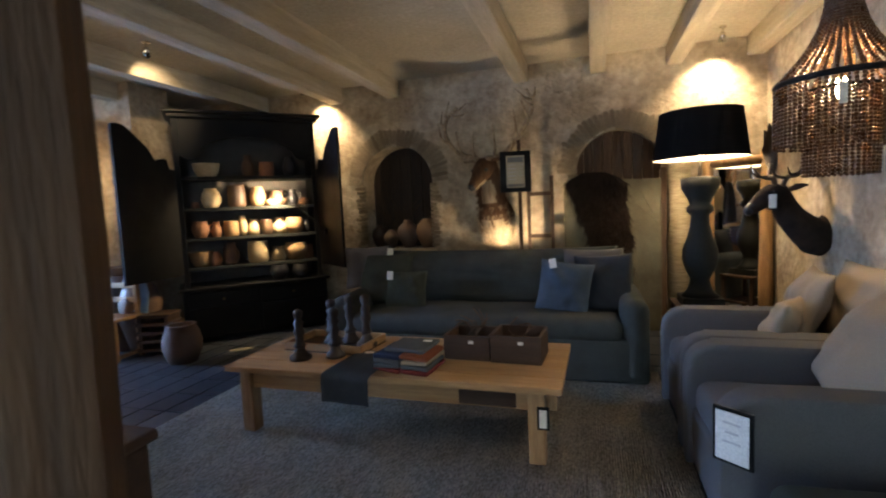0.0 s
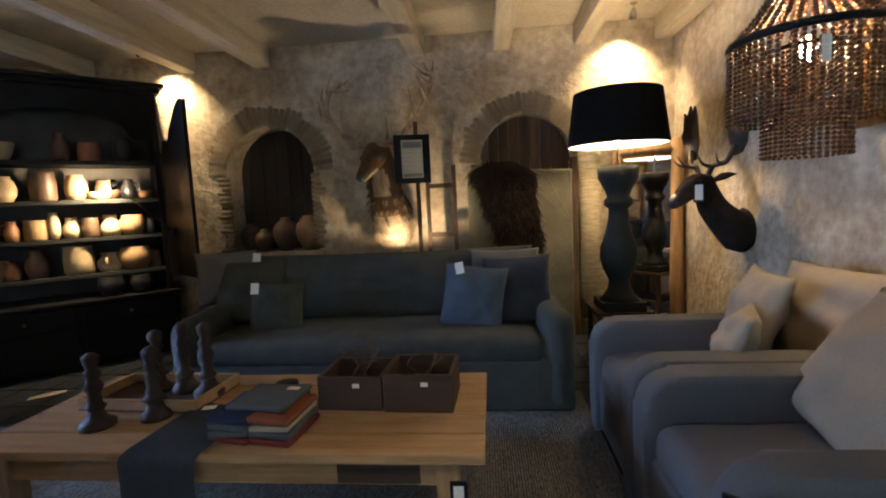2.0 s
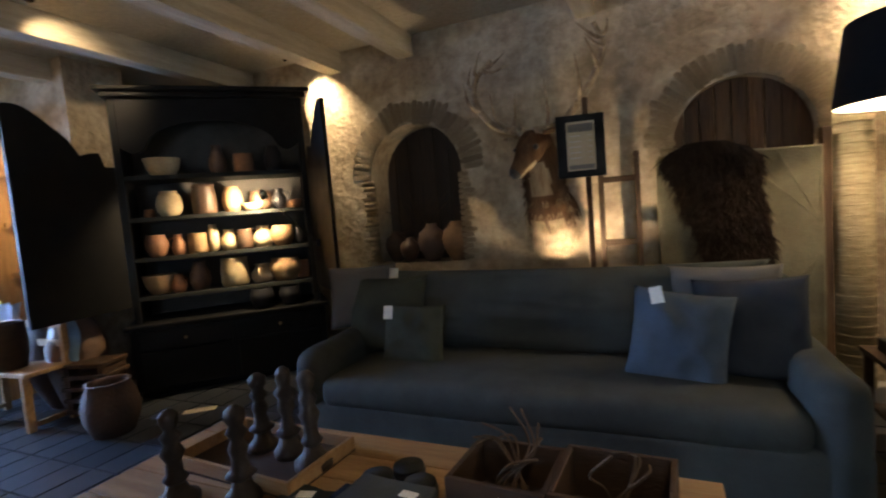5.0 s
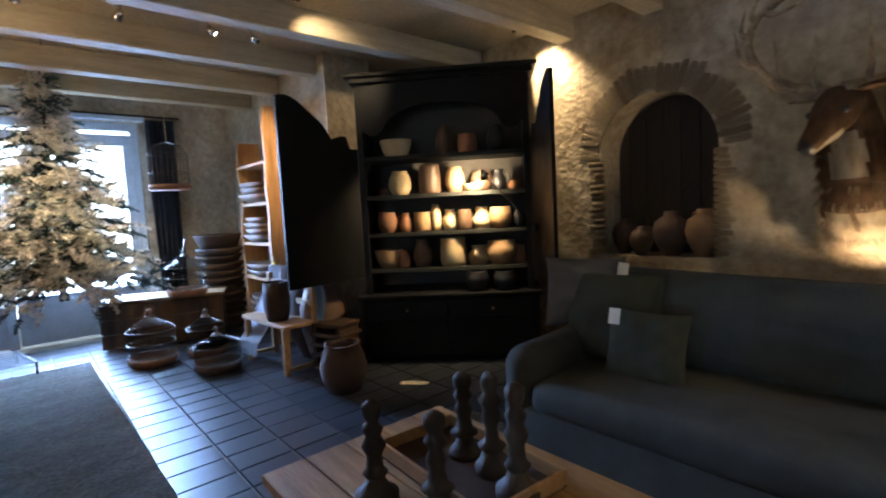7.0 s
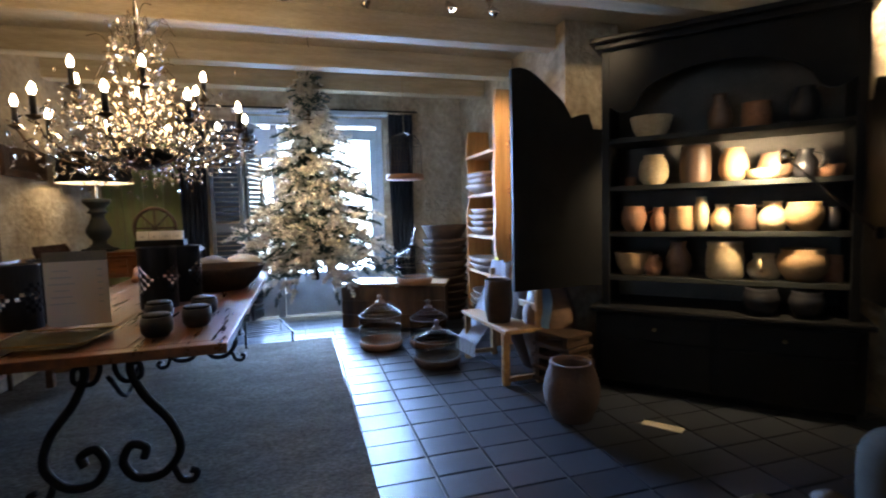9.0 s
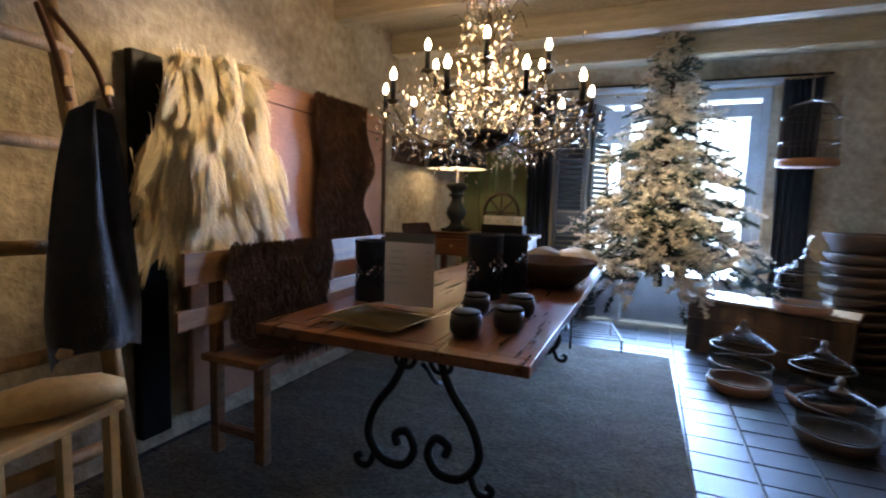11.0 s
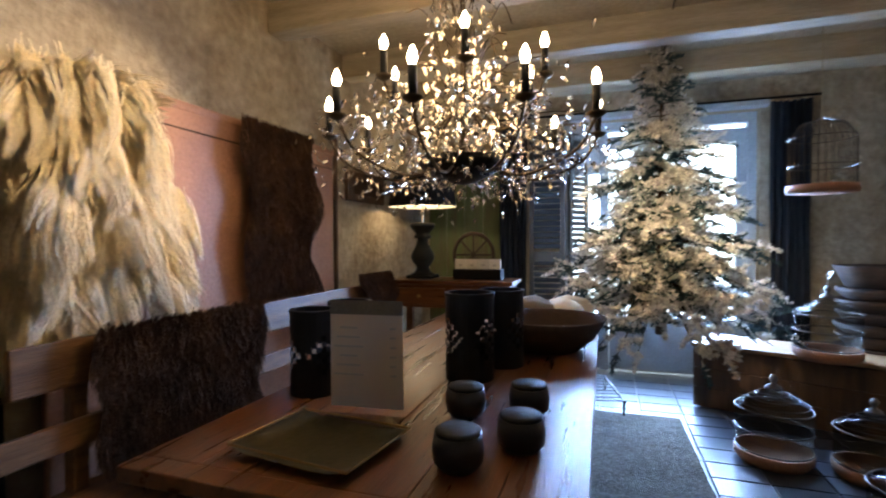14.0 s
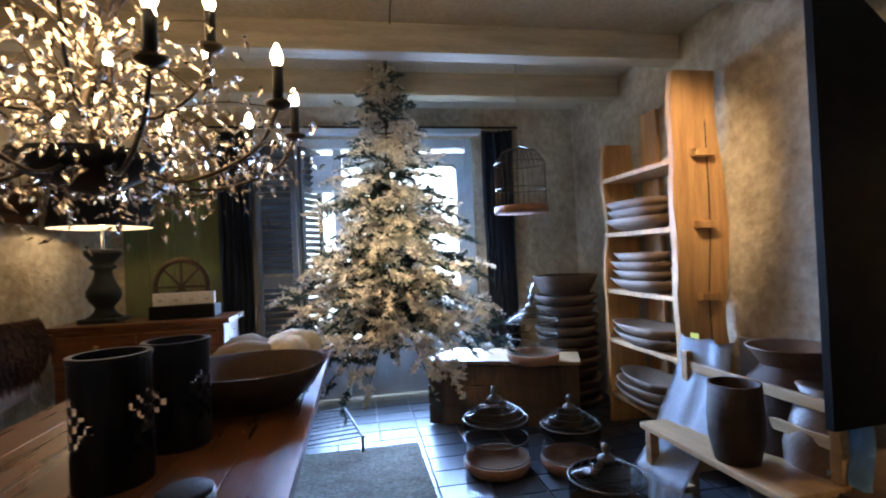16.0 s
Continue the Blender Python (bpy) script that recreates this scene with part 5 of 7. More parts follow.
def hide_outline(v):
    return (0.31 - 0.17 * v) * min(1.0, math.sqrt(v * 8 + 0.12)) + 0.05 * noise.noise((v * 5, 3, 0)), 0.22 * v - 0.03 + 0.04 * noise.noise((v * 4, 8, 0))


bm = bmesh.new()
pts = []
rnd = random.Random(8)
for j in range(17):
    v = j / 16
    hw, cx = hide_outline(v)
    z = 0.86 - v * 1.02
    row = []
    for i in range(9):
        u = i / 8 * 2 - 1
        p = Vector((cx + u * hw, -0.05 * (1 - u * u) - 0.012, z))
        row.append(bm.verts.new(p))
    if j:
        for i in range(8):
            bm.faces.new((last_row[i], last_row[i + 1], row[i + 1], row[i]))
    last_row = row
for i in range(7000):
    v, u = rnd.random(), rnd.uniform(-1, 1)
    hw, cx = hide_outline(v)
    pts.append(((cx + u * hw, -0.05 * (1 - u * u) - 0.012, 0.86 - v * 1.02), (u * 0.5 + rnd.uniform(-.3, .3), -0.5, -0.9)))
bmesh.ops.solidify(bm, geom=bm.faces[:], thickness=0.012)
part("skin", bm, DARKFUR, hide, smooth=True)
part("fur", tufts(pts, 0.06, 0.0028, 2, curl=0.8), DARKFUR, hide)

# ---- reed column, log posts and mirror in the corner ----
reed = thing("reed_column", (0.98, 5.56, 0), 0, "pale bound reed column standing by the wall", "column")
part("reed_core", lathe([(0.0, 0), (0.10, 0), (0.10, 1.70), (0.0, 1.70)], 18, wobble=0.05), ROPE, reed, smooth=True)
for i in range(26):
    part("binding", lathe([(0.098, -0.006), (0.107, 0), (0.098, 0.006)], 18, (0, 0, 0.08 + i * 0.062)), ROPE, reed, smooth=True)
board = tagged(part("wooden_board", box((0.05, 0.09, 1.62), (0.83, 5.52, 0.81), 0.008), POSTWOOD), "narrow reddish wooden board standing by the reeds", "board")
mir = thing("leaning_mirror", (1.46, 5.50, 0), -26, "tall mirror in a rough peeled-log frame", "mirror")
part("mirror_glass", box((0.40, 0.01, 1.45), (0, 0, 0.86), 0.002), MIRROR, mir)
part("backing", box((0.42, 0.014, 1.50), (0, 0.014, 0.86), 0.002), DARKWOOD, mir)
for s in (-1, 1):
    part("log_frame", lathe([(0, 0), (0.055, 0), (0.06, 0.5), (0.052, 1.1), (0.05, 1.72), (0, 1.73)], 14, (s * 0.24, 0, 0), wobble=0.12), LOG, mir, smooth=True)
part("log_frame", tube([(-0.26, 0, 1.62), (0.26, 0, 1.63)], 0.045, 10), LOG, mir, smooth=True)
part("log_frame", tube([(-0.26, 0, 0.11), (0.26, 0, 0.11)], 0.045, 10), LOG, mir, smooth=True)

# ---- bead chandelier over the armchairs ----
bead_lamp = thing("bead_chandelier", (1.30, 3.12, 0), 0, "wooden bead chandelier, lit, hanging over the armchairs", "chandelier")
ICO = bmesh.new()
bmesh.ops.create_icosphere(ICO, subdivisions=1, radius=1)
ICO_V = [v.co.copy() for v in ICO.verts]
ICO_F = [[v.index for v in f.verts] for f in ICO.faces]
ICO.free()


def beads(places, size):
    me = bpy.data.meshes.new("beads")
    n = len(ICO_V)
    verts = [Vector(p) + v * s for p, s in ((p, size * random.uniform(0.85, 1.15)) for p in places) for v in ICO_V]
    me.from_pydata(verts, [], [[i + k * n for i in f] for k in range(len(places)) for f in ICO_F])
    for f in me.polygons:
        f.use_smooth = True
    return me


def bead_part(name, places, size, mat, label=""):
    me = beads(places, size)
    me.materials.append(mat)
    o = tagged(new(name, me), label, kind="stuff")
    o.parent = bead_lamp
    return o


HOOP, HZ = 0.265, 1.84
part("hoop", tube([(HOOP * math.cos(a * math.pi / 20), HOOP * math.sin(a * math.pi / 20), HZ) for a in range(41)], 0.016, 8), BLACKIRON, bead_lamp, smooth=True)
part("hoop", tube([(0.15 * math.cos(a * math.pi / 20), 0.15 * math.sin(a * math.pi / 20), 1.80) for a in range(41)], 0.008, 8), BLACKIRON, bead_lamp, smooth=True)
part("crown", lathe([(0.06, 2.27), (0.07, 2.29), (0.06, 2.32), (0.02, 2.35), (0, 2.36)], 20), BLACKIRON, bead_lamp, smooth=True)
part("chain", tube([(0, 0, 2.35), (0, 0, TOP)], 0.007, 6), BLACKIRON, bead_lamp)
upper, lower, inner = [], [], []
for i in range(34):
    a = 2 * math.pi * i / 34
    for k in range(30):
        q = k / 29
        r = 0.06 + (HOOP - 0.06) * q ** 2.1
        upper.append((r * math.cos(a), r * math.sin(a), 2.30 - 0.45 * q ** 0.9))
for i in range(64):
    a = 2 * math.pi * i / 64
    if i % 9 == 4:
        continue
    for k in range(17):
        lower.append((HOOP * math.cos(a), HOOP * math.sin(a), HZ - 0.02 - k * 0.0175))
for i in range(38):
    a = 2 * math.pi * i / 38
    for k in range(24):
        inner.append((0.145 * math.cos(a), 0.145 * math.sin(a), HZ - 0.04 - k * 0.0175))
bead_part("upper_beading", upper, 0.0115, BEADDARK, "brown beads strung from the crown")
bead_part("lower_bead_fringe", lower, 0.0112, BEADDARK, "dark brown bead fringe")
bead_part("inner_bead_fringe", inner, 0.0105, BEADDARK, "dark brown inner bead fringe")
part("bulb", lathe([(0, 0), (0.015, 0), (0.032, 0.05), (0.02, 0.09), (0, 0.095)], 14, (0, 0, 1.76)), BULB, bead_lamp, smooth=True)
part("price_tag", box((0.03, 0.002, 0.09), (-0.10, -0.262, 1.74), 0.0006), CARD, bead_lamp, "long paper price tag")

# ---- hide on the right wall, entrance post and chest ----
wh = thing("wall_hanging", (1.735, 3.02, 1.52), -90, "golden brown hide hanging on the plaster wall", "hanging")
bm = bmesh.new()
g = [[bm.verts.new((u * 0.42 + 0.03 * noise.noise((u, v * 3, 1)), -0.012 - 0.02 * (1 + math.sin(u * 9 + v)), v * 0.95)) for v in (0, .15, .3, .45, .6, .75, .9, 1)] for u in [i / 12 * 2 - 1 for i in range(13)]]
for i in range(12):
    for j in range(7):
        bm.faces.new((g[i][j], g[i + 1][j], g[i + 1][j + 1], g[i][j + 1]))
bmesh.ops.solidify(bm, geom=bm.faces[:], thickness=0.008)
part("skin", bm, LOG, wh, smooth=True)
post = tagged(part("wooden_post", lathe([(0.0, 0), (0.135, 0), (0.13, 0.6), (0.14, 1.3), (0.13, 2.1), (0.14, TOP - 0.001), (0, TOP - 0.001)], 8, m=pose(-0.655, 0.745, 0, 0, 0, 12), wobble=0.12), POSTWOOD), "rough old oak post by the entrance", "post", kind="structure")
chest = thing("chest", (-1.50, 1.05, 0), 0, "dark reddish-brown wooden chest near the entrance", "chest")
part("body", box((0.80, 0.56, 0.66), (0, 0, 0.35), 0.012), DARKWOOD, chest)
part("lid", box((0.84, 0.60, 0.035), (0, 0, 0.70), 0.010), DARKWOOD, chest)
for s in (-1, 1):
    part("foot", box((0.08, 0.50, 0.03), (s * 0.34, 0, 0.013), 0.004), DARKWOOD, chest)

# ---- dining table on wrought-iron legs ----
dt = thing("dining_table", (-4.45, 1.37, 0.012), 0.3, "long reddish wooden table on scrolled wrought-iron legs", "dining table")
TL, TW, TZ = 2.86, 1.13, 0.755
for j in range(6):
    w = TW / 6
    part("plank", box((TL - 0.14, w - 0.0015, 0.042), (0, -TW / 2 + w * (j + 0.5), TZ - 0.021 + 0.012), 0.004), TABLEWOOD, dt)
for s in (-1, 1):
    part("end_board", box((0.07, TW, 0.042), (s * (TL / 2 - 0.034), 0, TZ - 0.009), 0.005), TABLEWOOD, dt)
TT = 0.012 + TZ + 0.012 + 0.001


def scroll(cx, s):
    """One side of a lyre leg, in the yz plane."""
    return curve_points([(0, s * 0.24, 0.725), (0, s * 0.15, 0.70), (0, s * 0.09, 0.60), (0, s * 0.14, 0.46), (0, s * 0.24, 0.32), (0, s * 0.275, 0.18), (0, s * 0.20, 0.075), (0, s * 0.09, 0.07), (0, s * 0.035, 0.15), (0, s * 0.07, 0.23), (0, s * 0.13, 0.21), (0, s * 0.12, 0.16)], 7)


for x in (-1.02, 1.02):
    for s in (-1, 1):
        leg = part("leg", tube(scroll(0, s), 0.020, 8), BLACKIRON, dt, "black scrolled wrought-iron leg", smooth=True)
        leg.location = (x, 0, 0)
        part("scroll", tube(curve_points([(0, s * 0.10, 0.70), (0, s * 0.03, 0.62), (0, s * 0.06, 0.54), (0, s * 0.13, 0.55), (0, s * 0.13, 0.61), (0, s * 0.09, 0.62)], 6), 0.012, 7), BLACKIRON, leg, smooth=True)
        part("foot", tube(curve_points([(0, s * 0.24, 0.10), (0, s * 0.27, 0.03), (0, s * 0.32, 0.02), (0, s * 0.34, 0.055), (0, s * 0.31, 0.07)], 5), 0.016, 7), BLACKIRON, leg, smooth=True)
    part("cross_bar", tube([(x, -0.34, 0.728), (x, 0.34, 0.728)], 0.014, 8), BLACKIRON, dt)
    part("brace", tube(curve_points([(x, 0, 0.56), (x * 0.75, 0, 0.40), (x * 0.35, 0, 0.66), (0, 0, 0.73)], 6), 0.011, 7), BLACKIRON, dt, smooth=True)

# ---- bench and its furs ----
bench = thing("bench", (-4.25, 0.50, 0.012), 0, "brown wooden bench with a slatted back along the table", "bench")
part("seat", box((2.32, 0.36, 0.035), (-0.09, -0.02, 0.50), 0.006), BENCHWOOD, bench)
for x in (-1.05, 1.00):
    part("leg", box((0.05, 0.06, 0.482), (x, 0.12, 0.241), 0.006), BENCHWOOD, bench)
    part("leg", box((0.05, 0.05, 1.0), (x, -0.17, 0.50), 0.006), BENCHWOOD, bench)
    part("stretcher", box((0.035, 0.30, 0.04), (x, 0.0, 0.13), 0.004), BENCHWOOD, bench)
part("back_slat", box((2.42, 0.022, 0.15), (0, -0.135, 0.945), 0.006), BENCHWOOD, bench)
part("back_slat", box((2.5, 0.022, 0.09), (0, -0.135, 0.715), 0.006), BENCHWOOD, bench)


def fur_throw(name, place, turn, w, l, bend, mat, label, hair, n, seed, category="fur", lean=0, droop=None):
    t = thing(name, place, turn, label, category)
    part("skin", cloth(w * 0.78, l, bend, 10, 24, 0.02, 0.03, seed), mat, t, smooth=True)
    rn = random.Random(seed)
    pts = []
    for i in range(n):
        s, u = rn.random(), rn.uniform(-0.5, 0.5)
        u *= 0.90 + 0.42 * noise.noise((s * 3.5, seed, 2 if u > 0 else 6))
        y, z = bend(s)
        y2, z2 = bend(min(1, s + 0.03))
        tang = Vector((0, y2 - y, z2 - z)).normalized() if s < 0.96 else Vector((0, 0, -1))
        nor = Vector((0, tang.z, -tang.y))
        if nor.y < 0 and droop is None:
            nor = nor
        pts.append(((u * w, y + 0.012, z + 0.012), tang * 1.0 + nor * -0.22 + Vector((u * 0.4 + rn.uniform(-.3, .3), 0, 0.1))))
    part("fur", tufts(pts, hair, hair * 0.04, seed, curl=0.35), mat, t)
    return t


fur_throw("fur_throw", (-3.66, 0.375, 0), 0, 0.86, 1, lambda s: ((0.0 + 0.02, 1.05 - 0.02) if s < 0.02 else ((0.03, 1.05 - (s - 0.02) / 0.58 * 0.48) if s < 0.6 else (0.05 + (s - 0.6) / 0.4 * 0.32, 0.56))), WARMFUR, "dark brown sheepskin thrown over the bench's back", 0.05, 20000, 21)
fur_throw("fur_throw", (-4.25, 0.40, 0), 0, 0.50, 1, lambda s: (0.03 + s * 0.30, 0.575 + 0.03 * math.sin(s * 3)), GREYFUR, "grey-brown fur lying on the bench seat", 0.05, 8000, 22)
fur_throw("fur_throw", (-5.30, 0.36, 0), 0, 0.56, 1, lambda s: (0.02 + 0.05 * math.sin(s * 3.1), 1.10 - 0.30 * s), WARMFUR, "dark brown fur draped over the bench's far end", 0.05, 8000, 23)

# ---- leather panel with skins on the wall ----
lp = thing("wall_panel", (-4.30, 0.05, 0.0), 0, "large tan leather wall panel with stitched corners", "panel")
part("sheet", soft_box((1.95, 0.035, 1.86), (0, 0, 1.06), 0.012, 0, 5, cuts=12), LEATHER, lp, smooth=True)
part("binding", box((1.97, 0.045, 0.045), (0, 0, 1.985), 0.01), LEATHER, lp)
part("seam", tube([(-0.95, 0.024, 1.86), (0.95, 0.024, 1.88)], 0.004, 5), BARK, lp)
part("strap", tube(curve_points([(0.62, 0.03, 1.20), (0.40, 0.05, 1.02), (0.20, 0.06, 0.85)], 5), 0.013, 7), BARK, lp)
part("pole", tube([(-1.0, 0.02, 0.02), (-1.0, 0.02, 2.10)], 0.018, 8), POSTWOOD, lp)
lpb = tagged(part("dark_board", box((0.16, 0.05, 1.86), (-3.12, 0.04, 1.02), 0.01), BLACKPAINT), "narrow black board leaning on the wall behind the sheepskin", "board")

sheep = thing("sheepskin", (-3.39, 0.20, 0), 0, "long-haired cream sheepskin hanging on the wall", "sheepskin")
rn = random.Random(31)


def sheep_half(v):
    return 0.16 + 0.24 * min(1, v * 1.5) ** 0.8 + 0.025 * math.sin(v * 14)


def sheep_hem(u, v):
    """How far the skin's lower edge is drawn up: a notch in the middle and a short side."""
    return (0.14 * max(0, u) + 0.20 * math.exp(-9 * (u - 0.15) ** 2)) * v ** 2


bm = bmesh.new()
last_row = None
for j in range(25):
    v = j / 24
    hw = sheep_half(v)
    row = [bm.verts.new((-u * hw, 0.09 * (1 - u * u) - 0.06, 1.96 - v * 0.93 + sheep_hem(u, v))) for u in [i / 12 * 2 - 1 for i in range(13)]]
    if last_row:
        for i in range(12):
            bm.faces.new((last_row[i], last_row[i + 1], row[i + 1], row[i]))
    last_row = row
bmesh.ops.solidify(bm, geom=bm.faces[:], thickness=0.02)
part("skin", bm, CREAMFUR, sheep, smooth=True)
clumps = []
for i in range(820):
    v, u = 0.95 * rn.random() ** 0.9, rn.uniform(-1, 1)
    hw = sheep_half(v)
    lean = noise.noise((u * 3.1, v * 4.0, 3)) + 0.5 * noise.noise((u * 8, v * 9, 5))
    puff = 0.10 * noise.noise((u * 3.0, v * 4.5, 9)) + 0.04 * noise.noise((u * 7, v * 9, 2))
    clumps.append(((-u * hw, 0.10 * (1 - u * u) - 0.03 + puff, 1.95 - v * 0.93 + sheep_hem(u, v)), (-u * 0.55 + lean * 1.0, 0.2 + 0.5 * noise.noise((u * 5, v * 6, 7)), -1.0)))
for i in range(30):
    u = rn.uniform(-1, 1)
    clumps.append(((-u * 0.13, -0.02, 1.90), (-u * 0.5 + rn.uniform(-.4, .4), 0.4, rn.uniform(-0.5, 0.5))))
part("fleece", locks(clumps, 0.16, 32, 30, 0.0026, 5, 0.026), CREAMFUR, sheep, "long wavy cream locks", smooth=True)
fur_throw("brown_fur", (-4.60, 0.11, 0), 0, 0.74, 1, lambda s: (0.0 + 0.03 * math.sin(s * 3.1), 2.02 - s * 1.02), WARMFUR, "dark brown fur hanging on the leather panel", 0.045, 18000, 24)

# ---- ladder with leather apron ----
lad = thing("log_ladder", (-2.44, 0.32, 0), 0, "brown peeled-log ladder leaning on the wall", "ladder")
for x in (-0.26, 0.26):
    part("rail", tube([(x, 0.20, 0.0), (x * 0.98, -0.02, 1.2), (x * 0.94, -0.28, 2.4)], [0.034, 0.032, 0.03], 10), LOG, lad, smooth=True)
for z in (0.35, 0.72, 1.09, 1.46, 1.83, 2.2):
    y = 0.20 - 0.19 * z
    part("rung", tube([(-0.29, y, z), (0.29, y, z + 0.015)], 0.026, 9), LOG, lad, smooth=True)
ap = thing("leather_apron", (-2.60, 0.44, 0), 4, "black leather apron with tan straps hung on the ladder", "apron")
bm = bmesh.new()
rows = []
for j in range(15):
    v = j / 14
    hw = 0.045 + 0.135 * min(1, v * 1.25) ** 0.8
    rows.append([bm.verts.new((u * hw - 0.05 * v, 0.05 * math.sin(u * 4.2 + v * 2) + 0.05 * (1 - v), 1.60 - v * 0.88 - 0.04 * u * u)) for u in [i / 12 * 2 - 1 for i in range(13)]])
for a, b in zip(rows, rows[1:]):
    for i in range(12):
        bm.faces.new((a[i], a[i + 1], b[i + 1], b[i]))
bmesh.ops.solidify(bm, geom=bm.faces[:], thickness=0.006)
part("bib", bm, APRON, ap, smooth=True)
for s in (-1, 1):
    part("strap", tube(curve_points([(s * 0.07, 0.05, 1.59), (s * 0.06, -0.02, 1.75), (0.02 * s, -0.16, 1.93)], 5), 0.012, 6), TANSTRAP, ap, smooth=True)
    part("buckle", box((0.03, 0.008, 0.035), (s * 0.067, 0.045, 1.65), 0.003), BRASS, ap)
stand = thing("display_stool", (-2.32, 0.62, 0), 10, "plain pale stool under the carved figure", "stool")
part("seat", box((0.40, 0.26, 0.03), (0, 0, 0.60), 0.006), FIGUREWOOD, stand)
for s in (-1, 1):
    for q in (-1, 1):
        part("leg", box((0.035, 0.035, 0.585), (s * 0.17, q * 0.10, 0.292), 0.004), FIGUREWOOD, stand)
fig = part("carved_figure", loft([((0.0, 0.20, 0.05), 0.03, 0.03, 0), ((0, 0.14, 0.06), 0.06, 0.05, 0), ((0, 0.0, 0.065), 0.065, 0.06, 0), ((0, -0.13, 0.06), 0.05, 0.045, 0), ((0, -0.20, 0.055), 0.03, 0.03, 0), ((0, -0.24, 0.05), 0.012, 0.012, 0)], 16), FIGUREWOOD, smooth=True)
fig.matrix_world = pose(-2.34, 0.66, 0.617, 0, 0, 70)
tagged(fig, "smooth pale carved wooden figure lying on a stool", "figure")


# ---- things on the dining table ----
def lantern(x, y, r, h, label):
    l = thing("lantern", (x, y, TT), 0, label, "lantern", "black lanterns")
    bm = bmesh.new()
    nseg, rows = 28, 15
    ring = [[bm.verts.new((r * math.cos(2 * math.pi * i / nseg), r * math.sin(2 * math.pi * i / nseg), h * k / rows)) for i in range(nseg)] for k in range(rows + 1)]
    for k in range(rows):
        for i in range(nseg):
            hole = 4 <= k <= 10 and (i + k) % 2 == 0 and abs(k - 7) + abs((i % 14) - 7) < 8
            if not hole:
                bm.faces.new((ring[k][i], ring[k][(i + 1) % nseg], ring[k + 1][(i + 1) % nseg], ring[k + 1][i]))
    bmesh.ops.solidify(bm, geom=bm.faces[:], thickness=0.006)
    part("wall", bm, BLACKCLAY, l, "pierced black ceramic wall", smooth=False)
    part("bottom", lathe([(0, 0), (r - 0.008, 0), (r - 0.008, 0.01), (0, 0.01)], 24), BLACKCLAY, l)
    bm = lathe([(r - 0.012, h - 0.004), (r + 0.004, h - 0.004), (r + 0.004, h + 0.008), (r - 0.012, h + 0.008), (r - 0.012, h - 0.004)], 28)
    for fc in [fc for fc in bm.faces if len(fc.verts) > 4]:
        bm.faces.remove(fc)
    part("rim", bm, BLACKCLAY, l)


lantern(-3.68, 0.95, 0.085, 0.30, "tall black pierced ceramic lantern on the table")
lantern(-3.86, 1.00, 0.085, 0.31, "tall black ceramic lantern behind another")
lantern(-4.03, 1.45, 0.098, 0.34, "tall black ceramic lantern with pierced lattice")
lantern(-4.28, 1.53, 0.098, 0.33, "tall black ceramic lantern beside the bowl")


def acrylic_sign():
    s = thing("menu_stand", (-3.52, 1.25, TT), 96, "clear acrylic stand holding a pale price list", "sign")
    part("sheet", box((0.245, 0.003, 0.33), (0, 0.0, 0.19), 0.001), PAPER, s, "pale printed price list")
    part("header", box((0.245, 0.0012, 0.045), (0, -0.0035, 0.345)), GREYCARD, s, "grey printed header")
    for i in range(6):
        part("print", box((0.06 + 0.02 * (i % 3), 0.001, 0.006), (-0.06, -0.003, 0.28 - i * 0.03)), INK, s)
        part("print", box((0.02, 0.001, 0.006), (0.09, -0.003, 0.28 - i * 0.03)), INK, s)
    part("foot", box((0.255, 0.09, 0.003), (0, -0.045, 0.0015), 0.0008), GLASS, s)


acrylic_sign()
tr = thing("slate_tray", (-3.27, 1.245, TT), 83, "olive metal serving tray with upturned corners", "tray")
bm = bmesh.new()
g = [[bm.verts.new((0.195 * u, 0.15 * v, 0.004 + 0.022 * max(0, abs(u) ** 6) + 0.012 * abs(v) ** 8)) for v in [j / 8 * 2 - 1 for j in range(9)]] for u in [i / 12 * 2 - 1 for i in range(13)]]
for i in range(12):
    for j in range(8):
        bm.faces.new((g[i][j], g[i + 1][j], g[i + 1][j + 1], g[i][j + 1]))
bmesh.ops.solidify(bm, geom=bm.faces[:], thickness=0.004)
part("plate", bm, material("olive_metal", (0.22, 0.19, 0.10), 0.4, 0.3, scale=5, fine=50, bump=0.2), tr, smooth=True)
part("rim", tube([(-0.19, -0.145, 0.030), (0.19, -0.145, 0.030), (0.19, 0.145, 0.030), (-0.19, 0.145, 0.030), (-0.19, -0.14, 0.030)], 0.0035, 6), BRASS, tr, "thin rolled metal rim")
for k, (x, y) in enumerate(((-3.27, 1.63), (-3.42, 1.76), (-3.62, 1.55), (-3.70, 1.74))):
    c = thing("lidded_cup", (x, y, TT), k * 50, "round black lidded ceramic cup on the table", "cup", "lidded cups")
    part("body", lathe([(0, 0), (0.045, 0), (0.062, 0.02), (0.065, 0.05), (0.060, 0.085), (0.054, 0.085), (0, 0.08)], 22), BLACKCLAY, c, smooth=True)
    part("lid", lathe([(0, 0.086), (0.056, 0.086), (0.058, 0.093), (0.05, 0.098), (0, 0.10)], 22), LAMPGREY, c, "matt grey lid", smooth=True)
bw = thing("wooden_bowl", (-4.66, 1.68, TT), 10, "large dark carved wooden bowl on the dining table", "bowl")
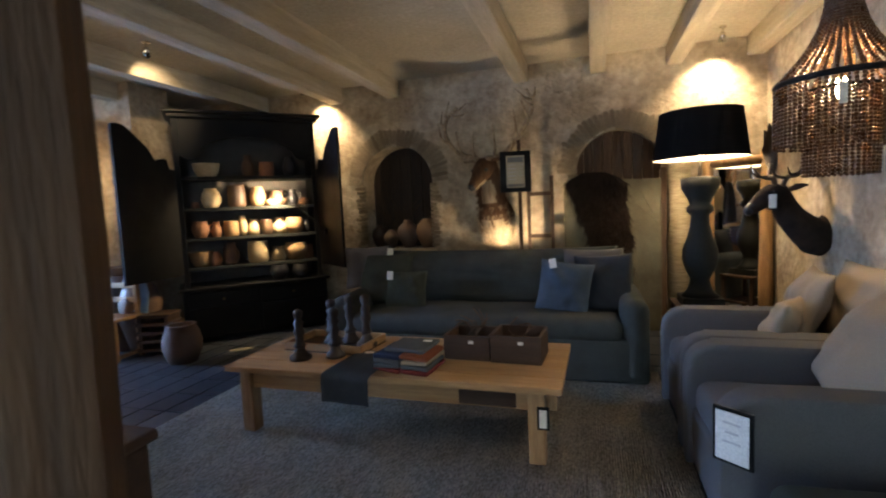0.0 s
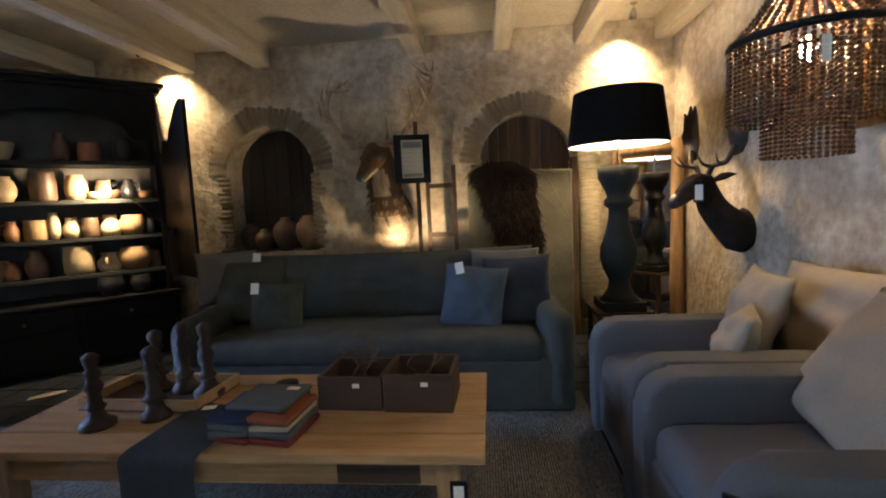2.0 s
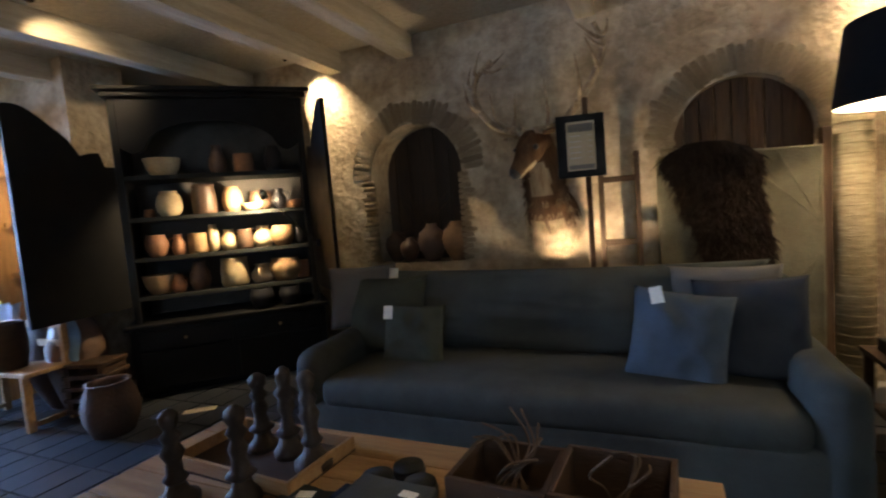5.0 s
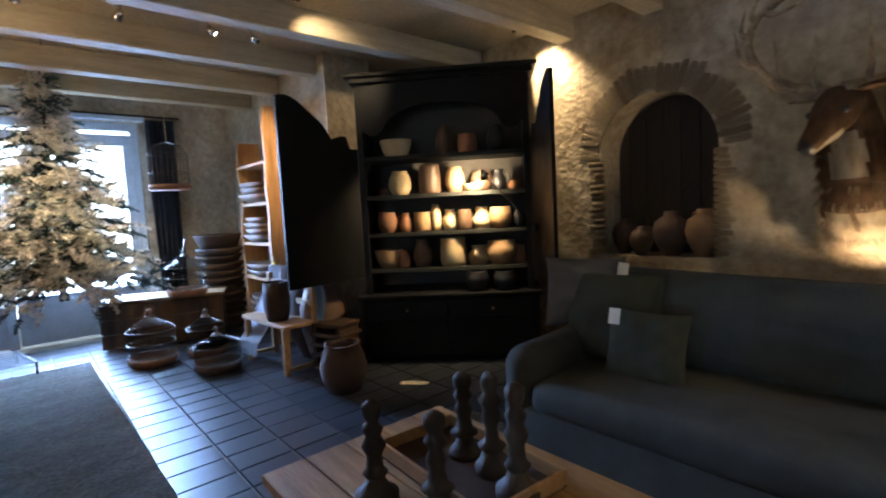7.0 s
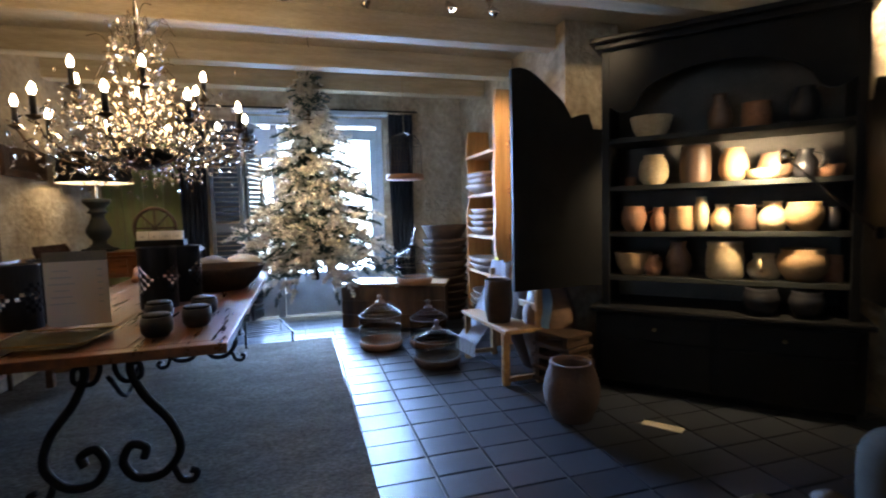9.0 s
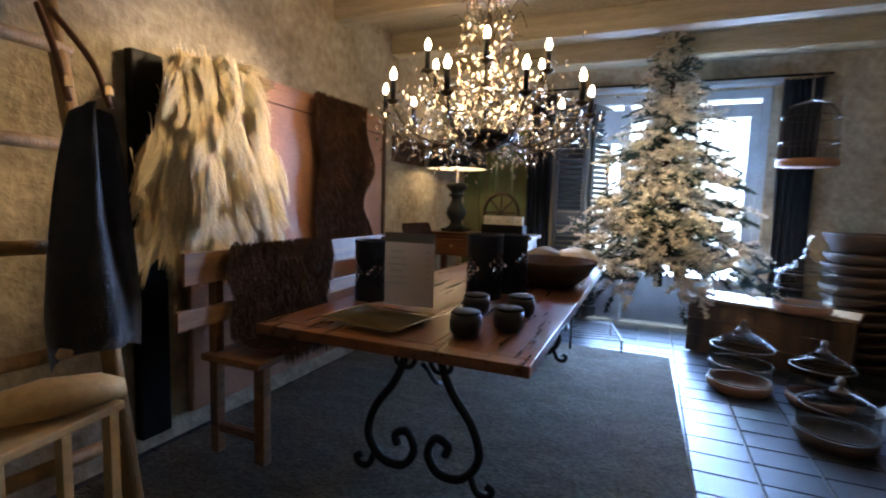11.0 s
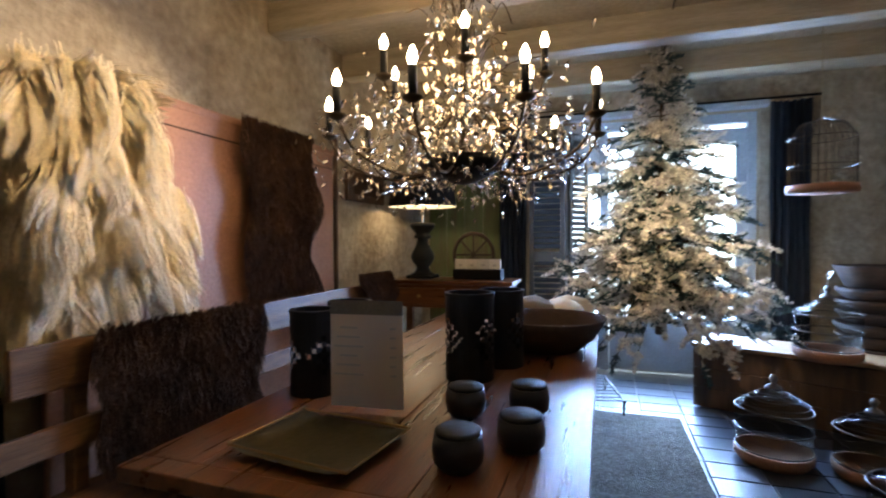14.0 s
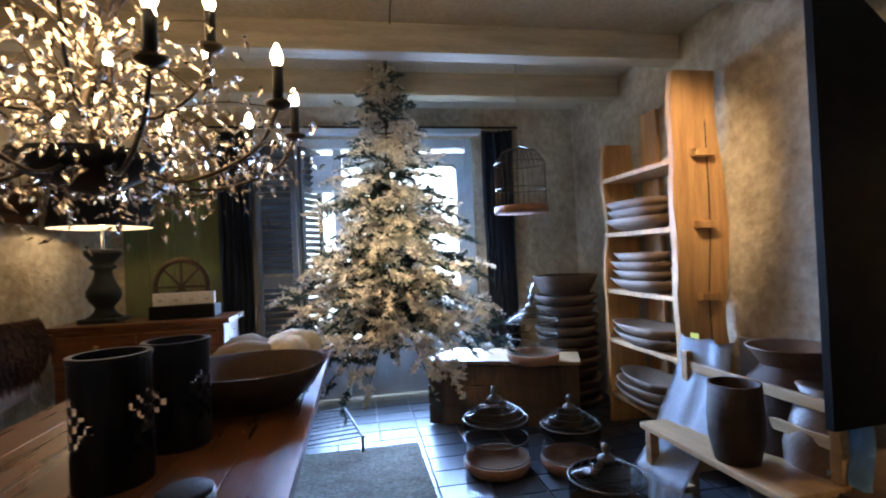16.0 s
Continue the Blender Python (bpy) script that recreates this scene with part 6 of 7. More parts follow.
part("shell", lathe([(0, 0), (0.16, 0), (0.24, 0.07), (0.30, 0.165), (0.285, 0.165), (0.22, 0.07), (0.14, 0.02), (0, 0.02)], 36, wobble=0.03), DARKWOOD, bw, smooth=True)
for k, (x, y, z, r) in enumerate(((-5.14, 1.55, TT + 0.07, 0.085), (-5.24, 1.72, TT + 0.07, 0.10), (-5.36, 1.52, TT + 0.07, 0.10), (-5.44, 1.74, TT + 0.07, 0.08))):
    f = thing("fleece_bundle", (x, y, z - 0.07), k * 70, "rolled cream and brown fleece on the table", "fleece", "fleece bundles")
    f.scale = (1.3, 1.3, 1.3)
    part("roll", loft([((0, -0.13, 0.07), 0.02, 0.02, 0), ((0, -0.09, 0.07), r * 0.7, 0.06, 0), ((0, 0, 0.075), r * 0.8, 0.075, 0), ((0, 0.09, 0.07), r * 0.7, 0.06, 0), ((0, 0.13, 0.07), 0.02, 0.02, 0)], 14), CREAMFUR if k % 2 else LINEN, f, smooth=True)

# ---- crystal chandelier ----
ch = thing("crystal_chandelier", (-4.02, 1.43, -0.02), 0, "bronze leaf chandelier with crystals and lit candle bulbs", "chandelier")
part("stem", tube([(0, 0, 1.62), (0, 0, 2.46)], 0.012, 8), BRONZE, ch)
part("chain", tube([(0, 0, 2.45), (0, 0, TOP + 0.02)], 0.006, 6), BLACKIRON, ch)
part("bottom_bowl", lathe([(0, 1.58), (0.05, 1.59), (0.16, 1.64), (0.19, 1.68), (0.15, 1.67), (0, 1.64)], 20, wobble=0.1), BLACKIRON, ch, smooth=True)
crystal_me = bpy.data.meshes.new("crystal")
crystal_me.from_pydata([(0, 0, 0), (0.010, 0, -0.014), (0, 0.006, -0.014), (-0.010, 0, -0.014), (0, -0.006, -0.014), (0, 0, -0.042)], [], [(0, 1, 2), (0, 2, 3), (0, 3, 4), (0, 4, 1), (5, 2, 1), (5, 3, 2), (5, 4, 3), (5, 1, 4)])
crystal_me.materials.append(CRYSTAL)
rn = random.Random(41)
hang = []
ARMS = [(0.54, 1.80, 10, 0.0), (0.34, 1.98, 6, 0.3)]
for radius, zc, n, off in ARMS:
    for i in range(n):
        a = 2 * math.pi * i / n + off
        ca, sa = math.cos(a), math.sin(a)
        pth = curve_points([(0.03 * ca, 0.03 * sa, zc - 0.10), (radius * 0.45 * ca, radius * 0.45 * sa, zc - 0.20), (radius * 0.85 * ca, radius * 0.85 * sa, zc - 0.14), (radius * ca, radius * sa, zc - 0.03)], 6)
        arm_ob = part("arm", tube(pth, 0.0055, 6), BRONZE, ch, smooth=True)
        part("cup", lathe([(0.008, 0), (0.03, 0.012), (0.034, 0.02), (0.012, 0.022), (0.014, 0.03), (0, 0.03)], 12, (radius * ca, radius * sa, zc - 0.035)), BRONZE, arm_ob, smooth=True)
        part("candle", lathe([(0.014, 0), (0.014, 0.085), (0, 0.085)], 10, (radius * ca, radius * sa, zc - 0.008)), BLACKIRON, arm_ob, smooth=True)
        part("bulb", lathe([(0, 0), (0.010, 0.004), (0.016, 0.022), (0.011, 0.042), (0.003, 0.058), (0, 0.06)], 10, (radius * ca, radius * sa, zc + 0.078)), BULB, arm_ob, "glowing flame-shaped bulb", smooth=True)
        for k in range(72):
            p = pth[rn.randrange(3, len(pth))] + Vector((rn.gauss(0, 0.06), rn.gauss(0, 0.06), rn.gauss(0.01, 0.06)))
            hang.append((p, rn.uniform(0.55, 1.1), rn.uniform(0, 360), rn.uniform(-70, 70)))
for i in range(150):
    a, z = rn.uniform(0, 6.28), rn.uniform(1.92, 2.42)
    r = 0.04 + 0.34 * (2.5 - z) * rn.uniform(0.4, 1.2)
    hang.append((Vector((r * math.cos(a), r * math.sin(a), z)), rn.uniform(0.8, 1.4), rn.uniform(0, 360), rn.uniform(-80, 80)))
for i in range(260):
    a, r = rn.uniform(0, 6.28), 0.50 * math.sqrt(rn.uniform(0.08, 1))
    hang.append((Vector((r * math.cos(a), r * math.sin(a), 1.66 + 0.20 * r + rn.gauss(0.05, 0.06))), rn.uniform(0.7, 1.3), rn.uniform(0, 360), rn.uniform(-80, 80)))
rest = bmesh.new()
for i, (p, s, rz, ry) in enumerate(hang):
    m = pose(p.x, p.y, p.z, ry, 0, rz) @ Matrix.Scale(s, 4)
    if i < 290:
        o = new("crystal", crystal_me)
        o.parent, o.matrix_basis = ch, m
    else:
        vs = [rest.verts.new(m @ v.co) for v in crystal_me.vertices]
        for f in crystal_me.polygons:
            rest.faces.new([vs[k] for k in f.vertices])
tagged(part("crystal_foliage", rest, CRYSTAL, ch), "small hanging crystal leaves", kind="stuff")
sprays = bmesh.new()
for i in range(90):
    a, z, r0 = rn.uniform(0, 6.28), rn.uniform(1.65, 2.35), rn.uniform(0.02, 0.12)
    r1 = r0 + rn.uniform(0.05, 0.30) * (1.2 if z < 2 else 0.5)
    tube(curve_points([(r0 * math.cos(a), r0 * math.sin(a), z), ((r0 + r1) / 2 * math.cos(a + 0.2), (r0 + r1) / 2 * math.sin(a + 0.2), z + 0.08), (r1 * math.cos(a + 0.3), r1 * math.sin(a + 0.3), z + rn.uniform(-0.05, 0.10))], 3), 0.0025, 4, sprays)
tagged(part("leaf_sprays", sprays, BRONZE, ch), "thin bronze leaf sprays", kind="stuff")


# ---- frosted fir tree ----
tree = thing("christmas_tree", (-6.12, 2.36, 0.0), 0, "frosted artificial fir tree hung from the ceiling by the garden door", "tree")
part("trunk", tube([(0, 0, 0.62), (0.01, 0, 1.2), (0, 0.01, 2.72)], [0.035, 0.025, 0.006], 8), BARK, tree, smooth=True)
part("hanging_cord", tube([(0, 0.01, 2.70), (0, 0.01, TOP)], 0.003, 5), BLACKIRON, tree)
rn = random.Random(51)
snow, green, wood = bmesh.new(), bmesh.new(), bmesh.new()


def needle(bm, p, way, ln, w):
    side = way.cross(Vector((rn.uniform(-1, 1), rn.uniform(-1, 1), rn.uniform(-1, 1)))).normalized() * w
    a, b, c = bm.verts.new(p - side), bm.verts.new(p + side), bm.verts.new(p + way * ln)
    bm.faces.new((a, b, c))


def sprig(base, way, ln, frost):
    """A fluffy twig: needles all round an axis, shorter towards its tip; snow lies in patches."""
    n = int(ln * 430)
    patch = 1.15 * noise.noise(base * 6.0) + 0.7 * noise.noise(base * 13.0)
    for q in range(n):
        u = q / n
        nd = (way * rn.uniform(0.1, 0.8) + Vector((rn.gauss(0, 1), rn.gauss(0, 1), rn.gauss(0.1, 1))).normalized()).normalized()
        frosty = rn.uniform(0.25, 0.75) < frost + patch + 0.25 * nd.z
        needle(snow if frosty else green, base + way * ln * u, nd, rn.uniform(0.030, 0.050) * (1.1 - 0.5 * u), 0.0105 if frosty else 0.0070)


LEVELS = 17
for level in range(LEVELS):
    s = level / (LEVELS - 1)
    z = 0.90 + 1.76 * s
    reach0 = 0.70 * (1 - s) ** 1.1 + 0.06
    count = 5 + int(14 * (1 - s) ** 0.8)
    for i in range(count):
        a = 2 * math.pi * (i + rn.uniform(-.3, .3)) / count + level * 1.3
        reach = reach0 * rn.choice((rn.uniform(0.5, 0.85), rn.uniform(0.9, 1.25)))
        out = Vector((math.cos(a), math.sin(a), 0))
        droop = rn.uniform(-0.25, 0.10) - 0.22 * (1 - s) ** 2
        root = Vector((0, 0, z + rn.uniform(-.05, .05)))
        tip = root + out * reach + Vector((0, 0, reach * droop))
        limb = curve_points([root, root.lerp(tip, 0.5) + Vector((0, 0, 0.06 * reach)), tip], 4)
        tube(limb, [0.008 - 0.006 * k / len(limb) for k in range(len(limb))], 4, wood)
        side = Vector((-out.y, out.x, 0))
        for k in range(4 + int(reach * 19)):
            u = 1 - 0.85 * rn.random() ** 1.3
            b = limb[min(len(limb) - 1, int(u * (len(limb) - 1)))]
            way = (out * rn.uniform(0.4, 1) + side * rn.uniform(-1, 1) + Vector((0, 0, rn.uniform(-0.55, 0.45)))).normalized()
            sprig(b, way, rn.uniform(0.09, 0.17) * (0.65 + 0.45 * (1 - s)), 0.74 - 0.22 * (1 - s) + 0.08 * u)
        sprig(tip, ((tip - limb[-3]).normalized() + Vector((0, 0, -0.3 * (1 - s)))).normalized(), 0.15, 0.5)
for k in range(14):
    sprig(Vector((0, 0, 2.50 + 0.012 * k)), Vector((rn.uniform(-.6, .6), rn.uniform(-.6, .6), 1)).normalized(), 0.10, 0.7)
tagged(part("frosted_foliage", snow, FROST, tree), "cream snow-frosted needle tips", kind="stuff")
tagged(part("green_foliage", green, NEEDLE, tree), "dark blue-green needles", kind="stuff")
tagged(part("bough_wood", wood, BARK, tree), kind="stuff")


# ---- slab-wood shelf with carved bowls ----
rack = thing("slab_shelf", (-5.66, 4.18, 0), 0, "tall rustic shelf of golden slab wood with carved bowls", "shelf")


def slab(bm, w, h, t, seed, taper=0.8):
    """A board with a waney edge: width along y, height along z, thickness along x."""
    n = 18
    ring = []
    for k in range(n + 1):
        s = k / n
        wa = w / 2 * (1 - (1 - taper) * s ** 2) + 0.035 * noise.noise((s * 5, seed, 0))
        wb = w / 2 * (1 - (1 - taper) * s ** 3) + 0.055 * noise.noise((s * 4, seed, 5))
        ring.append([bm.verts.new((x, y, h * s)) for x, y in ((-t / 2, -wa), (t / 2, -wa), (t / 2, wb), (-t / 2, wb))])
    for a, b in zip(ring, ring[1:]):
        for i in range(4):
            bm.faces.new((a[i], a[(i + 1) % 4], b[(i + 1) % 4], b[i]))
    bm.faces.new(ring[0]), bm.faces.new(ring[-1])
    bmesh.ops.bevel(bm, geom=[e for e in bm.edges if abs((e.verts[0].co - e.verts[1].co).normalized().z) > 0.8], offset=0.008, segments=2, affect="EDGES")
    return bm


o = part("side_board", slab(bmesh.new(), 0.36, 2.40, 0.06, 3), OLDOAK, rack, "wide waney-edged golden board", smooth=False)
o.location = (0.47, -0.02, 0)
o = part("side_board", slab(bmesh.new(), 0.30, 2.16, 0.05, 8), OLDOAK, rack)
o.location = (-0.45, 0.0, 0)
part("drying_crack", tube(curve_points([(0.5005, 0.03, 0.5), (0.5005, 0.01, 1.0), (0.5005, 0.04, 1.5), (0.5005, 0.035, 2.1)], 6), 0.004, 5), BARK, rack, "dark drying crack")
o = part("back_board", box((0.20, 0.03, 2.36), (-0.22, 0.145, 1.18), 0.006), OLDOAK, rack)
for k, z in enumerate((0.22, 0.64, 1.02, 1.45, 1.87)):
    part("shelf_board", box((0.85, 0.30, 0.035), (0.01, 0.0, z), 0.006), OLDOAK, rack)
for z in (0.66, 1.04, 1.47, 1.90):
    part("tenon", box((0.05, 0.12, 0.045), (0.525, -0.01, z), 0.006), OLDOAK, rack)
for k, (z, n) in enumerate(((0.24, 3), (0.658, 2), (1.038, 4), (1.468, 3))):
    zz = z
    for i in range(n):
        b = thing("carved_bowl", (-5.68 + 0.03 * math.sin(k + i), 4.10, zz + 0.002), (i * 7 + k * 3) % 12 - 6, "long hand-carved wooden trough bowl on the slab shelf", "bowl", "carved bowls")
        f = 1.0 - 0.07 * i
        part("shell", lathe([(0, 0), (0.20 * f, 0), (0.30 * f, 0.035), (0.385 * f, 0.085), (0.365 * f, 0.085), (0.27 * f, 0.04), (0, 0.02)], 28, squash=0.44, wobble=0.06), BOWLWOOD, b, smooth=True)
        zz += 0.062

# ---- grey board, tall pot, low bench with throw, barrel, stools ----
tagged(part("grey_panel", box((0.55, 0.03, 0.78), (-4.80, 4.315, 0.41), 0.004), GREYBOARD), "plain grey board leaning on the plaster wall", "board")
tp = thing("storage_jar", (-4.52, 4.09, 0), 0, "large brown clay jar with a flaring black rim", "jar")
part("body", lathe([(0, 0), (0.13, 0), (0.22, 0.2), (0.25, 0.45), (0.22, 0.66), (0.13, 0.76), (0.12, 0.78), (0, 0.78)], 28, wobble=0.03), POTBROWN, tp, smooth=True)
part("rim", lathe([(0.12, 0.775), (0.135, 0.80), (0.178, 0.855), (0.185, 0.865), (0.168, 0.863), (0.11, 0.80)], 28), BROWNCLAY, tp, "dark flaring rim", smooth=True)
lb = thing("low_bench", (-4.53, 3.74, 0), 3, "small warm pine bench with a low back rail", "bench")
part("seat", box((0.86, 0.30, 0.03), (0, 0, 0.405), 0.006), PINE, lb)
for s in (-1, 1):
    part("leg", box((0.045, 0.05, 0.39), (s * 0.37, -0.12, 0.195), 0.006), PINE, lb)
    part("back_post", box((0.045, 0.045, 0.78), (s * 0.40, 0.14, 0.39), 0.006), PINE, lb)
    part("stretcher", box((0.035, 0.24, 0.035), (s * 0.385, 0.01, 0.05), 0.005), PINE, lb)
for z in (0.56, 0.70):
    part("back_rail", box((0.80, 0.022, 0.05), (0, 0.14, z), 0.006), PINE, lb)
barrel = thing("wooden_barrel", (-4.42, 3.70, 0.421), 0, "dark brown wooden barrel vessel on the pine bench", "vessel")
part("body", lathe([(0, 0), (0.088, 0), (0.108, 0.10), (0.113, 0.19), (0.104, 0.33), (0.094, 0.33), (0.096, 0.25), (0, 0.2)], 26, wobble=0.02), DARKWOOD, barrel, smooth=True)
throw = thing("throw_blanket", (-4.84, 3.80, 0), 8, "white fringed woven throw draped over the bench", "blanket")
part("cloth", cloth(0.34, 1, lambda s: (0.10 - 0.13 * s - 0.22 * s ** 2, 0.80 - 0.62 * s + (0.05 if s < 0.1 else 0)), 12, 22, 0.01, 0.03, 4), WHITECLOTH, throw, smooth=True)
part("label", box((0.06, 0.004, 0.03), (-0.06, 0.105, 0.86), 0.0008), YELLOW, throw, "yellow paper label")
fr = bmesh.new()
for i in range(34):
    x = -0.17 + i * 0.0103
    tube([(x, -0.25, 0.19), (x + 0.006 * math.sin(i), -0.265, 0.08)], 0.0025, 4, fr)
part("fringe", fr, WHITECLOTH, throw)
stool = thing("stool_stack", (-4.02, 4.02, 0), 20, "stack of small dark slatted wooden stools", "stools")
for k in range(5):
    part("slat", box((0.34, 0.26, 0.03), (0.01 * math.sin(k * 3), 0, 0.05 + k * 0.085), 0.006), DARKWOOD, stool)
    if k < 4:
        for s in (-1, 1):
            part("batten", box((0.04, 0.24, 0.053), (s * 0.13, 0, 0.0925 + k * 0.085), 0.004), DARKWOOD, stool)
bc = part("blue_cloth", cloth(0.14, 1, lambda s: (0.02 * math.sin(s * 5), 0.72 - s * 0.30), 6, 10, 0.008, 0.02, 9), BLUECLOTH, smooth=True)
bc.matrix_world = pose(-4.12, 3.93, 0, 0, 0, 15)
tagged(bc, "pale blue cloth hung behind the pine bench", "cloth")
big = thing("round_pot", (-4.28, 4.06, 0.0), 0, "round brown clay pot behind the pine bench", "pot")
part("body", lathe([(0, 0), (0.12, 0), (0.20, 0.3), (0.20, 0.50), (0.15, 0.66), (0.12, 0.70), (0.14, 0.74), (0.11, 0.74), (0, 0.7)], 24, wobble=0.03), BROWNCLAY, big, smooth=True)
fp = thing("floor_pot", (-3.52, 3.80, 0.0), 0, "brown rough clay pot standing on the slate floor", "pot")
part("body", lathe([(0, 0), (0.12, 0), (0.16, 0.10), (0.172, 0.18), (0.155, 0.27), (0.125, 0.34), (0.138, 0.352), (0.11, 0.352), (0.11, 0.32), (0.135, 0.20), (0, 0.16)], 28, wobble=0.03), POTBROWN, fp, smooth=True)


# ---- crate, wire cloches, baskets ----
crate = thing("wooden_crate", (-6.43, 3.27, 0), 67.4, "old wooden crate with daylight coloured into its pale top", "crate")
for k in range(3):
    part("board", box((1.17, 0.02, 0.150), (0, -0.24, 0.09 + k * 0.155), 0.005), POSTWOOD, crate)
    part("board", box((1.17, 0.02, 0.150), (0, 0.24, 0.09 + k * 0.155), 0.005), POSTWOOD, crate)
for s in (-1, 1):
    part("end", box((0.02, 0.455, 0.45), (s * 0.56, 0, 0.245), 0.005), POSTWOOD, crate)
# Paler boards carry the daylight on the crate's top in their colour.
for k in range(4):
    part("top_board", box((1.20, 0.127, 0.028), (0, -0.195 + k * 0.13, 0.50), 0.005), PINE, crate)


def wire_cloche(place, r, h, label, tiers=2, dish=CLAY):
    c = thing("wire_cloche", place, 0, label, "cloche", "wire cloches")
    part("dish", lathe([(0, 0), (r * 0.9, 0), (r * 1.02, 0.03), (r * 1.04, 0.075), (r * 0.98, 0.075), (r * 0.94, 0.03), (0, 0.02)], 30), dish, c, "shallow terracotta dish", smooth=True)
    for k in range(tiers + 1):
        z = 0.085 + (h * 0.62 - 0.085) * k / max(1, tiers)
        part("ring", tube([(r * math.cos(a * math.pi / 18), r * math.sin(a * math.pi / 18), z) for a in range(37)], 0.0045, 6), WIRE, c, smooth=True)
    part("glass_bell", lathe([(r, 0.08), (r, h * 0.62), (r * 0.93, h * 0.655), (r * 0.55, h * 0.76), (r * 0.2, h * 0.84), (r * 0.2, h * 0.832), (r * 0.55, h * 0.752), (r * 0.92, h * 0.648), (r * 0.98, h * 0.62), (r * 0.98, 0.08), (r, 0.08)], 30), BELLGLASS, c, "clear glass bell", smooth=True)
    wires = bmesh.new()
    for k in range(0, 6, 2):
        rr = r * (0.9 - 0.12 * k)
        tube([(rr * math.cos(a * math.pi / 14), rr * math.sin(a * math.pi / 14), h * (0.672 + 0.030 * k)) for a in range(29)], 0.0022, 3, wires)
    tagged(part("wire_mesh", wires, WIRE, c), "thin bent wires", kind="stuff")
    part("knob", lathe([(0.0, 0), (r * 0.24, 0), (r * 0.2, 0.015), (0.012, 0.03), (0.02, 0.05), (0.022, 0.065), (0.012, 0.082), (0, 0.085)], 16, (0, 0, h * 0.84)), KNOBWOOD, c, "turned grey-brown knob", smooth=True)
    return c


wire_cloche((-5.52, 2.93, 0), 0.20, 0.52, "two-tier wire cloche with a terracotta dish on the floor")
wire_cloche((-5.42, 3.38, 0), 0.18, 0.44, "low wire cloche on the slate floor", 1)
wire_cloche((-4.82, 3.30, 0), 0.19, 0.36, "wide wire cloche with a domed lid on the slate floor", 1, BASKET)
cc = wire_cloche((-6.08, 3.40, 0.515), 0.19, 0.50, "wire cloche with a red terracotta dish on the crate", 2)
part("hook", tube(curve_points([(0, 0, 0.50), (0.0, 0.0, 0.53), (0.03, 0.0, 0.56), (0.0, 0.03, 0.60), (-0.03, 0, 0.57)], 5), 0.004, 6), CHROME, cc, smooth=True)
cg = thing("hanging_birdcage", (-5.88, 3.29, 0), 0, "old wire birdcage with a wooden base hanging from the ceiling", "birdcage")
part("base", lathe([(0, 1.63), (0.19, 1.63), (0.195, 1.65), (0.19, 1.68), (0, 1.68)], 28), CLAY, cg, smooth=True)
cw = bmesh.new()
for i in range(30):
    a = 2 * math.pi * i / 30
    tube([(0.18 * math.cos(a), 0.18 * math.sin(a), 1.68), (0.18 * math.cos(a), 0.18 * math.sin(a), 1.98), (0.12 * math.cos(a), 0.12 * math.sin(a), 2.07), (0.01 * math.cos(a), 0.01 * math.sin(a), 2.11)], 0.0022, 3, cw)
tagged(part("wire_dome", cw, WIRE, cg), "thin wire bars", kind="stuff")
for z in (1.80, 1.98):
    part("ring", tube([(0.18 * math.cos(a * math.pi / 18), 0.18 * math.sin(a * math.pi / 18), z) for a in range(37)], 0.003, 5), WIRE, cg)
part("cord", tube([(0, 0, 2.10), (0, 0, 2.30), (0, 0, TOP)], 0.004, 5), ROPE, cg)
bs = thing("basket_stack", (-6.58, 3.90, 0), 0, "tall stack of nested dark wooden trays", "baskets")
for k in range(11):
    part("tray", lathe([(0, 0), (0.20, 0), (0.255 + 0.01 * math.sin(k * 2), 0.06), (0.265, 0.085), (0.25, 0.085), (0.19, 0.015), (0, 0.015)], 24, (0.012 * math.sin(k * 4), 0.012 * math.cos(k * 3), 0.002 + k * 0.088), wobble=0.04), BASKET, bs, smooth=True)
part("top_basket", lathe([(0, 0), (0.20, 0), (0.27, 0.14), (0.28, 0.16), (0.26, 0.16), (0.18, 0.02), (0, 0.02)], 24, (0, 0, 0.972), wobble=0.04), BASKET, bs, smooth=True)
ms = thing("metal_rack", (-6.28, 1.82, 0), 12, "low black iron rack on the floor under the tree", "rack")
for s in (-1, 1):
    part("bar", tube([(-0.35, s * 0.22, 0.12), (0.35, s * 0.22, 0.12)], 0.012, 6), BLACKIRON, ms)
    for q in (-1, 1):
        part("foot", tube([(q * 0.33, s * 0.22, 0.0), (q * 0.33, s * 0.22, 0.12)], 0.012, 6), BLACKIRON, ms)
for k in range(9):
    part("grid_bar", tube([(-0.34 + k * 0.085, -0.22, 0.125), (-0.34 + k * 0.085, 0.22, 0.125)], 0.005, 5), BLACKIRON, ms)
for z in (0.28, 0.42, 0.56):
    part("rail", tube([(-0.35, -0.22, z), (0.35, -0.22, z + 0.02)], 0.007, 6), BLACKIRON, ms)
for q in (-1, 1):
    part("upright", tube([(q * 0.34, -0.22, 0.10), (q * 0.34, -0.22, 0.60)], 0.009, 6), BLACKIRON, ms)

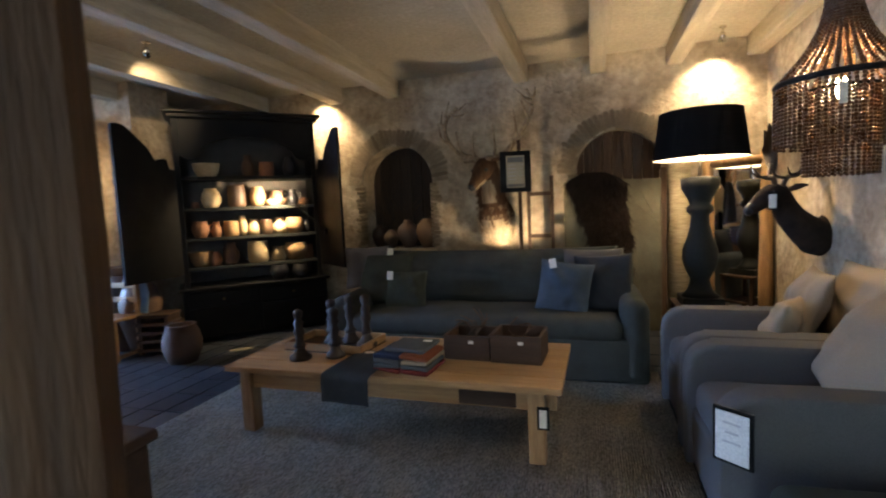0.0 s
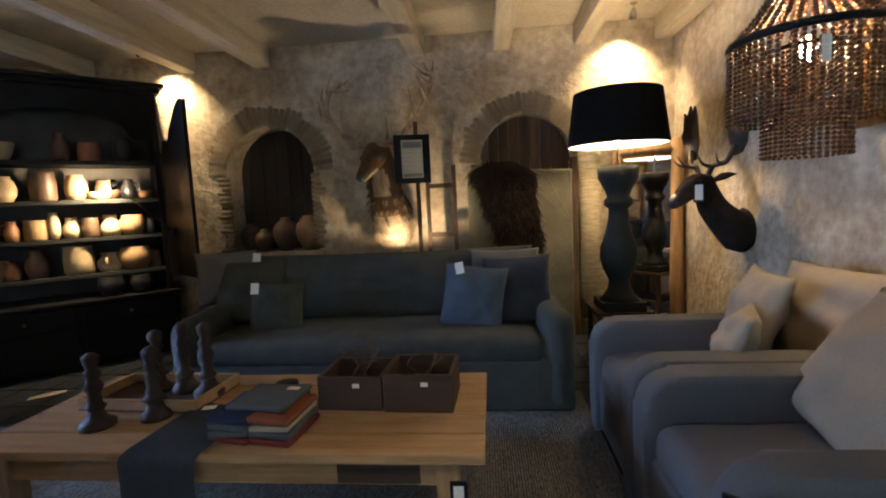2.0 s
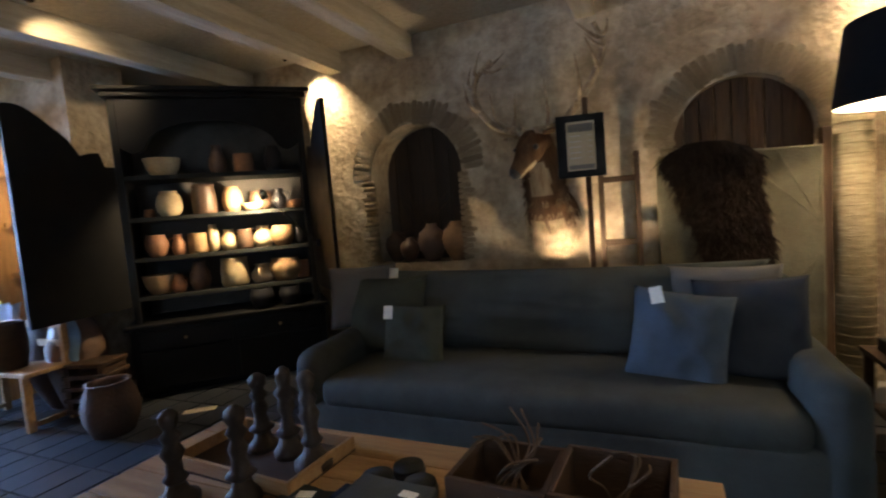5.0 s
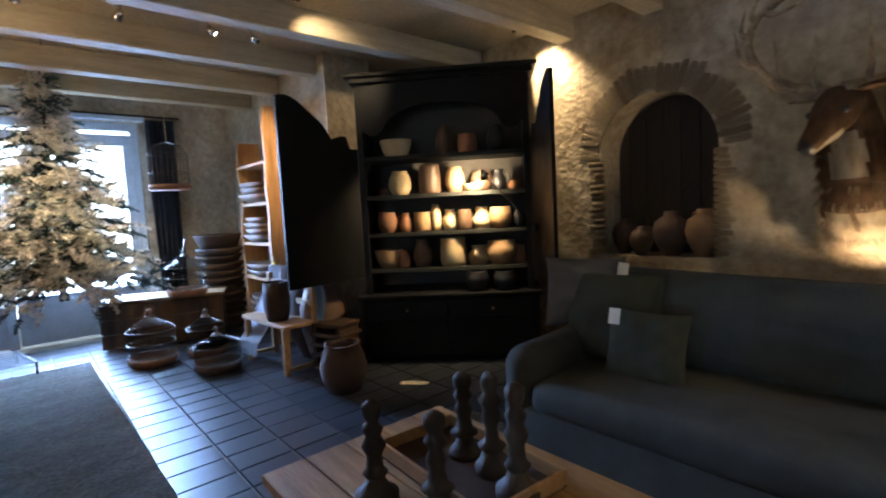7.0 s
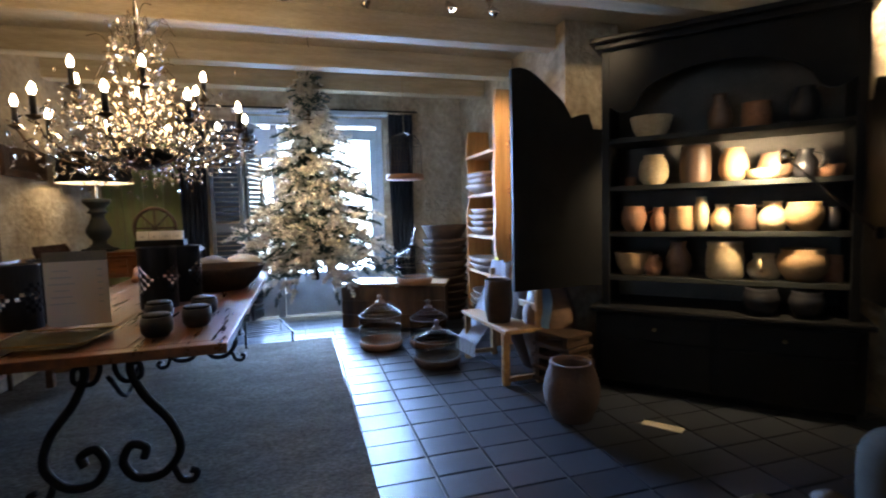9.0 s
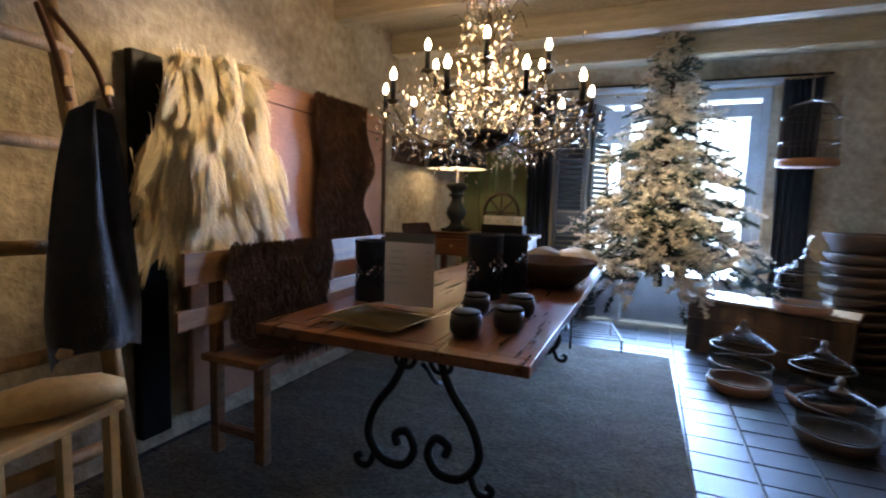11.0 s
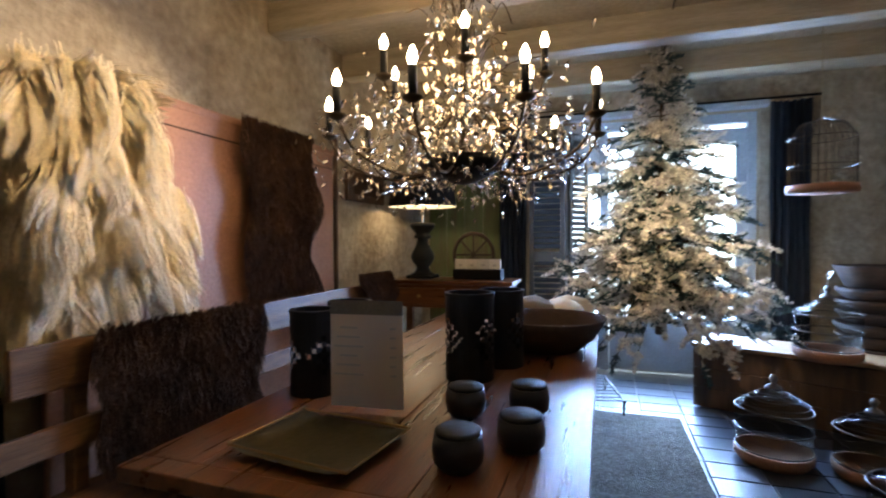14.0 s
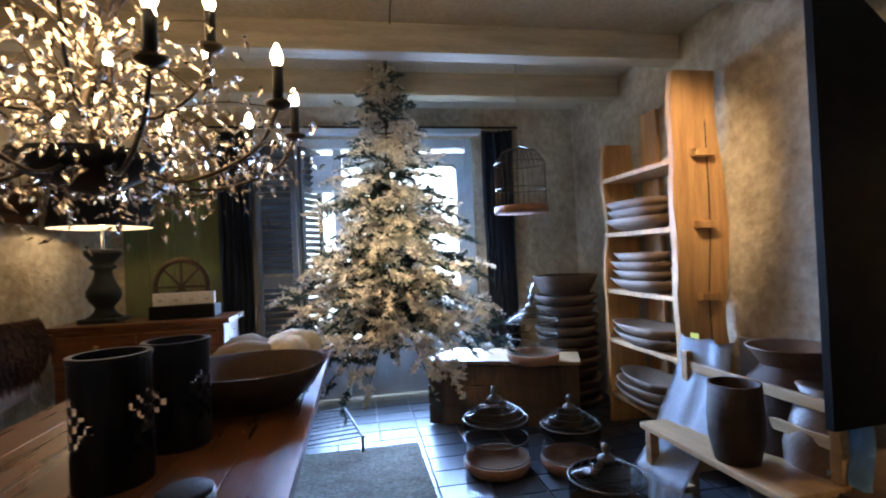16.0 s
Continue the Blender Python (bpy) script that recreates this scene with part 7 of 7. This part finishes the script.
# ---- console with lamp, wheel and box ----
con = thing("console_table", (-6.22, 0.70, 0), 90, "warm brown wooden console with drawers", "console")
part("top", box((1.12, 0.44, 0.035), (0, 0, 0.98), 0.006), TABLEWOOD, con)
part("body", box((1.04, 0.38, 0.20), (0, 0, 0.86), 0.005), TABLEWOOD, con)
for s in (-1, 1):
    d = part("drawer_front", box((0.46, 0.018, 0.14), (s * 0.25, -0.198, 0.86), 0.005), TABLEWOOD, con)
    part("knob", lathe([(0, 0), (0.014, 0.004), (0.017, 0.014), (0, 0.024)], 10, m=pose(s * 0.25, -0.206, 0.86, 90, 0, 0)), BRASS, d)
    for q in (-1, 1):
        part("leg", box((0.06, 0.06, 0.765), (s * 0.48, q * 0.155, 0.382), 0.006), TABLEWOOD, con)
baluster_lamp((-6.24, 0.40, 0.998), 0.50, 0.31, 0.27, "grey turned table lamp with a dark brown shade, lit", DARKCUSHION, 1.2)
bx = thing("card_box", (-6.20, 0.93, 0.998), 90, "dark box of cream labelled cards", "box")
part("tray", box((0.42, 0.16, 0.09), (0, 0, 0.046), 0.004), BLACKPAINT, bx)
for k in range(4):
    part("card", box((0.095, 0.03, 0.085), (-0.152 + k * 0.101, -0.02, 0.134), 0.002), CARD, bx, "cream printed card")
    part("print", box((0.03, 0.002, 0.018), (-0.152 + k * 0.101, -0.0365, 0.125)), INK, bx)
wl = thing("spinning_wheel", (-6.52, 0.80, 0.0), 80, "old reddish wooden spinning wheel behind the console", "wheel")
part("rim", tube([(0.20 * math.cos(a * math.pi / 18), 0, 1.20 + 0.20 * math.sin(a * math.pi / 18)) for a in range(37)], 0.018, 8), DARKWOOD, wl, smooth=True)
for k in range(4):
    a = k * math.pi / 4
    part("spoke", tube([(0.20 * math.cos(a), 0, 1.20 + 0.20 * math.sin(a)), (-0.20 * math.cos(a), 0, 1.20 - 0.20 * math.sin(a))], 0.009, 6), DARKWOOD, wl)
part("post", box((0.05, 0.05, 1.02), (0, 0.03, 0.51), 0.006), DARKWOOD, wl)
club = tagged(part("wooden_mallet", tube([(-5.30, 0.95, TT + 0.03), (-5.48, 0.92, TT + 0.04), (-5.66, 0.89, TT + 0.06)], [0.028, 0.035, 0.058], 10), LEATHER, smooth=True), "reddish wooden mallet resting on the table's end", "mallet")
pic = thing("wall_picture", (-5.86, 0.03, 1.66), 0, "small dark picture in a rough wooden frame", "picture")
part("frame", box((0.66, 0.035, 0.24), (0, 0, 0.12), 0.006), POSTWOOD, pic)
part("painting", box((0.52, 0.006, 0.13), (0, 0.021, 0.12), 0.001), DARKWOOD, pic, "dark faded painting")
gp = thing("green_panel", (FAR + 0.03, 0.52, 0), 90, "worn green-painted wooden panel standing on the far wall", "panel")
for k in range(4):
    part("board", box((0.20, 0.025, 2.15), (-0.31 + k * 0.205, 0, 1.08), 0.004), GREENPAINT, gp)
part("brown_board", box((0.16, 0.04, 2.2), (0.52, 0, 1.1), 0.004), POSTWOOD, gp)

# ---- ceiling spots ----
SPOTS = (((-4.30, 3.30, TOP), (0.3, 0.6, -0.7), True), ((-4.30, 2.75, TOP), (-0.4, -0.3, -0.8), False), ((-4.30, 3.62, TOP), (0.2, 0.7, -0.7), False), ((-4.30, 2.2, TOP), (-0.75, 0.1, -0.6), True), ((1.28, 5.24, TOP), (0, 0.5, -0.85), True), ((-2.96, 5.20, TOP), (0, 0.6, -0.8), True), ((-3.35, 3.55, TOP), (-0.6, 0.5, -0.6), False), ((0.3, 1.2, TOP), (0.2, 0.5, -0.8), False), ((-4.30, 1.64, TOP), (0.45, -0.75, -0.5), True))
for p, way, lit in SPOTS:
    s = thing("ceiling_spot", p, 0, "small white ceiling spotlight" + (", lit" if lit else ", unlit"), "spotlight", "ceiling spots")
    w = Vector(way).normalized()
    part("mount", lathe([(0, -0.001), (0.03, -0.001), (0.03, -0.012), (0.008, -0.014), (0.008, -0.05), (0, -0.05)], 14), CHROME, s)
    h = part("head", lathe([(0, 0), (0.02, 0), (0.028, 0.03), (0.03, 0.075), (0.024, 0.075), (0.02, 0.05), (0, 0.045)], 16), CHROME, s, smooth=True)
    h.matrix_basis = Matrix.Translation((0, 0, -0.055)) @ w.to_track_quat("Z", "Y").to_matrix().to_4x4()
    if lit:
        part("bulb", lathe([(0, 0.055), (0.022, 0.058), (0.020, 0.066), (0, 0.068)], 12), SPOTBULB, h)
tc = tagged(part("tree_cord", tube(curve_points([(-5.9, 2.36, 2.64), (-5.85, 2.37, 2.72), (-5.66, 2.38, 2.79), (-5.2, 2.36, 2.76), (-4.85, 2.38, 2.70)], 6), 0.005, 5), BLACKIRON), "black cord hanging between ceiling beams above the tree", "cord")

sheet = tagged(part("paper_sheet", box((0.22, 0.075, 0.003)), CREAMCARD), "white paper lying on the floor before the cabinet", "paper")
sheet.matrix_world = pose(-3.22, 4.22, 0.004, 0, 0, 38)

# ---- slate tiles ----
tile = bmesh.new()
box((1, 1, 0.012), (0, 0, -0.006), bm=tile)
bmesh.ops.bevel(tile, geom=[e for e in tile.edges if e.verts[0].co.z > -0.001 and e.verts[1].co.z > -0.001], offset=0.012, segments=1, affect="EDGES")
tile_me = bpy.data.meshes.new("tile")
tile.to_mesh(tile_me)
tile.free()
tile_me.materials.append(SLATE)
floor_ob = bpy.data.objects["floor"]
TX, TY, JOINT = 0.205, 0.30, 0.009
rn = random.Random(61)
far_tiles = bmesh.new()
count = 0
for iy in range(-7, 20):
    for ix in range(-36, 10):
        x, y = ix * TX + 0.05, iy * TY + 0.13 + TY / 2
        if not (-7.25 < x < 1.75 and -1.7 < y < 5.65) or (y > SIDE + 0.1 and x < -4.6) or (y < -0.1 and x < -1.2):
            continue
        m = pose(x, y, rn.uniform(-0.0012, 0.0006), rn.uniform(-0.25, 0.25), rn.uniform(-0.25, 0.25), 0) @ Matrix.Diagonal((TX - JOINT, TY - JOINT, 1, 1))
        if -7.2 < x < -2.5 and 2.4 < y < 4.35 and count < 300:
            count += 1
            o = new("tile", tile_me)
            o.parent, o.matrix_basis = floor_ob, m
        else:
            vs = [far_tiles.verts.new(m @ v.co) for v in tile_me.vertices]
            for f in tile_me.polygons:
                far_tiles.faces.new([vs[k] for k in f.vertices])
ft = part("tiles", far_tiles, SLATE, floor_ob)
ft["kind"] = "stuff"
